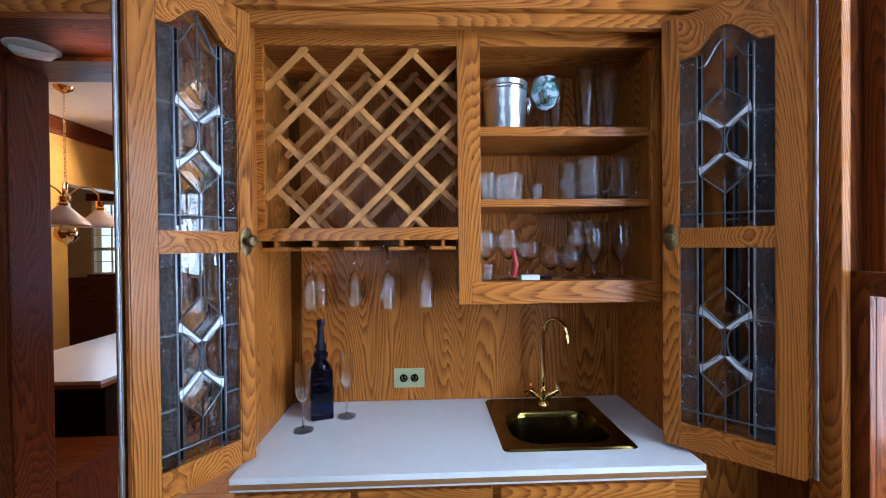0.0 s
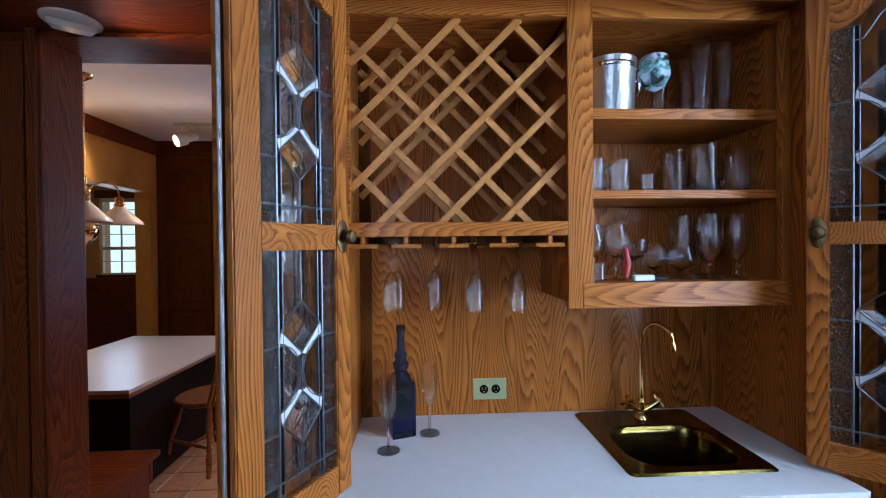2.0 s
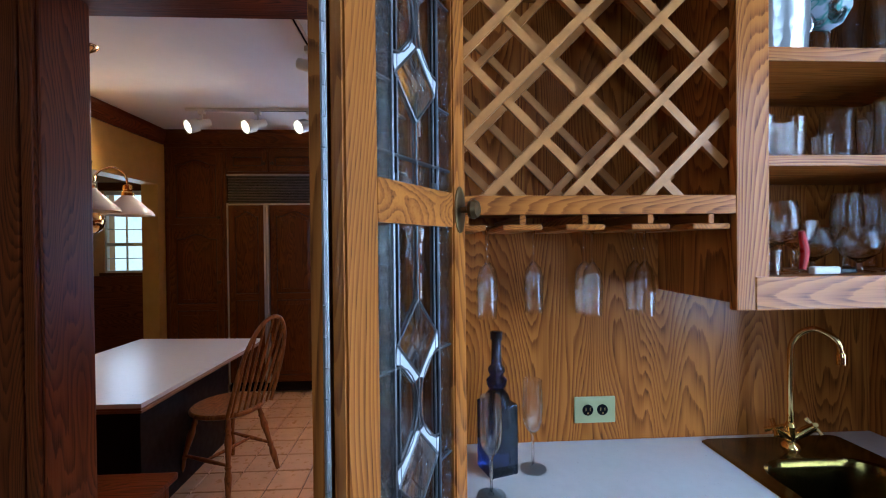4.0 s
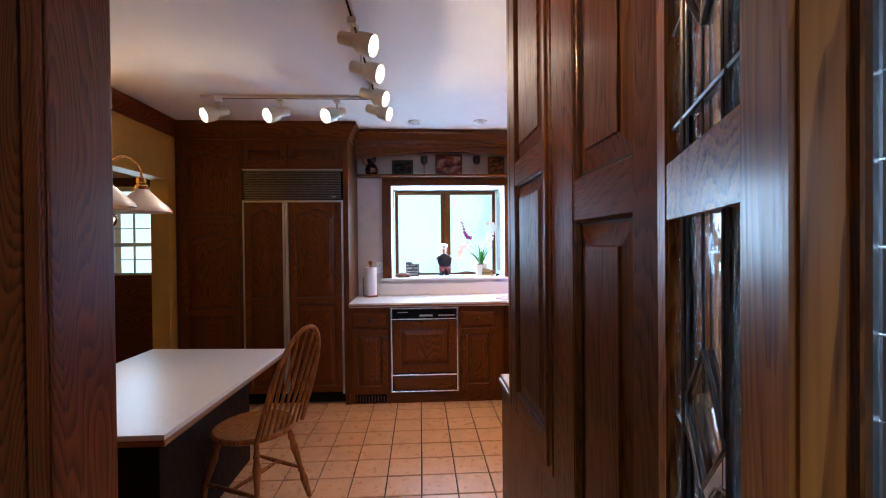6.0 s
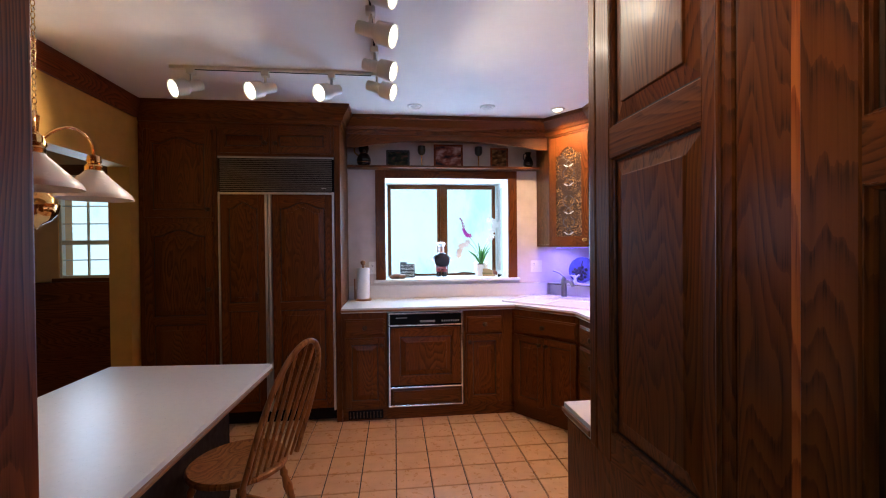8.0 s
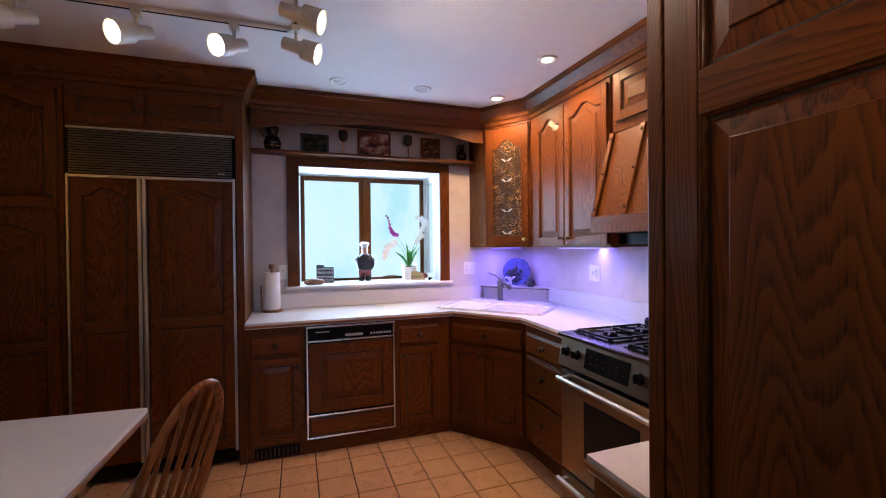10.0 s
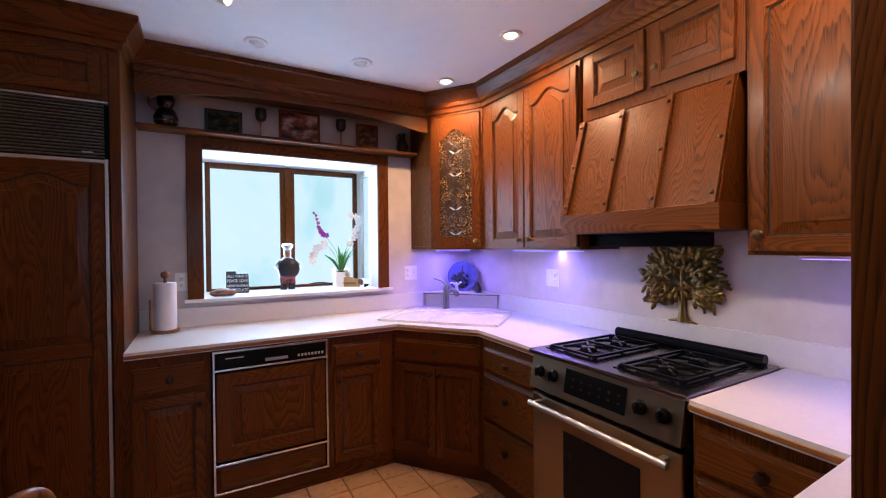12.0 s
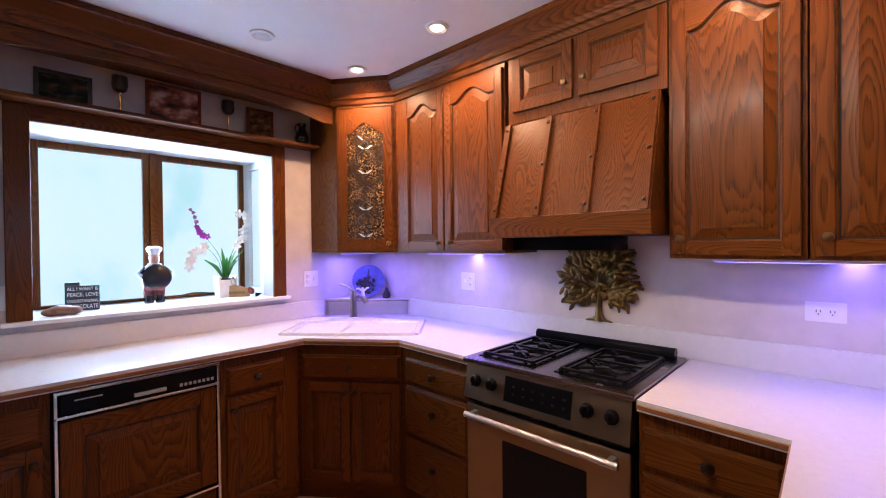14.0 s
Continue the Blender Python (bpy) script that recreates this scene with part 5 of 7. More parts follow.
rim = bmesh.new()
pts = rounded(-0.42, 0.42, 0.05, 0.58, 0.05)
a = [rim.verts.new(MK @ Vector((u, v, CTR + 0.0005))) for u, v in pts]
b = [rim.verts.new(MK @ Vector((u * 0.985, 0.315 + (v - 0.315) * 0.975, CTR + 0.014))) for u, v in pts]
for i in range(len(pts)):
    rim.faces.new((a[i], a[(i + 1) % len(pts)], b[(i + 1) % len(pts)], b[i]))
# deck of the rim as strips round the two bowls
for u0, u1, v0, v1 in ((-0.41, 0.41, 0.06, 0.09), (-0.41, 0.41, 0.46, 0.572), (-0.41, -0.38, 0.09, 0.46), (0.38, 0.41, 0.09, 0.46), (-0.10, -0.06, 0.09, 0.46)):
    add_box(rim, (u0, v0, CTR + 0.002), (u1, v1, CTR + 0.0138), 0, MK)
part("rim", rim, SINKW, sk)
part("bowl", basin(-0.38, -0.10, 0.09, 0.46, CTR + 0.0142, 0.010, MK), SINKW, sk, "", True)
part("bowl", basin(-0.06, 0.38, 0.09, 0.46, CTR + 0.0142, 0.010, MK), SINKW, sk, "", True)
ledge = thing("corner_ledge", (0.7, 5.0, CTR), "white laminate corner ledge behind the sink", "ledge")
part("riser", prism([(0.43, 5.175), (0.826, 4.725), (0.826, 5.175)], CTR + 0.001, 1.028, FLAT), LAMINATE, ledge)
part("top", prism([(0.40, 5.176), (0.826, 4.692), (0.826, 5.176)], 1.034, 1.046, FLAT), LAMINATE, ledge)
part("edge", prism([(0.41, 5.175), (0.826, 4.703), (0.826, 5.175)], 1.0282, 1.0338, FLAT), BRONZE, ledge)
fc = thing("kitchen_faucet", (0.46, 4.90, CTR + 0.014), "brushed nickel single lever kitchen faucet", "faucet")
NICKEL = plain("dark_brushed_nickel", (0.26, 0.25, 0.25), 0.34, 1.0, 0.05)
FP = Vector((0.455, 4.885, CTR + 0.0142))
part("body", lathe([(0.026, 0), (0.024, 0.004), (0.023, 0.155), (0.021, 0.165), (0.012, 0.185), (0.001, 0.19)], FP, 20), NICKEL, fc, "", True)
part("spout", tube([FP + Vector((0, 0, 0.12)), FP + Vector((0.03, -0.04, 0.145)), FP + Vector((0.05, -0.07, 0.125)), FP + Vector((0.055, -0.08, 0.10))], [0.016, 0.017, 0.019, 0.019], 14), NICKEL, fc, "", True)
part("lever", tube([FP + Vector((0, 0, 0.18)), FP + Vector((-0.03, 0.02, 0.215)), FP + Vector((-0.085, 0.05, 0.235))], [0.008, 0.007, 0.005], 10), NICKEL, fc, "", True)

# under-cabinet lights
LEDLIT = glow("lit_led_strip", LED, 5.0)
for (x, y), w, h in (((0.55, 4.93), 0.30, 0.05), ((0.70, 4.05), 0.05, 0.6), ((0.62, 2.30), 0.06, 0.8)):
    u = thing("under_cabinet_light", (x, y, UB - 0.012), "slim violet LED bar under the wall cabinets", "light bar", "under-cabinet lights")
    zz = (UB if y > 3 else 1.385) - 0.001
    part("case", box((x - w / 2, y - h / 2, zz - 0.011), (x + w / 2, y + h / 2, zz), 0.002), WHITE, u)
    part("diffuser", box((x - w / 2 + 0.006, y - h / 2 + 0.006, zz - 0.013), (x + w / 2 - 0.006, y + h / 2 - 0.006, zz - 0.0112), 0), LEDLIT, u)
    area("led_bar", look((x, y, zz - 0.016), (x + 0.001, y, 0)), w, h, 5.6 if y > 3 else 3.8, LED)

# leaded door of the corner cabinet
cd = CORNER
fw = 0.060
for a, b in ((0.02, 0.02 + fw), (cl - 0.02 - fw, cl - 0.02)):
    part("stile", prism([(a, UB + 0.015), (b, UB + 0.015), (b, 2.37), (a, 2.37)], -0.02, 0, MC), OB["z"], cd)
a, b = 0.02 + fw, cl - 0.02 - fw
part("rail", prism([(a, UB + 0.015), (b, UB + 0.015), (b, UB + 0.09), (a, UB + 0.09)], -0.019, 0, MC), OB["x"], cd)
part("top_rail", prism(arch(a, b, 2.20, 0.07) + [(b, 2.37), (a, 2.37)], -0.019, 0, MC), OB["x"], cd)
for u0, u1 in ((0.0, 0.0195), (cl - 0.0195, cl)):
    part("face_stile", prism([(u0, UB), (u1, UB), (u1, UT - 0.022), (u0, UT - 0.022)], -0.006, 0.012, MC), OB["z"], cd)
AMBER, gn, gl_, gb = material("amber_hammered_glass")
vor = gn.new("ShaderNodeTexVoronoi")
vor.inputs["Scale"].default_value = 95.0
gl_.new(coords(gn, gl_, (1, 1, 1)), vor.inputs["Vector"])
# gold highlights on the hammered cells, painted into the base colour over dark amber
glints = ramp(gn, gl_, vor.outputs["Distance"], ((0.15, (0.80, 0.46, 0.12)), (0.42, (0.10, 0.045, 0.012)), (0.62, (0.02, 0.010, 0.004))))
patch = ramp(gn, gl_, noise_tex(gn, gl_, coords(gn, gl_, (1, 1, 1)), 9.0, 2.0), ((0.38, 0.0), (0.6, 1.0)))
gl_.new(mixed(gn, gl_, patch, (0.05, 0.025, 0.010), glints), gb.inputs["Base Color"])
gb.inputs["Roughness"].default_value, gb.inputs["Transmission Weight"].default_value = 0.4, 0.1
gb.inputs["Specular IOR Level"].default_value = 0.1
bumped(gn, gl_, gb, vor.outputs["Distance"], 1.0, 0.006)
outline = [(a, UB + 0.09), (b, UB + 0.09)] + arch(a, b, 2.20, 0.07)[::-1]
lt = part("leaded_light", prism(outline, -0.012, -0.008, MC), AMBER, cd, "amber hammered leaded glass")
cx = (a + b) / 2
for v in (1.535, 1.715, 1.96, 2.125):
    dia = [(cx, v - 0.028), (cx + 0.027, v), (cx, v + 0.028), (cx - 0.027, v)]
    part("came", tube([MC @ Vector((u, -0.014, q)) for u, q in dia], 0.0025, 6, None, True), LEAD, lt, "dark lead came")
    for s in (1, -1):
        pts = [(cx, v - 0.030), (cx + s * 0.034, v - 0.008), (cx + s * 0.052, v - 0.006), (cx + s * 0.022, v - 0.030)]
        if s > 0:
            pts = pts[::-1]
        part("opal_wedge", prism(pts, -0.016, -0.010, MC), OPAL, lt)
        part("came", tube([MC @ Vector((cx + s * (0.012 + 0.045 * math.sin(t)), -0.014, v + 0.03 + 0.10 * t / math.pi)) for t in [math.pi * i / 8 for i in range(9)]], 0.0022, 6), LEAD, lt)
    part("diamond", raised(dia, MC, -0.012, 0.015, 0.005), BEVEL_GLASS, lt)
knob(MC @ Vector((cl - 0.045, -0.02, 1.46)), MC.to_3x3() @ Vector((0, -1, 0)), cd, BRASS)

# range details
def range_knob(y):
    n = Vector((-1, 0, 0.20))
    k = part("knob", lathe([(0.026, 0), (0.026, 0.004), (0.021, 0.006), (0.019, 0.022), (0.016, 0.025), (0.001, 0.026)], (RX - 0.016, y, 0.846), 20, n), BLACK, rg, "black control knob", True)
    part("grip", box((RX - 0.050, y - 0.003, 0.83), (RX - 0.038, y + 0.003, 0.868), 0.001), BLACK, k)


for y in (3.515, 3.430, 3.005, 2.915):
    range_knob(y)
part("display", prism([(RX - 0.026, 0.795), (RX - 0.020, 0.795), (RX - 0.002, 0.895), (RX - 0.008, 0.895)], 3.065, 3.365, Matrix()), BLACK, rg, "black glass display")
for i in range(12):
    y, z = 3.095 + (i % 6) * 0.045, 0.825 + (i // 6) * 0.03
    part("button", box((RX - 0.026 + (z - 0.795) * 0.18, y - 0.006, z), (RX - 0.02 + (z - 0.795) * 0.18, y + 0.006, z + 0.008), 0), BRONZE, rg)
for k in range(6):
    y = 2.885 + k * 0.12
    part("vent", box((RX - 0.0135, y, 0.748), (RX - 0.011, y + 0.075, 0.756), 0), BLACK, rg)


def grate(y0, y1):
    bm = bmesh.new()
    x0, x1, z = RX + 0.07, 0.665, 0.952
    for y in (y0, y1):
        add_box(bm, (x0, y - 0.005, z - 0.005), (x1, y + 0.005, z + 0.005))
    for x in (x0, (x0 + x1) / 2, x1):
        add_box(bm, (x - 0.005, y0, z - 0.005), (x + 0.005, y1, z + 0.005))
    for x in (x0, x1):
        for y in (y0, y1):
            add_box(bm, (x - 0.008, y - 0.008, 0.938), (x + 0.008, y + 0.008, z))
    for cx_ in ((x0 * 3 + x1) / 4, (x0 + 3 * x1) / 4):
        for a in range(4):
            dv = Vector((math.cos(a * math.pi / 2 + 0.78), math.sin(a * math.pi / 2 + 0.78), 0))
            p = Vector((cx_, (y0 + y1) / 2, z + 0.002))
            tube([p + dv * 0.03, p + dv * 0.075 + Vector((0, 0, 0.003)), p + dv * 0.11], 0.006, 6, bm)
    g = part("grate", bm, BLACK, rg, "black cast iron grate")
    part("burner_well", box((x0 - 0.02, y0 - 0.022, 0.9385), (x1 + 0.02, y1 + 0.022, 0.9415), 0.001), BLACK, rg, "black enamel burner well")
    for cx_ in ((x0 * 3 + x1) / 4, (x0 + 3 * x1) / 4):
        part("burner", lathe([(0.055, 0.938), (0.055, 0.943), (0.036, 0.944), (0.036, 0.952), (0.030, 0.956), (0.001, 0.957)], (cx_, (y0 + y1) / 2, 0), 22), BLACK, rg, "", True)


grate(RY0 + 0.05, RY0 + 0.30)
grate(RY1 - 0.30, RY1 - 0.05)
# dishwasher controls
for i in range(8):
    part("button", box((-0.72 + i * 0.019, BY - 0.033, 0.800), (-0.708 + i * 0.019, BY - 0.029, 0.814), 0.001), STEEL, dw)
part("latch", box((-0.895, BY - 0.045, 0.800), (-0.775, BY - 0.029, 0.815), 0.003), STEEL, dw, "steel door latch")
part("badge", box((-1.09, BY - 0.0315, 0.835), (-1.0, BY - 0.030, 0.840), 0), STEEL, dw)
part("badge", box((-1.675, FY - 0.010, 1.885), (-1.635, FY - 0.0085, 1.893), 0), STEEL, grille)
vent = thing("floor_register", (-1.35, 4.616, 0.02), "dark floor register in the toe kick", "vent")
part("frame", box((-1.48, 4.612, 0.015), (-1.20, 4.6215, 0.085), 0.002), BLACK, vent)
for i in range(10):
    part("slat", box((-1.47 + i * 0.027, 4.609, 0.025), (-1.46 + i * 0.027, 4.6115, 0.075), 0), BRONZE, vent)


# ---- things on the window shelf ----
SH = 2.167


def picture(x0, x1, z1, mats, label):
    p = thing("framed_picture", ((x0 + x1) / 2, 5.15, SH), label, "picture", "pictures on the shelf")
    y = 5.15
    w = 0.018
    bm = bmesh.new()
    for lo, hi in (((x0, y, SH), (x0 + w, y + 0.016, z1)), ((x1 - w, y, SH), (x1, y + 0.016, z1)), ((x0 + w, y, SH), (x1 - w, y + 0.016, SH + w)), ((x0 + w, y, z1 - w), (x1 - w, y + 0.016, z1))):
        add_box(bm, lo, hi, 0.002)
    part("frame", bm, mats[0], p)
    part("picture", box((x0 + w, y + 0.006, SH + w), (x1 - w, y + 0.012, z1 - w), 0), mats[1], p)


def painted(name, stops, scale):
    m, n, l, b = material(name)
    f = noise_tex(n, l, coords(n, l, (1, 1, 1.6), 0.0), scale, 3.0, 0.5)
    l.new(ramp(n, l, f, stops), b.inputs["Base Color"])
    b.inputs["Roughness"].default_value, b.inputs["Specular IOR Level"].default_value = 0.5, 0.15
    return m


DARKFRAME = plain("dark_picture_frame", (0.02, 0.014, 0.010), 0.3)
picture(-1.165, -0.945, 2.325, (DARKFRAME, painted("dark_still_life", ((0.40, (0.006, 0.008, 0.005)), (0.54, (0.03, 0.035, 0.012)), (0.68, (0.16, 0.05, 0.03))), 16)), "dark framed picture of a still life")
picture(-0.715, -0.435, 2.385, (OR["x"], painted("pale_still_life", ((0.36, (0.02, 0.014, 0.02)), (0.48, (0.24, 0.08, 0.05)), (0.64, (0.60, 0.46, 0.42))), 9)), "wood framed picture in pale and red tones")
picture(-0.165, 0.010, 2.36, (OR["x"], painted("brown_still_life", ((0.35, (0.02, 0.012, 0.008)), (0.52, (0.12, 0.06, 0.02)), (0.66, (0.24, 0.18, 0.08))), 18)), "small dark framed picture of a bottle")
for x in (-0.832, -0.285):
    g = thing("goblet", (x, 5.14, SH), "dark wine goblet with a brass stem", "goblet", "goblets on the shelf")
    part("stem", lathe([(0.026, 0), (0.024, 0.004), (0.006, 0.012), (0.0055, 0.10), (0.010, 0.108)], (x, 5.14, SH), 18), POLISHED_BRASS, g, "", True)
    part("cup", lathe([(0.008, 0.107), (0.030, 0.122), (0.037, 0.150), (0.035, 0.195), (0.033, 0.195), (0.034, 0.15), (0.001, 0.125)], (x, 5.14, SH), 22), DARKFRAME, g, "", True)
VASE = plain("glossy_black_vase", (0.015, 0.012, 0.010), 0.10, coat=0.6)
v = thing("vase", (-1.37, 5.13, SH), "glossy black and gold gourd shaped vase", "vase")
part("body", lathe([(0.044, 0), (0.062, 0.02), (0.068, 0.055), (0.052, 0.098), (0.034, 0.116), (0.042, 0.132), (0.050, 0.160), (0.040, 0.190), (0.022, 0.204), (0.020, 0.214), (0.015, 0.214)], (-1.37, 5.125, SH), 26), VASE, v, "", True)
for z, r in ((0.112, 0.0375), (0.030, 0.0655)):
    part("gold_band", lathe([(r, z - 0.004), (r + 0.0015, z), (r, z + 0.004)], (-1.37, 5.125, SH), 26), POLISHED_BRASS, v, "", True)
part("handle", tube(curve_pts([(-1.405, 5.115, SH + 0.185), (-1.45, 5.11, SH + 0.165), (-1.45, 5.11, SH + 0.12), (-1.42, 5.115, SH + 0.095)]), 0.007, 8), BRASS, v, "brass handle", True)
v = thing("jug", (0.20, 5.12, SH), "glossy black jug with a handle", "jug")
part("body", lathe([(0.032, 0), (0.046, 0.025), (0.048, 0.05), (0.030, 0.095), (0.022, 0.115), (0.030, 0.145), (0.028, 0.146), (0.018, 0.115)], (0.20, 5.12, SH), 24), VASE, v, "", True)
part("handle", tube(curve_pts([(0.175, 5.11, SH + 0.135), (0.15, 5.105, SH + 0.12), (0.15, 5.105, SH + 0.08), (0.168, 5.11, SH + 0.06)]), 0.005, 8), VASE, v, "", True)

# ---- things on the window sill ----
sg = thing("block_sign", (-0.96, 5.44, WZ0), "black wooden block sign with white words", "sign")
SM = Matrix.Translation((-0.965, 5.44, WZ0)) @ Matrix.Rotation(radians(-18), 4, "Z")
SIGNBLACK = plain("black_painted_wood", (0.018, 0.018, 0.020), 0.55)
bm = bmesh.new()
add_box(bm, (-0.072, -0.012, 0), (0.072, 0.012, 0.138), 0.002, SM)
part("block", bm, SIGNBLACK, sg)
bm = bmesh.new()
add_box(bm, (-0.085, 0.014, 0), (-0.02, 0.045, 0.155), 0.002, SM)
part("back_block", bm, SIGNBLACK, sg)
LETTER = plain("white_lettering", (0.75, 0.75, 0.75), 0.6)
for i, (line, size) in enumerate((("ALL I WANT IS", 0.0235), ("PEACE, LOVE", 0.0265), ("UNDERSTANDING", 0.0205), ("CHOCOLATE", 0.0285))):
    cu = bpy.data.curves.new("lettering", "FONT")
    cu.body, cu.size, cu.align_x, cu.extrude = line, size * 1.15, "CENTER", 0.0005
    ob = new("lettering", cu)
    ob.data.materials.append(LETTER)
    dg = bpy.context.evaluated_depsgraph_get()
    me2 = bpy.data.meshes.new_from_object(ob.evaluated_get(dg))
    bpy.data.objects.remove(ob)
    bm = bmesh.new()
    bm.from_mesh(me2)
    k = 0.136 / max(0.01, max(q.co.x for q in bm.verts) - min(q.co.x for q in bm.verts))
    bm.transform(SM @ Matrix.Translation((0, -0.0128, 0.112 - i * 0.0335)) @ Matrix.Rotation(radians(90), 4, "X") @ Matrix.Diagonal((k, 1, 1, 1)))
    part("lettering", bm, LETTER, sg, "white capital letters")
rk2 = thing("sleeping_cat_figure", (-1.07, 5.27, WZ0), "smooth brown stone figure of a sleeping animal", "figurine")
STONE = plain("brown_stone", (0.20, 0.09, 0.045), 0.3)
bm = bmesh.new()
for dx, dy, dz, r, sz in ((0, 0, 0.028, 0.045, 0.62), (0.045, -0.005, 0.024, 0.032, 0.72), (-0.04, 0.0, 0.022, 0.032, 0.68)):
    bmesh.ops.create_icosphere(bm, subdivisions=3, radius=r, matrix=Matrix.Translation((-1.07 + dx, 5.27 + dy, WZ0 + dz)) @ Matrix.Diagonal((1.25, 0.9, sz, 1)))
part("body", bm, STONE, rk2, "", True)
# chef figure: one plain mesh
bm = bmesh.new()
CX, CY = -0.615, 5.49
for dx, dz, r in ((-0.030, 0.0, 0.024), (0.030, 0.0, 0.024)):
    lathe([(r, 0), (r * 1.1, 0.015), (r * 0.9, 0.03), (0.028, 0.09), (0.03, 0.10)], (CX + dx, CY, WZ0 + dz), 14, UP, bm)
lathe([(0.045, 0.08), (0.066, 0.12), (0.070, 0.165), (0.060, 0.215), (0.035, 0.245), (0.024, 0.25), (0.027, 0.262), (0.030, 0.285), (0.026, 0.298), (0.028, 0.30), (0.030, 0.315), (0.042, 0.328), (0.044, 0.343), (0.030, 0.355), (0.001, 0.357)], (CX, CY, WZ0), 22, UP, bm)
for s in (1, -1):
    tube([(CX + s * 0.05, CY, WZ0 + 0.215), (CX + s * 0.085, CY - 0.02, WZ0 + 0.18), (CX + s * 0.065, CY - 0.06, WZ0 + 0.165)], [0.018, 0.017, 0.015], 10, bm)
lathe([(0.075, 0), (0.078, 0.006), (0.072, 0.010), (0.001, 0.012)], (CX, CY - 0.068, WZ0 + 0.165), 26, (0, -1, 0.1), bm)
m, n, l, b = material("glazed_figure")
tc = n.new("ShaderNodeTexCoord")
sep = n.new("ShaderNodeSeparateXYZ")
l.new(tc.outputs["Object"], sep.inputs[0])
mr = n.new("ShaderNodeMapRange")
mr.inputs[1].default_value, mr.inputs[2].default_value = WZ0, WZ0 + 0.36
l.new(sep.outputs[2], mr.inputs[0])
cr = ramp(n, l, mr.outputs[0], ((0.0, (0.012, 0.012, 0.014)), (0.13, (0.16, 0.02, 0.02)), (0.29, (0.014, 0.014, 0.018)), (0.68, (0.50, 0.30, 0.22)), (0.84, (0.75, 0.75, 0.75))))
cr.node.color_ramp.interpolation = "CONSTANT"
l.new(cr, b.inputs["Base Color"])
b.inputs["Roughness"].default_value = 0.25
ob = part("chef_figurine", bm, m, None, "", True)
tagged(ob, "small glazed chef figurine holding a dark board", "figurine")
# potted orchids
pt = thing("orchid_pot", (-0.20, 5.46, WZ0), "white square pot with purple and white orchids", "potted plant")
POT = plain("white_ceramic", (0.72, 0.72, 0.72), 0.25)
part("pot", prism([(-0.055, 0), (0.055, 0), (0.062, 0.145), (0.050, 0.145), (0.046, 0.12), (-0.046, 0.12), (-0.050, 0.145), (-0.062, 0.145)], -0.05, 0.05, Matrix.Translation((-0.20, 5.47, WZ0))), POT, pt)
LEAF = plain("orchid_leaf", (0.07, 0.22, 0.04), 0.4)
PURPLE = plain("purple_petal", (0.34, 0.02, 0.36), 0.5)
WHITEP = plain("white_petal", (0.78, 0.80, 0.76), 0.5)
SOIL = plain("soil", (0.03, 0.02, 0.012), 0.9)
part("soil", box((-0.245, 5.425, WZ0 + 0.121), (-0.155, 5.515, WZ0 + 0.128), 0), SOIL, pt)
rnd = random.Random(4)
for i in range(11):
    a = i * 2.4
    lean = 0.04 + 0.11 * rnd.random()
    top = WZ0 + 0.24 + 0.11 * rnd.random()
    b0 = Vector((-0.20, 5.47, WZ0 + 0.125))
    dv = Vector((math.cos(a), 0.4 * math.sin(a), 0))
    sp = curve_pts([b0 + dv * 0.015, b0 + dv * lean * 0.5 + UP * (top - b0.z) * 0.6, b0 + dv * lean * 1.1 + UP * (top - b0.z)], 5)
    bm = bmesh.new()
    side = Vector((-dv.y, dv.x, 0)).normalized() if abs(dv.y) > 0.25 else Vector((0.6, -0.6, 0.3)).normalized()
    L, R, C = [], [], []
    for k, p in enumerate(sp):
        w = 0.013 * math.sin(math.pi * min(0.98, (k + 0.8) / len(sp)))
        L.append(bm.verts.new(p + side * w))
        C.append(bm.verts.new(p - dv * 0.003))
        R.append(bm.verts.new(p - side * w))
    for k in range(len(sp) - 1):
        bm.faces.new((L[k], L[k + 1], C[k + 1], C[k]))
        bm.faces.new((C[k], C[k + 1], R[k + 1], R[k]))
    bmesh.ops.solidify(bm, geom=bm.faces[:], thickness=0.0015)
    part("leaf", bm, LEAF, pt, "", True)


def flower(p, mat, r, parent):
    bm = bmesh.new()
    for k in range(5):
        a = 2 * math.pi * k / 5 + p.x * 40
        q = p + Vector((math.cos(a) * r * 0.6, -0.004, math.sin(a) * r * 0.6))
        bmesh.ops.create_icosphere(bm, subdivisions=1, radius=r * 0.52, matrix=Matrix.Translation(q) @ Matrix.Rotation(-a, 4, "Y") @ Matrix.Diagonal((1.15, 0.30, 0.75, 1)))
    return part("flower", bm, mat, parent, "", True)


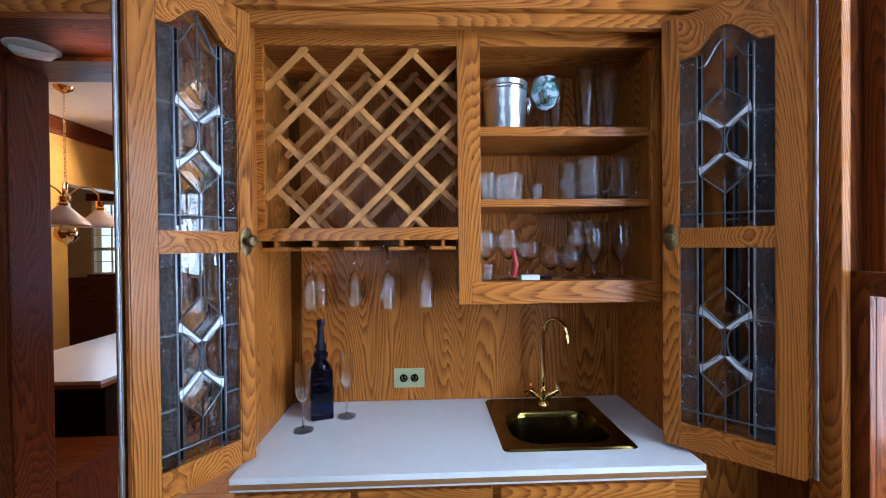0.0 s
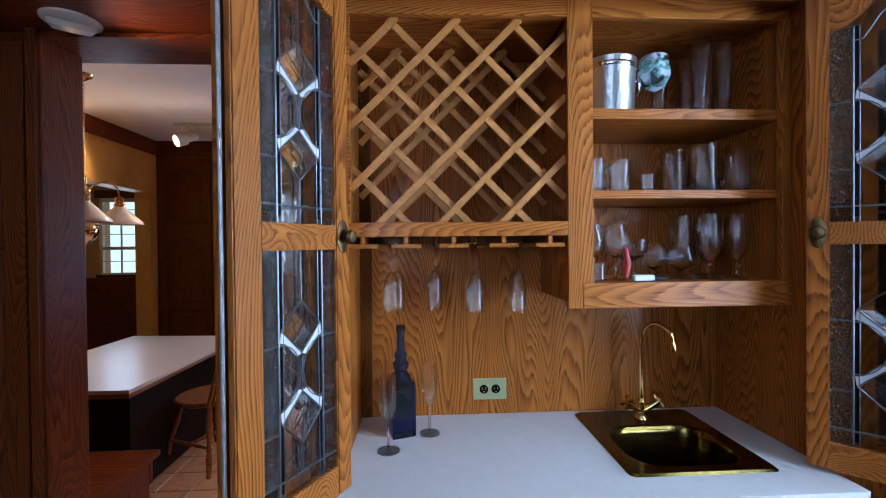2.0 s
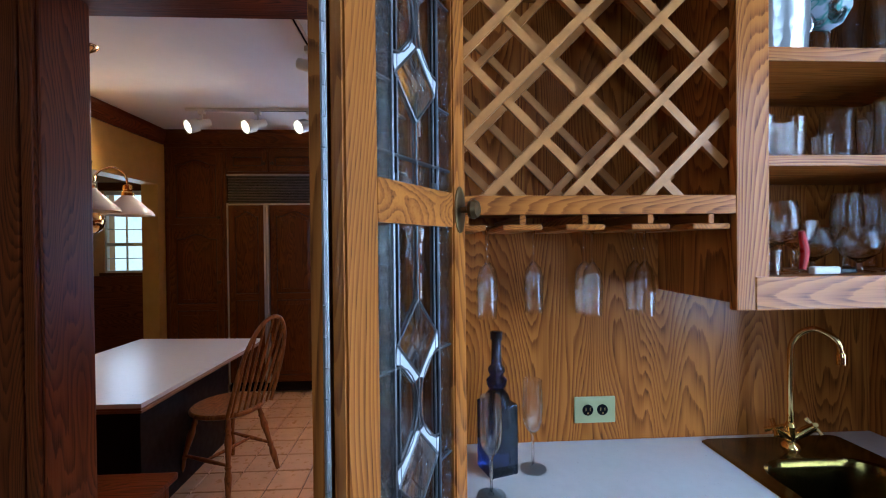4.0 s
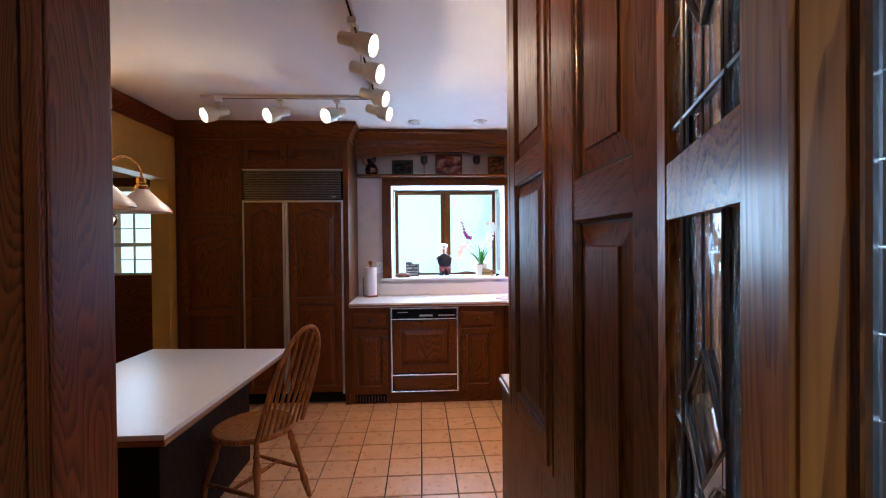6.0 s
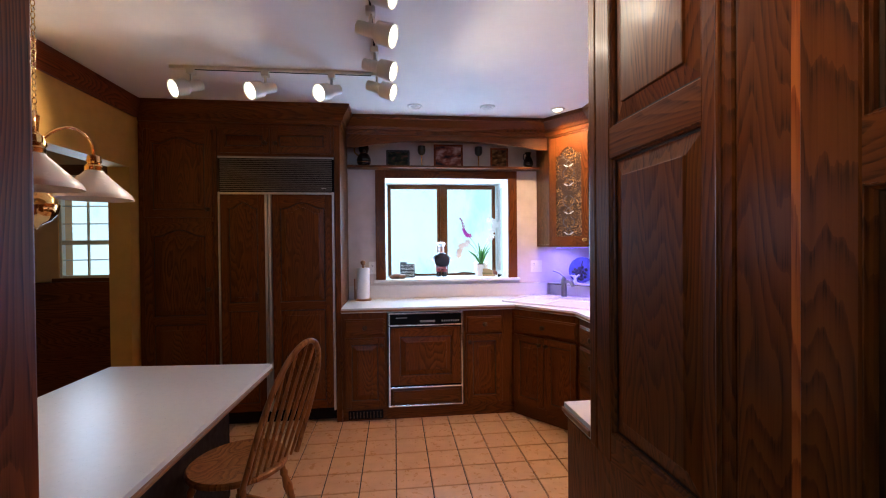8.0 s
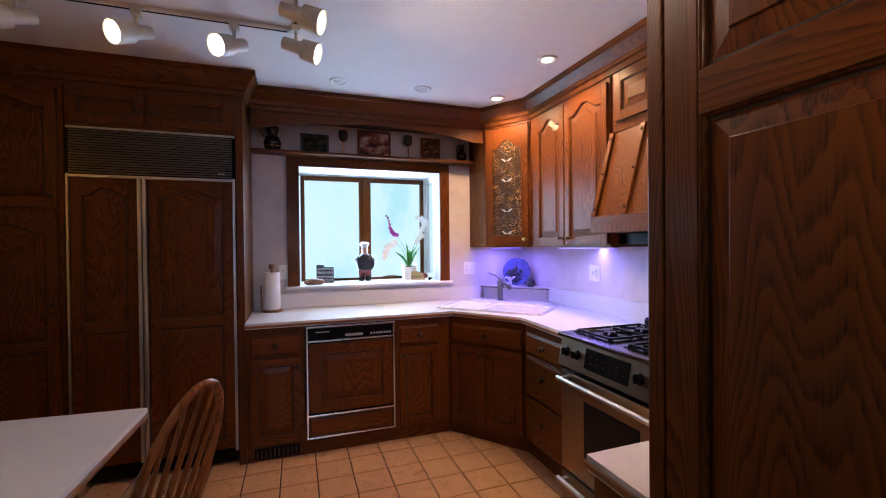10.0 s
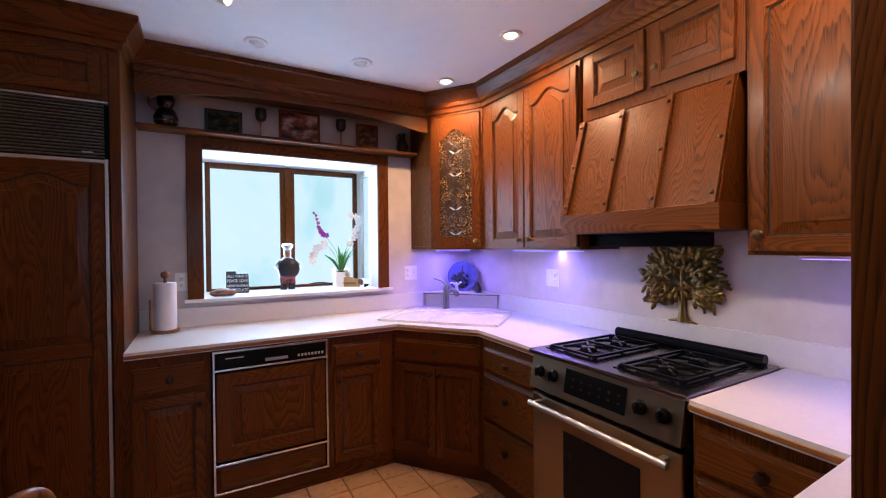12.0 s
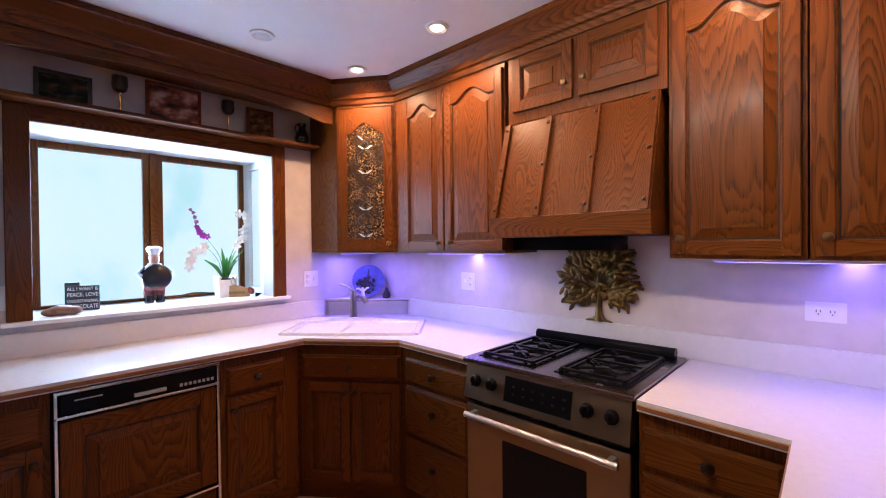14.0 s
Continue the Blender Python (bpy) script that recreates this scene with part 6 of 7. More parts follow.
for base, ctrl, mat, k0, cnt in (((-0.21, 5.47), [(-0.24, 5.46, 1.38), (-0.32, 5.45, 1.50), (-0.38, 5.44, 1.56), (-0.415, 5.44, 1.70)], PURPLE, 0.55, 12), ((-0.19, 5.47), [(-0.16, 5.46, 1.40), (-0.09, 5.45, 1.54), (-0.06, 5.44, 1.63), (-0.12, 5.43, 1.68)], WHITEP, 0.35, 11), ((-0.21, 5.47), [(-0.26, 5.44, 1.36), (-0.34, 5.42, 1.44), (-0.42, 5.40, 1.40), (-0.44, 5.39, 1.32)], WHITEP, 0.5, 7)):
    sp = curve_pts([(*base, WZ0 + 0.12)] + ctrl, 8)
    stem = part("flower_stem", tube(sp, 0.0022, 6), LEAF, pt, "", True)
    for i in range(cnt):
        t = k0 + (1 - k0) * i / (cnt - 1)
        p = sp[min(len(sp) - 1, int(t * (len(sp) - 1)))]
        r = (0.020 if mat is PURPLE else 0.026) * (1.1 - 0.6 * (i / cnt if mat is PURPLE else 0))
        flower(p + Vector((rnd.uniform(-0.014, 0.014), rnd.uniform(-0.012, 0.0), rnd.uniform(-0.012, 0.012))), mat, r, stem)
pl = thing("carved_plaque", (-0.16, 5.38, WZ0), "small tan wooden plaque with a bird on top", "plaque")
PM = Matrix.Translation((-0.165, 5.41, WZ0)) @ Matrix.Rotation(radians(-30), 4, "Z")
part("board", prism([(-0.10, 0), (0.10, 0), (0.10, 0.045)] + [(0.09 - 0.18 * i / 8, 0.055 + 0.025 * math.sin(math.pi * i / 8)) for i in range(9)] + [(-0.10, 0.045)], -0.006, 0.006, PM), plain("tan_wood", (0.40, 0.26, 0.12), 0.5), pl)
part("inscription", prism([(-0.07, 0.020), (0.07, 0.020), (0.07, 0.038), (-0.07, 0.038)], -0.0075, -0.0065, PM), plain("olive_paint", (0.20, 0.16, 0.05), 0.6), pl)
BIRD = plain("painted_bird", (0.45, 0.42, 0.36), 0.5)
part("bird", lathe([(0.001, 0), (0.014, 0.01), (0.018, 0.025), (0.012, 0.040), (0.012, 0.050), (0.008, 0.060), (0.001, 0.063)], PM @ Vector((0.0, 0, 0.082)), 14, (-0.2, 0, 1)), BIRD, pl, "small grey bird", True)
bd = thing("red_bird_figure", (-0.06, 5.30, WZ0), "small dark red bird figure", "figurine")
part("body", lathe([(0.001, 0), (0.016, 0.012), (0.022, 0.030), (0.014, 0.048), (0.001, 0.062)], (-0.075, 5.31, WZ0 + 0.018), 14, (-0.5, 0, 0.85)), plain("dark_red_glaze", (0.16, 0.03, 0.02), 0.3), bd, "", True)
part("tail", prism([(-0.062, 0.0), (-0.05, 0.0), (-0.02, 0.016), (-0.024, 0.022), (-0.06, 0.028)], 5.305, 5.312, Matrix.Translation((0, 0, WZ0))), BLACK, bd)

# ---- things on the corner ledge ----
LZ = 1.046
pt2 = thing("decorated_plate", (0.70, 5.03, LZ), "round blue plate with a dark tree pattern", "plate")
pn = Vector((-0.66, -0.75, 0.22)).normalized()
PLATE = plain("blue_glaze", (0.06, 0.07, 0.20), 0.35, var=0.3, scale=20.0)
part("plate", lathe([(0.001, 0), (0.085, 0.002), (0.125, 0.014), (0.126, 0.017), (0.085, 0.006), (0.001, 0.004)], Vector((0.70, 5.03, LZ + 0.124)), 32, pn), PLATE, pt2, "", True)
bm = bmesh.new()
pu = pn.cross(UP).normalized()
pv = pu.cross(pn).normalized() * -1
pc = Vector((0.70, 5.03, LZ + 0.124)) + pn * 0.008
for path in ([(0, -0.09), (0.008, -0.03), (-0.004, 0.02), (0.0, 0.05)], [(0, 0.0), (0.03, 0.02), (0.05, 0.05)], [(0, 0.01), (-0.03, 0.03), (-0.05, 0.045)]):
    tube([pc + pu * u - pv * v * -1 for u, v in path], 0.006, 6, bm)
for i in range(38):
    a, r = rnd.uniform(0, 6.28), rnd.uniform(0.02, 0.088)
    p = pc + pu * (math.cos(a) * r) + pv * (0.03 + math.sin(a) * r * 0.7)
    bmesh.ops.create_icosphere(bm, subdivisions=1, radius=0.016, matrix=Matrix.Translation(p))
part("tree_pattern", bm, SIGNBLACK, pt2, "dark tree relief")
fg = thing("white_figurine", (0.60, 4.97, LZ), "small white branching figurine", "figurine")
part("body", tube([(0.60, 4.97, LZ), (0.60, 4.97, LZ + 0.05), (0.595, 4.97, LZ + 0.085)], [0.022, 0.012, 0.010], 12), POT, fg, "", True)
part("arm", tube([(0.60, 4.97, LZ + 0.055), (0.575, 4.99, LZ + 0.08), (0.56, 5.0, LZ + 0.075)], [0.009, 0.008, 0.006], 8), POT, fg, "", True)
part("arm", tube([(0.60, 4.97, LZ + 0.055), (0.625, 4.945, LZ + 0.085), (0.635, 4.94, LZ + 0.08)], [0.009, 0.008, 0.006], 8), POT, fg, "", True)
fg = thing("dark_figurine", (0.74, 4.86, LZ), "small black animal figurine", "figurine")
part("body", lathe([(0.026, 0), (0.03, 0.02), (0.024, 0.045), (0.012, 0.06), (0.012, 0.072), (0.001, 0.085)], (0.74, 4.86, LZ), 14), SIGNBLACK, fg, "", True)

# ---- metal tree on the wall over the range ----
tp = thing("metal_tree_plaque", (0.845, 3.25, 1.25), "antique brass tree wall plaque", "wall decoration")
TREEM = plain("antique_gold_metal", (0.15, 0.095, 0.022), 0.32, 0.85, 0.45, 25.0)
TC = Vector((0.832, 3.25, 1.245))


def tpos(u, v, w=0.0):
    return TC + Vector((-w, -u, v))


part("trunk", tube([tpos(0.005, -0.195), tpos(0.0, -0.15), tpos(0.004, -0.08), tpos(0.0, 0.0), tpos(-0.004, 0.07)], [0.030, 0.017, 0.014, 0.011, 0.007], 10), TREEM, tp, "", True)
for s in (1, -1):
    part("root", tube([tpos(0, -0.17), tpos(s * 0.03, -0.190), tpos(s * 0.07, -0.198)], [0.012, 0.009, 0.004], 8), TREEM, tp, "", True)
rnd = random.Random(7)
tips = []
bm = bmesh.new()
for i in range(17):
    a = radians(-46 + 272 * i / 16)
    r = 0.175 + rnd.uniform(-0.02, 0.02)
    st = Vector((0, -0.09 + 0.13 * abs(math.sin(a * 0.9)), 0))
    e = Vector((math.cos(a) * r, 0.018 + math.sin(a) * r * 0.98, 0))
    mid = st.lerp(e, 0.5) + Vector((0.012 * math.cos(a * 3), 0.012, 0))
    w = rnd.uniform(0.0, 0.012)
    tube([tpos(st.x, st.y), tpos(mid.x, mid.y, w), tpos(e.x, e.y, w)], [0.007, 0.005, 0.003], 6, bm)
    for k in range(21):
        q = st.lerp(e, rnd.uniform(0.35, 1.1)) + Vector((rnd.uniform(-0.03, 0.03), rnd.uniform(-0.03, 0.03), 0))
        tips.append((q, a + rnd.uniform(-0.9, 0.9), w + rnd.uniform(-0.004, 0.012)))
part("branchwork", bm, TREEM, tp, "", True)
bm = bmesh.new()
for q, a, w in tips:
    M = Matrix.Translation(tpos(q.x, q.y, w)) @ Matrix.Rotation(-a, 4, "X") @ Matrix.Rotation(rnd.uniform(-0.5, 0.5), 4, "Y") @ Matrix.Diagonal((0.34, 1.3, 0.58, 1))
    bmesh.ops.create_icosphere(bm, subdivisions=1, radius=0.0215, matrix=M)
tagged(part("leaves", bm, TREEM, tp, "cast metal leaves", True), kind="stuff")


# ---- glassware and things of the bar ----
SITE[0] = BAR_SITE
DRINK = clear_mix(glass("thin_drinking_glass", (0.99, 0.99, 1.0), 0.0, 0.0, 12.0, 1.5), 0.35)


def turned_glass(profile, thick, at, label, category, group, seg=24, flip=False, mat=None):
    """A hollow glass: outer profile of (radius, height) from the foot up to the rim, with walls of the given thickness from the cup's floor."""
    solid, cup = profile
    inner = [(max(0.0006, r - thick), h + (thick if i == 0 else 0)) for i, (r, h) in enumerate(cup)]
    prof = solid + cup + inner[::-1]
    if inner[0][0] > 0.001:
        prof = prof + [(0.0005, inner[0][1])]
    keep = SITE[0]
    SITE[0] = Matrix()
    bm = lathe(prof, (0, 0, 0), seg)
    m = Matrix.Translation(keep @ Vector(at)) @ (Matrix.Rotation(math.pi, 4, "X") if flip else Matrix())
    ob = part(category.replace(" ", "_"), bm, mat or DRINK, None, "", True)
    SITE[0] = keep
    ob.matrix_basis = m
    return tagged(ob, label, category, group)


FLUTE = ([(0.0005, 0), (0.033, 0), (0.033, 0.002), (0.008, 0.006), (0.0035, 0.012), (0.0035, 0.085)], [(0.006, 0.092), (0.018, 0.106), (0.0235, 0.125), (0.0255, 0.16), (0.023, 0.225)])
WINE = ([(0.0005, 0), (0.034, 0), (0.034, 0.002), (0.007, 0.007), (0.0035, 0.012), (0.0035, 0.065)], [(0.006, 0.068), (0.028, 0.083), (0.038, 0.110), (0.037, 0.140), (0.031, 0.168)])
MARGARITA = ([(0.0005, 0), (0.033, 0), (0.033, 0.002), (0.007, 0.007), (0.005, 0.055)], [(0.007, 0.058), (0.035, 0.075), (0.040, 0.095), (0.046, 0.125)])
SNIFTER = ([(0.0005, 0), (0.030, 0), (0.030, 0.002), (0.008, 0.006), (0.005, 0.022)], [(0.008, 0.025), (0.036, 0.045), (0.044, 0.068), (0.038, 0.095), (0.030, 0.110)])
TALL = ([(0.0005, 0), (0.032, 0), (0.032, 0.003), (0.008, 0.008), (0.006, 0.03), (0.011, 0.04), (0.006, 0.05)], [(0.010, 0.055), (0.030, 0.085), (0.035, 0.130), (0.031, 0.185), (0.030, 0.20)])
PILSNER = ([(0.0005, 0), (0.031, 0), (0.031, 0.006), (0.012, 0.014), (0.016, 0.022)], [(0.016, 0.024), (0.022, 0.080), (0.033, 0.225)])
TUMBLER = ([(0.0005, 0), (0.028, 0), (0.029, 0.006)], [(0.029, 0.008), (0.031, 0.05), (0.033, 0.092)])
SHOT = ([(0.0005, 0), (0.018, 0), (0.018, 0.008)], [(0.018, 0.010), (0.021, 0.056)])
MUG = ([(0.0005, 0), (0.040, 0), (0.041, 0.010)], [(0.040, 0.012), (0.036, 0.08), (0.037, 0.145)])

turned_glass(FLUTE, 0.0012, (-0.418, 1.385, BARZ), "clear champagne flute standing on the bar", "champagne flute", "flutes on the bar")
turned_glass(FLUTE, 0.0012, (-0.297, 1.492, BARZ), "clear champagne flute standing on the bar", "champagne flute", "flutes on the bar")
SITE[0] = RACK_SITE
hr = thing("stemware_rack", (-0.2, 1.45, 1.487), "oak rails for hanging stemware", "rack")
for x in (-0.468, -0.353, -0.225, -0.089, 0.039):
    part("web", box((x - 0.006, BF - 0.01, 1.468), (x + 0.006, BB - 0.01, 1.4868), 0.001), OH["y"], hr)
    part("flange", box((x - 0.040, BF - 0.012, 1.456), (x + 0.040, BB - 0.01, 1.4678), 0.003), OH["y"], hr)
for x, y in ((-0.404, 1.474), (-0.390, 1.546), (-0.270, 1.561), (-0.147, 1.534), (-0.147, 1.483), (-0.010, 1.545), (-0.014, 1.490)):
    turned_glass(FLUTE, 0.0012, (x, y, 1.4705), "clear champagne flute hanging upside down", "champagne flute", "hanging flutes", flip=True)

# square blue bottle
SITE[0] = BAR_SITE
BLUE = glass("cobalt_glass", (0.02, 0.04, 0.22), 0.08, 0.5, 60.0)
bt = thing("bottle", (-0.385, 1.49, BARZ), "tall square cobalt blue bottle", "bottle")
BMx = Matrix.Translation((-0.385, 1.495, BARZ)) @ Matrix.Rotation(radians(18), 4, "Z")
bm = bmesh.new()
add_box(bm, (-0.038, -0.038, 0), (0.038, 0.038, 0.170), 0.006, BMx)
part("body", bm, BLUE, bt)
part("neck", lathe([(0.034, 0.168), (0.030, 0.185), (0.018, 0.20), (0.024, 0.21), (0.026, 0.222), (0.016, 0.234), (0.021, 0.244), (0.021, 0.252), (0.013, 0.262), (0.012, 0.32), (0.015, 0.322), (0.015, 0.340), (0.012, 0.342)], (-0.385, 1.495, BARZ), 18), BLUE, bt, "", True)
for k in range(4):
    a = radians(18 + 90 * k)
    part("relief", lathe([(0.030, 0), (0.028, 0.003), (0.001, 0.004)], Vector((-0.385, 1.495, BARZ + 0.085)) + Vector((math.cos(a), math.sin(a), 0)) * 0.037, 16, (math.cos(a), math.sin(a), 0)), BLUE, bt, "", True)

# brass bar sink and faucet
sb = thing("bar_sink", (0.41, 1.40, BARZ), "antique brass bar sink with a dark rim", "sink")
SINKB = plain("antique_brass_sink", (0.16, 0.115, 0.030), 0.16, 1.0, 0.35, 14.0)
SX0, SX1, SY0, SY1 = 0.205, 0.605, 1.195, 1.612
bm = bmesh.new()
out1 = rounded(SX0, SX1, SY0, SY1, 0.02)
out2 = rounded(SX0 + 0.006, SX1 - 0.006, SY0 + 0.006, SY1 - 0.006, 0.02)
inn = rounded(0.245, 0.565, 1.232, 1.485, 0.085)
R1 = [bm.verts.new((u, v, BARZ + 0.0006)) for u, v in out1]
R2 = [bm.verts.new((u, v, BARZ + 0.006)) for u, v in out2]
R3 = [bm.verts.new((u, v, BARZ + 0.0055)) for u, v in inn]
for a, b in ((R1, R2), (R2, R3)):
    for i in range(len(a)):
        bm.faces.new((a[i], a[(i + 1) % len(a)], b[(i + 1) % len(a)], b[i]))
part("rim", bm, SINKB, sb)
bm = bmesh.new()
rings = []
for ins, h in ((0, 0.0056), (0.006, 0.001), (0.010, -0.015), (0.022, -0.115), (0.05, -0.135), (0.10, -0.14)):
    rings.append([bm.verts.new((u, v, BARZ + h)) for u, v in rounded(0.245 + ins, 0.565 - ins, 1.232 + ins, 1.485 - ins, max(0.02, 0.085 - ins * 0.5))])
for a, b in zip(rings, rings[1:]):
    for i in range(len(a)):
        bm.faces.new((a[i], a[(i + 1) % len(a)], b[(i + 1) % len(a)], b[i]))
bm.faces.new(rings[-1])
part("bowl", bm, SINKB, sb, "", True)
part("drain", lathe([(0.03, -0.139), (0.028, -0.136), (0.001, -0.1365)], (0.405, 1.36, BARZ), 20), POLISHED_BRASS, sb, "", True)
bf = thing("bar_faucet", (0.415, 1.545, BARZ), "polished brass bar faucet with two cross handles", "faucet")
F0 = Vector((0.415, 1.545, BARZ + 0.006))
part("base", lathe([(0.022, 0), (0.021, 0.006), (0.012, 0.014), (0.011, 0.05), (0.014, 0.056), (0.009, 0.066)], F0, 18), POLISHED_BRASS, bf, "", True)
part("spout", tube(curve_pts([F0 + Vector((0, 0, 0.05)), F0 + Vector((0, 0, 0.20)), F0 + Vector((0.004, -0.005, 0.285)), F0 + Vector((0.030, -0.035, 0.322)), F0 + Vector((0.058, -0.07, 0.300)), F0 + Vector((0.064, -0.078, 0.262))], 8), 0.0075, 12), POLISHED_BRASS, bf, "", True)
part("tip", lathe([(0.011, 0), (0.011, 0.022), (0.009, 0.03)], F0 + Vector((0.064, -0.078, 0.240)), 14), POLISHED_BRASS, bf, "", True)
for s in (1, -1):
    p1 = F0 + Vector((0, 0, 0.02))
    p2 = F0 + Vector((s * 0.055, -0.012, 0.058))
    hdl = part("valve", tube([p1, p1.lerp(p2, 0.6), p2], [0.009, 0.012, 0.010], 12), POLISHED_BRASS, bf, "", True)
    ax = (p2 - p1).normalized()
    e1 = ax.orthogonal().normalized()
    e2 = ax.cross(e1)
    for e in (e1, e2):
        part("cross_bar", tube([p2 - e * 0.024, p2, p2 + e * 0.024], [0.006, 0.004, 0.006], 8), POLISHED_BRASS, hdl, "", True)

# shelves
SITE[0] = RACK_SITE
S1, S2, S3 = 1.838, 1.612, 1.356
HAMMER, hn, hl, hb = material("hammered_tin")
hb.inputs["Base Color"].default_value, hb.inputs["Metallic"].default_value, hb.inputs["Roughness"].default_value = (0.62, 0.63, 0.64, 1), 1.0, 0.30
vo = hn.new("ShaderNodeTexVoronoi")
vo.inputs["Scale"].default_value = 75
hl.new(coords(hn, hl, (1, 1, 0.7)), vo.inputs["Vector"])
bumped(hn, hl, hb, vo.outputs["Distance"], 0.6, 0.0012)
bk = thing("ice_bucket", (0.250, 1.42, S1), "hammered tin ice bucket with ring handles", "ice bucket")
part("body", lathe([(0.065, 0), (0.067, 0.004), (0.072, 0.145), (0.075, 0.150), (0.075, 0.157), (0.071, 0.157), (0.067, 0.140), (0.060, 0.01), (0.001, 0.008)], (0.250, 1.42, S1), 36), HAMMER, bk, "", True)
part("band", lathe([(0.0720, 0.128), (0.0750, 0.132), (0.0750, 0.138), (0.0728, 0.142)], (0.250, 1.42, S1), 36), CHROME, bk, "", True)
part("ring_handle", tube([(0.332, 1.42 + 0.019 * math.cos(a), S1 + 0.085 + 0.024 * math.sin(a)) for a in [2 * math.pi * i / 18 for i in range(18)]], 0.0032, 8, None, True), CHROME, bk, "", True)
part("hinge", box((0.318, 1.410, S1 + 0.100), (0.332, 1.430, S1 + 0.116), 0.003), CHROME, bk)
PAINTED = clear_mix(glass("painted_goblet_glass", (0.9, 0.96, 0.97)), 0.4)
pn_, pl_ = PAINTED.node_tree.nodes, PAINTED.node_tree.links
dab = pn_.new("ShaderNodeBsdfPrincipled")
wob = noise_tex(pn_, pl_, coords(pn_, pl_, (1, 1, 1.4), 0.0), 20.0, 2.0)
pl_.new(ramp(pn_, pl_, wob, ((0.42, (0.70, 0.74, 0.78)), (0.50, (0.06, 0.34, 0.30)), (0.58, (0.62, 0.68, 0.80)))), dab.inputs["Base Color"])
cover = pn_.new("ShaderNodeMixShader")
pl_.new(ramp(pn_, pl_, noise_tex(pn_, pl_, coords(pn_, pl_, (1, 1, 1), 0.0), 26.0, 1.0), ((0.46, 0.0), (0.52, 0.9))), cover.inputs[0])
pl_.new(pn_["Material Output"].inputs[0].links[0].from_socket, cover.inputs[1])
pl_.new(dab.outputs[0], cover.inputs[2])
pl_.new(cover.outputs[0], pn_["Material Output"].inputs[0])
pg = thing("painted_goblet", (0.385, 1.42, S1), "balloon wine glass painted green and white", "wine glass")
part("stem", lathe([(0.034, 0), (0.032, 0.003), (0.006, 0.008), (0.004, 0.015), (0.004, 0.07), (0.008, 0.078)], (0.385, 1.42, S1), 20), DRINK, pg, "", True)
part("bowl", lathe([(0.006, 0.076), (0.030, 0.090), (0.045, 0.120), (0.046, 0.140), (0.036, 0.178), (0.034, 0.178), (0.043, 0.140), (0.042, 0.120), (0.001, 0.084)], (0.385, 1.42, S1), 28), PAINTED, pg, "painted green and white bowl", True)
GL = "glasses on the shelves"
for x, y in ((0.445, 1.50), (0.520, 1.41), (0.545, 1.52), (0.600, 1.42), (0.622, 1.53)):
    turned_glass(PILSNER, 0.0015, (x, y, S1), "tall clear pilsner glass", "beer glass", GL)
for x, y in ((0.185, 1.38), (0.225, 1.46), (0.262, 1.385), (0.255, 1.53), (0.195, 1.54), (0.292, 1.45)):
    turned_glass(TUMBLER, 0.002, (x, y, S2), "clear straight sided glass tumbler", "tumbler", GL, 16)
turned_glass(SHOT, 0.003, (0.355, 1.40, S2), "small clear shot glass", "shot glass", GL, 16)
for x, y in ((0.49, 1.50), (0.525, 1.395), (0.595, 1.52), (0.635, 1.40)):
    mg = turned_glass(MUG, 0.003, (x, y, S2), "clear glass beer mug with a handle", "beer mug", GL)
    bm = tube(curve_pts([(0.036, 0, 0.125), (0.065, -0.01, 0.12), (0.075, -0.012, 0.08), (0.060, -0.01, 0.035), (0.037, 0, 0.025)], 6), 0.005, 8)
    SITE[0] = Matrix()
    hd = part("handle", bm, DRINK, None, "", True)
    hd.parent = mg
    SITE[0] = RACK_SITE
for x, y in ((0.180, 1.39), (0.255, 1.40), (0.200, 1.52)):
    turned_glass(WINE, 0.0012, (x, y, S3), "clear stemmed wine glass", "wine glass", GL)
for x, y in ((0.335, 1.45), (0.35, 1.55)):
    turned_glass(MARGARITA, 0.0015, (x, y, S3), "clear stemmed cocktail glass", "cocktail glass", GL)
for x, y in ((0.425, 1.50), (0.465, 1.42)):
    turned_glass(SNIFTER, 0.0012, (x, y, S3), "clear short brandy snifter", "brandy glass", GL)
for x, y in ((0.515, 1.50), (0.540, 1.40), (0.605, 1.52), (0.640, 1.42)):
    turned_glass(TALL, 0.0014, (x, y, S3), "tall clear footed goblet", "goblet", GL)
turned_glass(SHOT, 0.003, (0.178, 1.335, S3), "small clear shot glass", "shot glass", GL, 16)
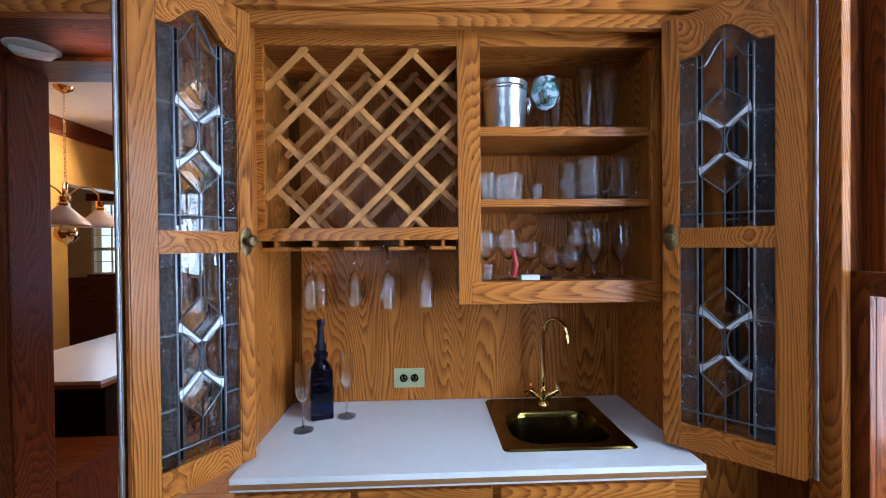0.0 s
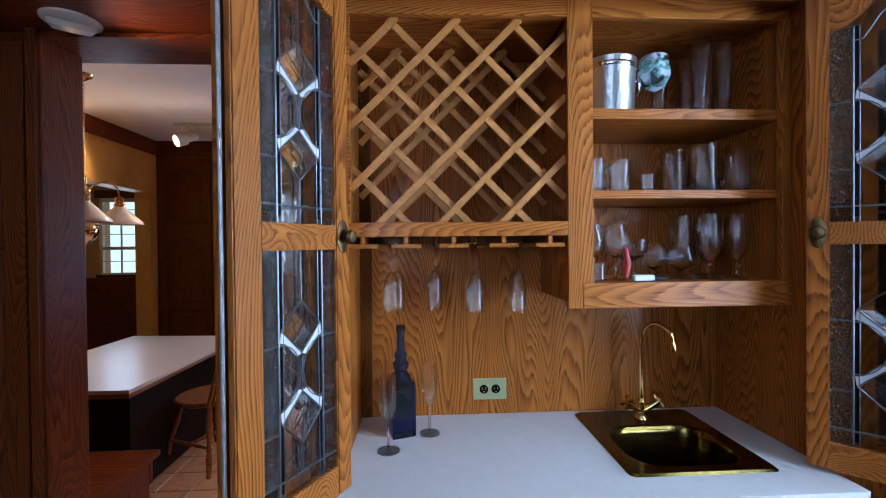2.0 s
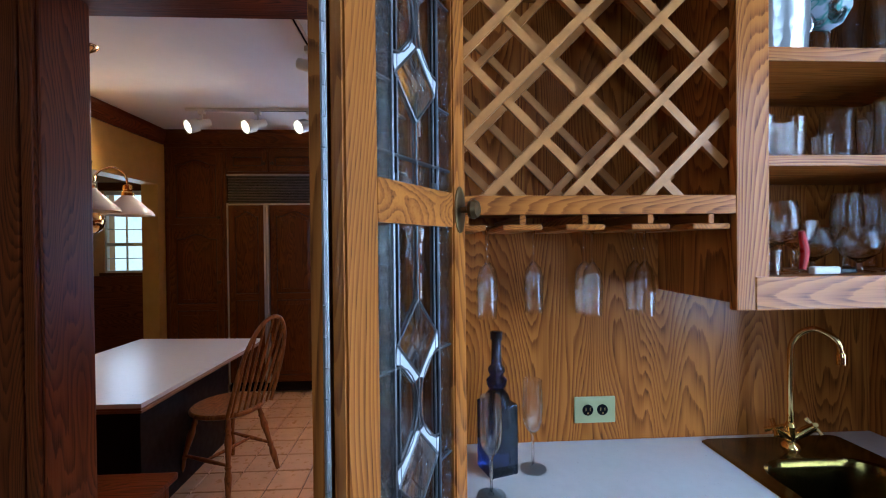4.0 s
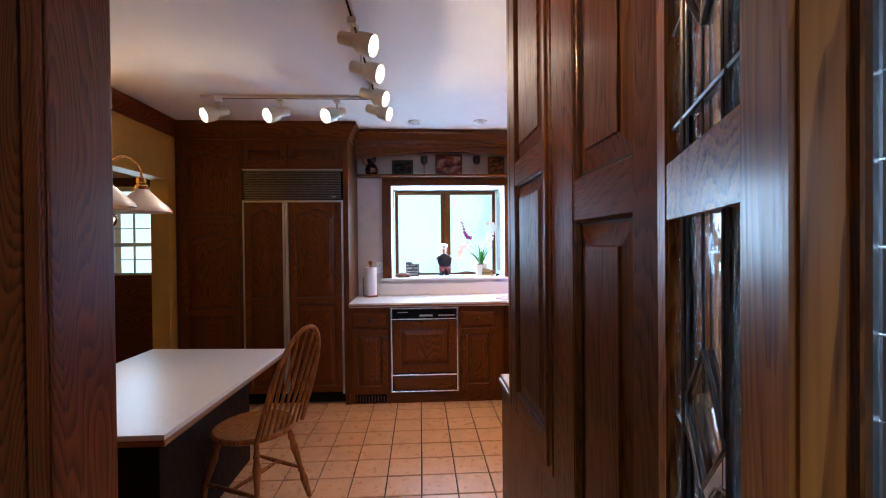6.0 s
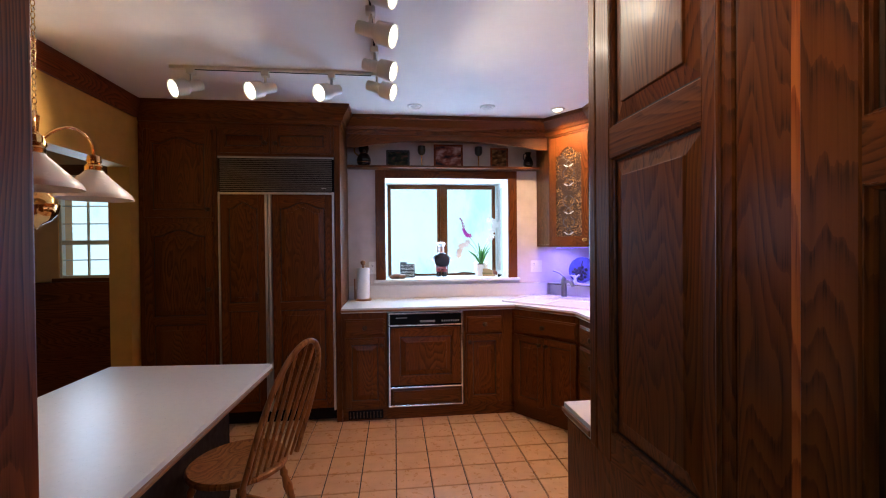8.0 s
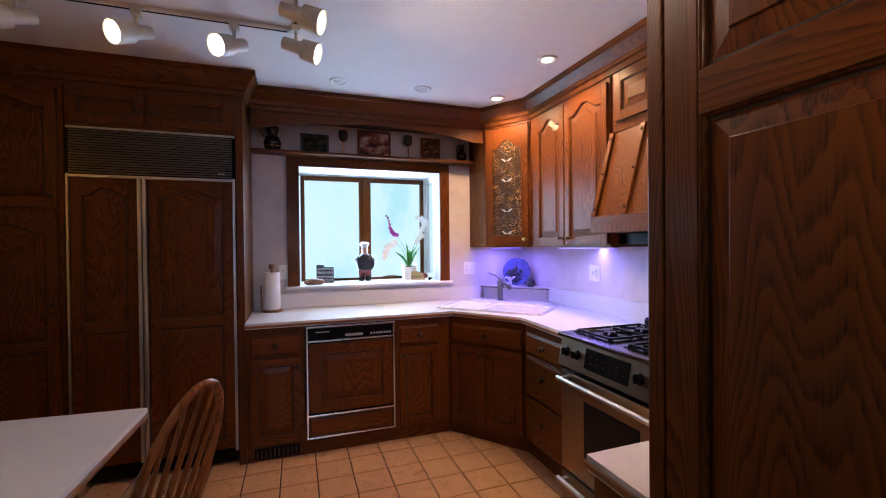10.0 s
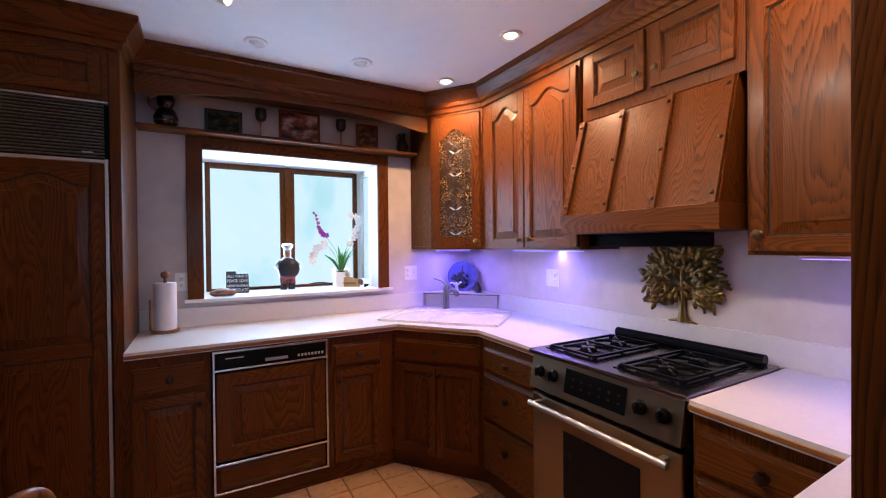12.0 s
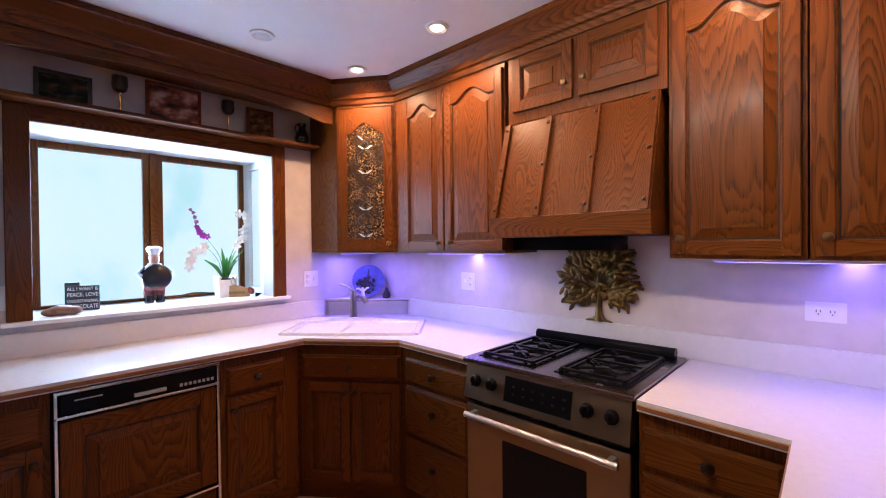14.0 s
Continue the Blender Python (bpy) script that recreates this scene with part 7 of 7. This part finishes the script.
cs = thing("corkscrew", (0.31, 1.36, S3), "folding corkscrew with red and white handles", "corkscrew")
part("red_handle", tube([(0.262, 1.35, S3 + 0.012), (0.270, 1.352, S3 + 0.05), (0.262, 1.353, S3 + 0.095)], [0.007, 0.009, 0.006], 10), plain("red_enamel", (0.45, 0.02, 0.02), 0.3), cs, "red lever", True)
part("white_handle", box((0.285, 1.345, S3 + 0.001), (0.345, 1.362, S3 + 0.018), 0.004), WHITE, cs, "white grip")
part("blade", box((0.345, 1.348, S3 + 0.002), (0.385, 1.360, S3 + 0.012), 0.003), BLACK, cs)
SITE[0] = Matrix()


# ---- floor tiles ----
TS = 0.2138
GX0, GY0 = -0.886, 4.466
me = None
rest = bmesh.new()
near = 0


def tile_bm():
    bm = bmesh.new()
    add_box(bm, (-TS / 2 + 0.004, -TS / 2 + 0.004, -0.012), (TS / 2 - 0.004, TS / 2 - 0.004, 0.0))
    top = [e for e in bm.edges if all(v.co.z > -0.001 for v in e.verts)]
    bmesh.ops.bevel(bm, geom=top, offset=0.003, segments=1, affect="EDGES")
    return bm


bm = tile_bm()
me = bpy.data.meshes.new("tile")
bm.to_mesh(me)
bm.free()
me.materials.append(TILE)
verts, faces = [], []
src_v = [v.co.copy() for v in me.vertices]
src_f = [tuple(p.vertices) for p in me.polygons]
for i in range(-20, 10):
    for j in range(-22, 4):
        x, y = GX0 + TS * (i + 0.5), GY0 + TS * (j + 0.5)
        if not (-4.9 < x < 1.0 and -0.5 < y < 5.1):
            continue
        z = random.uniform(-0.0008, 0.0008)
        if -3.0 < x < 0.4 and 2.25 < y < 4.9 and near < 300:
            ob = new("tile", me)
            ob.location = (x, y, z)
            ob.parent = floor
            near += 1
        else:
            k = len(verts)
            verts += [v + Vector((x, y, z)) for v in src_v]
            faces += [tuple(k + q for q in f) for f in src_f]
far = bpy.data.meshes.new("tiles_beyond")
far.from_pydata(verts, [], faces)
far.materials.append(TILE)
ob = new("tiles_beyond", far)
ob.parent = floor
tagged(ob, kind="stuff")
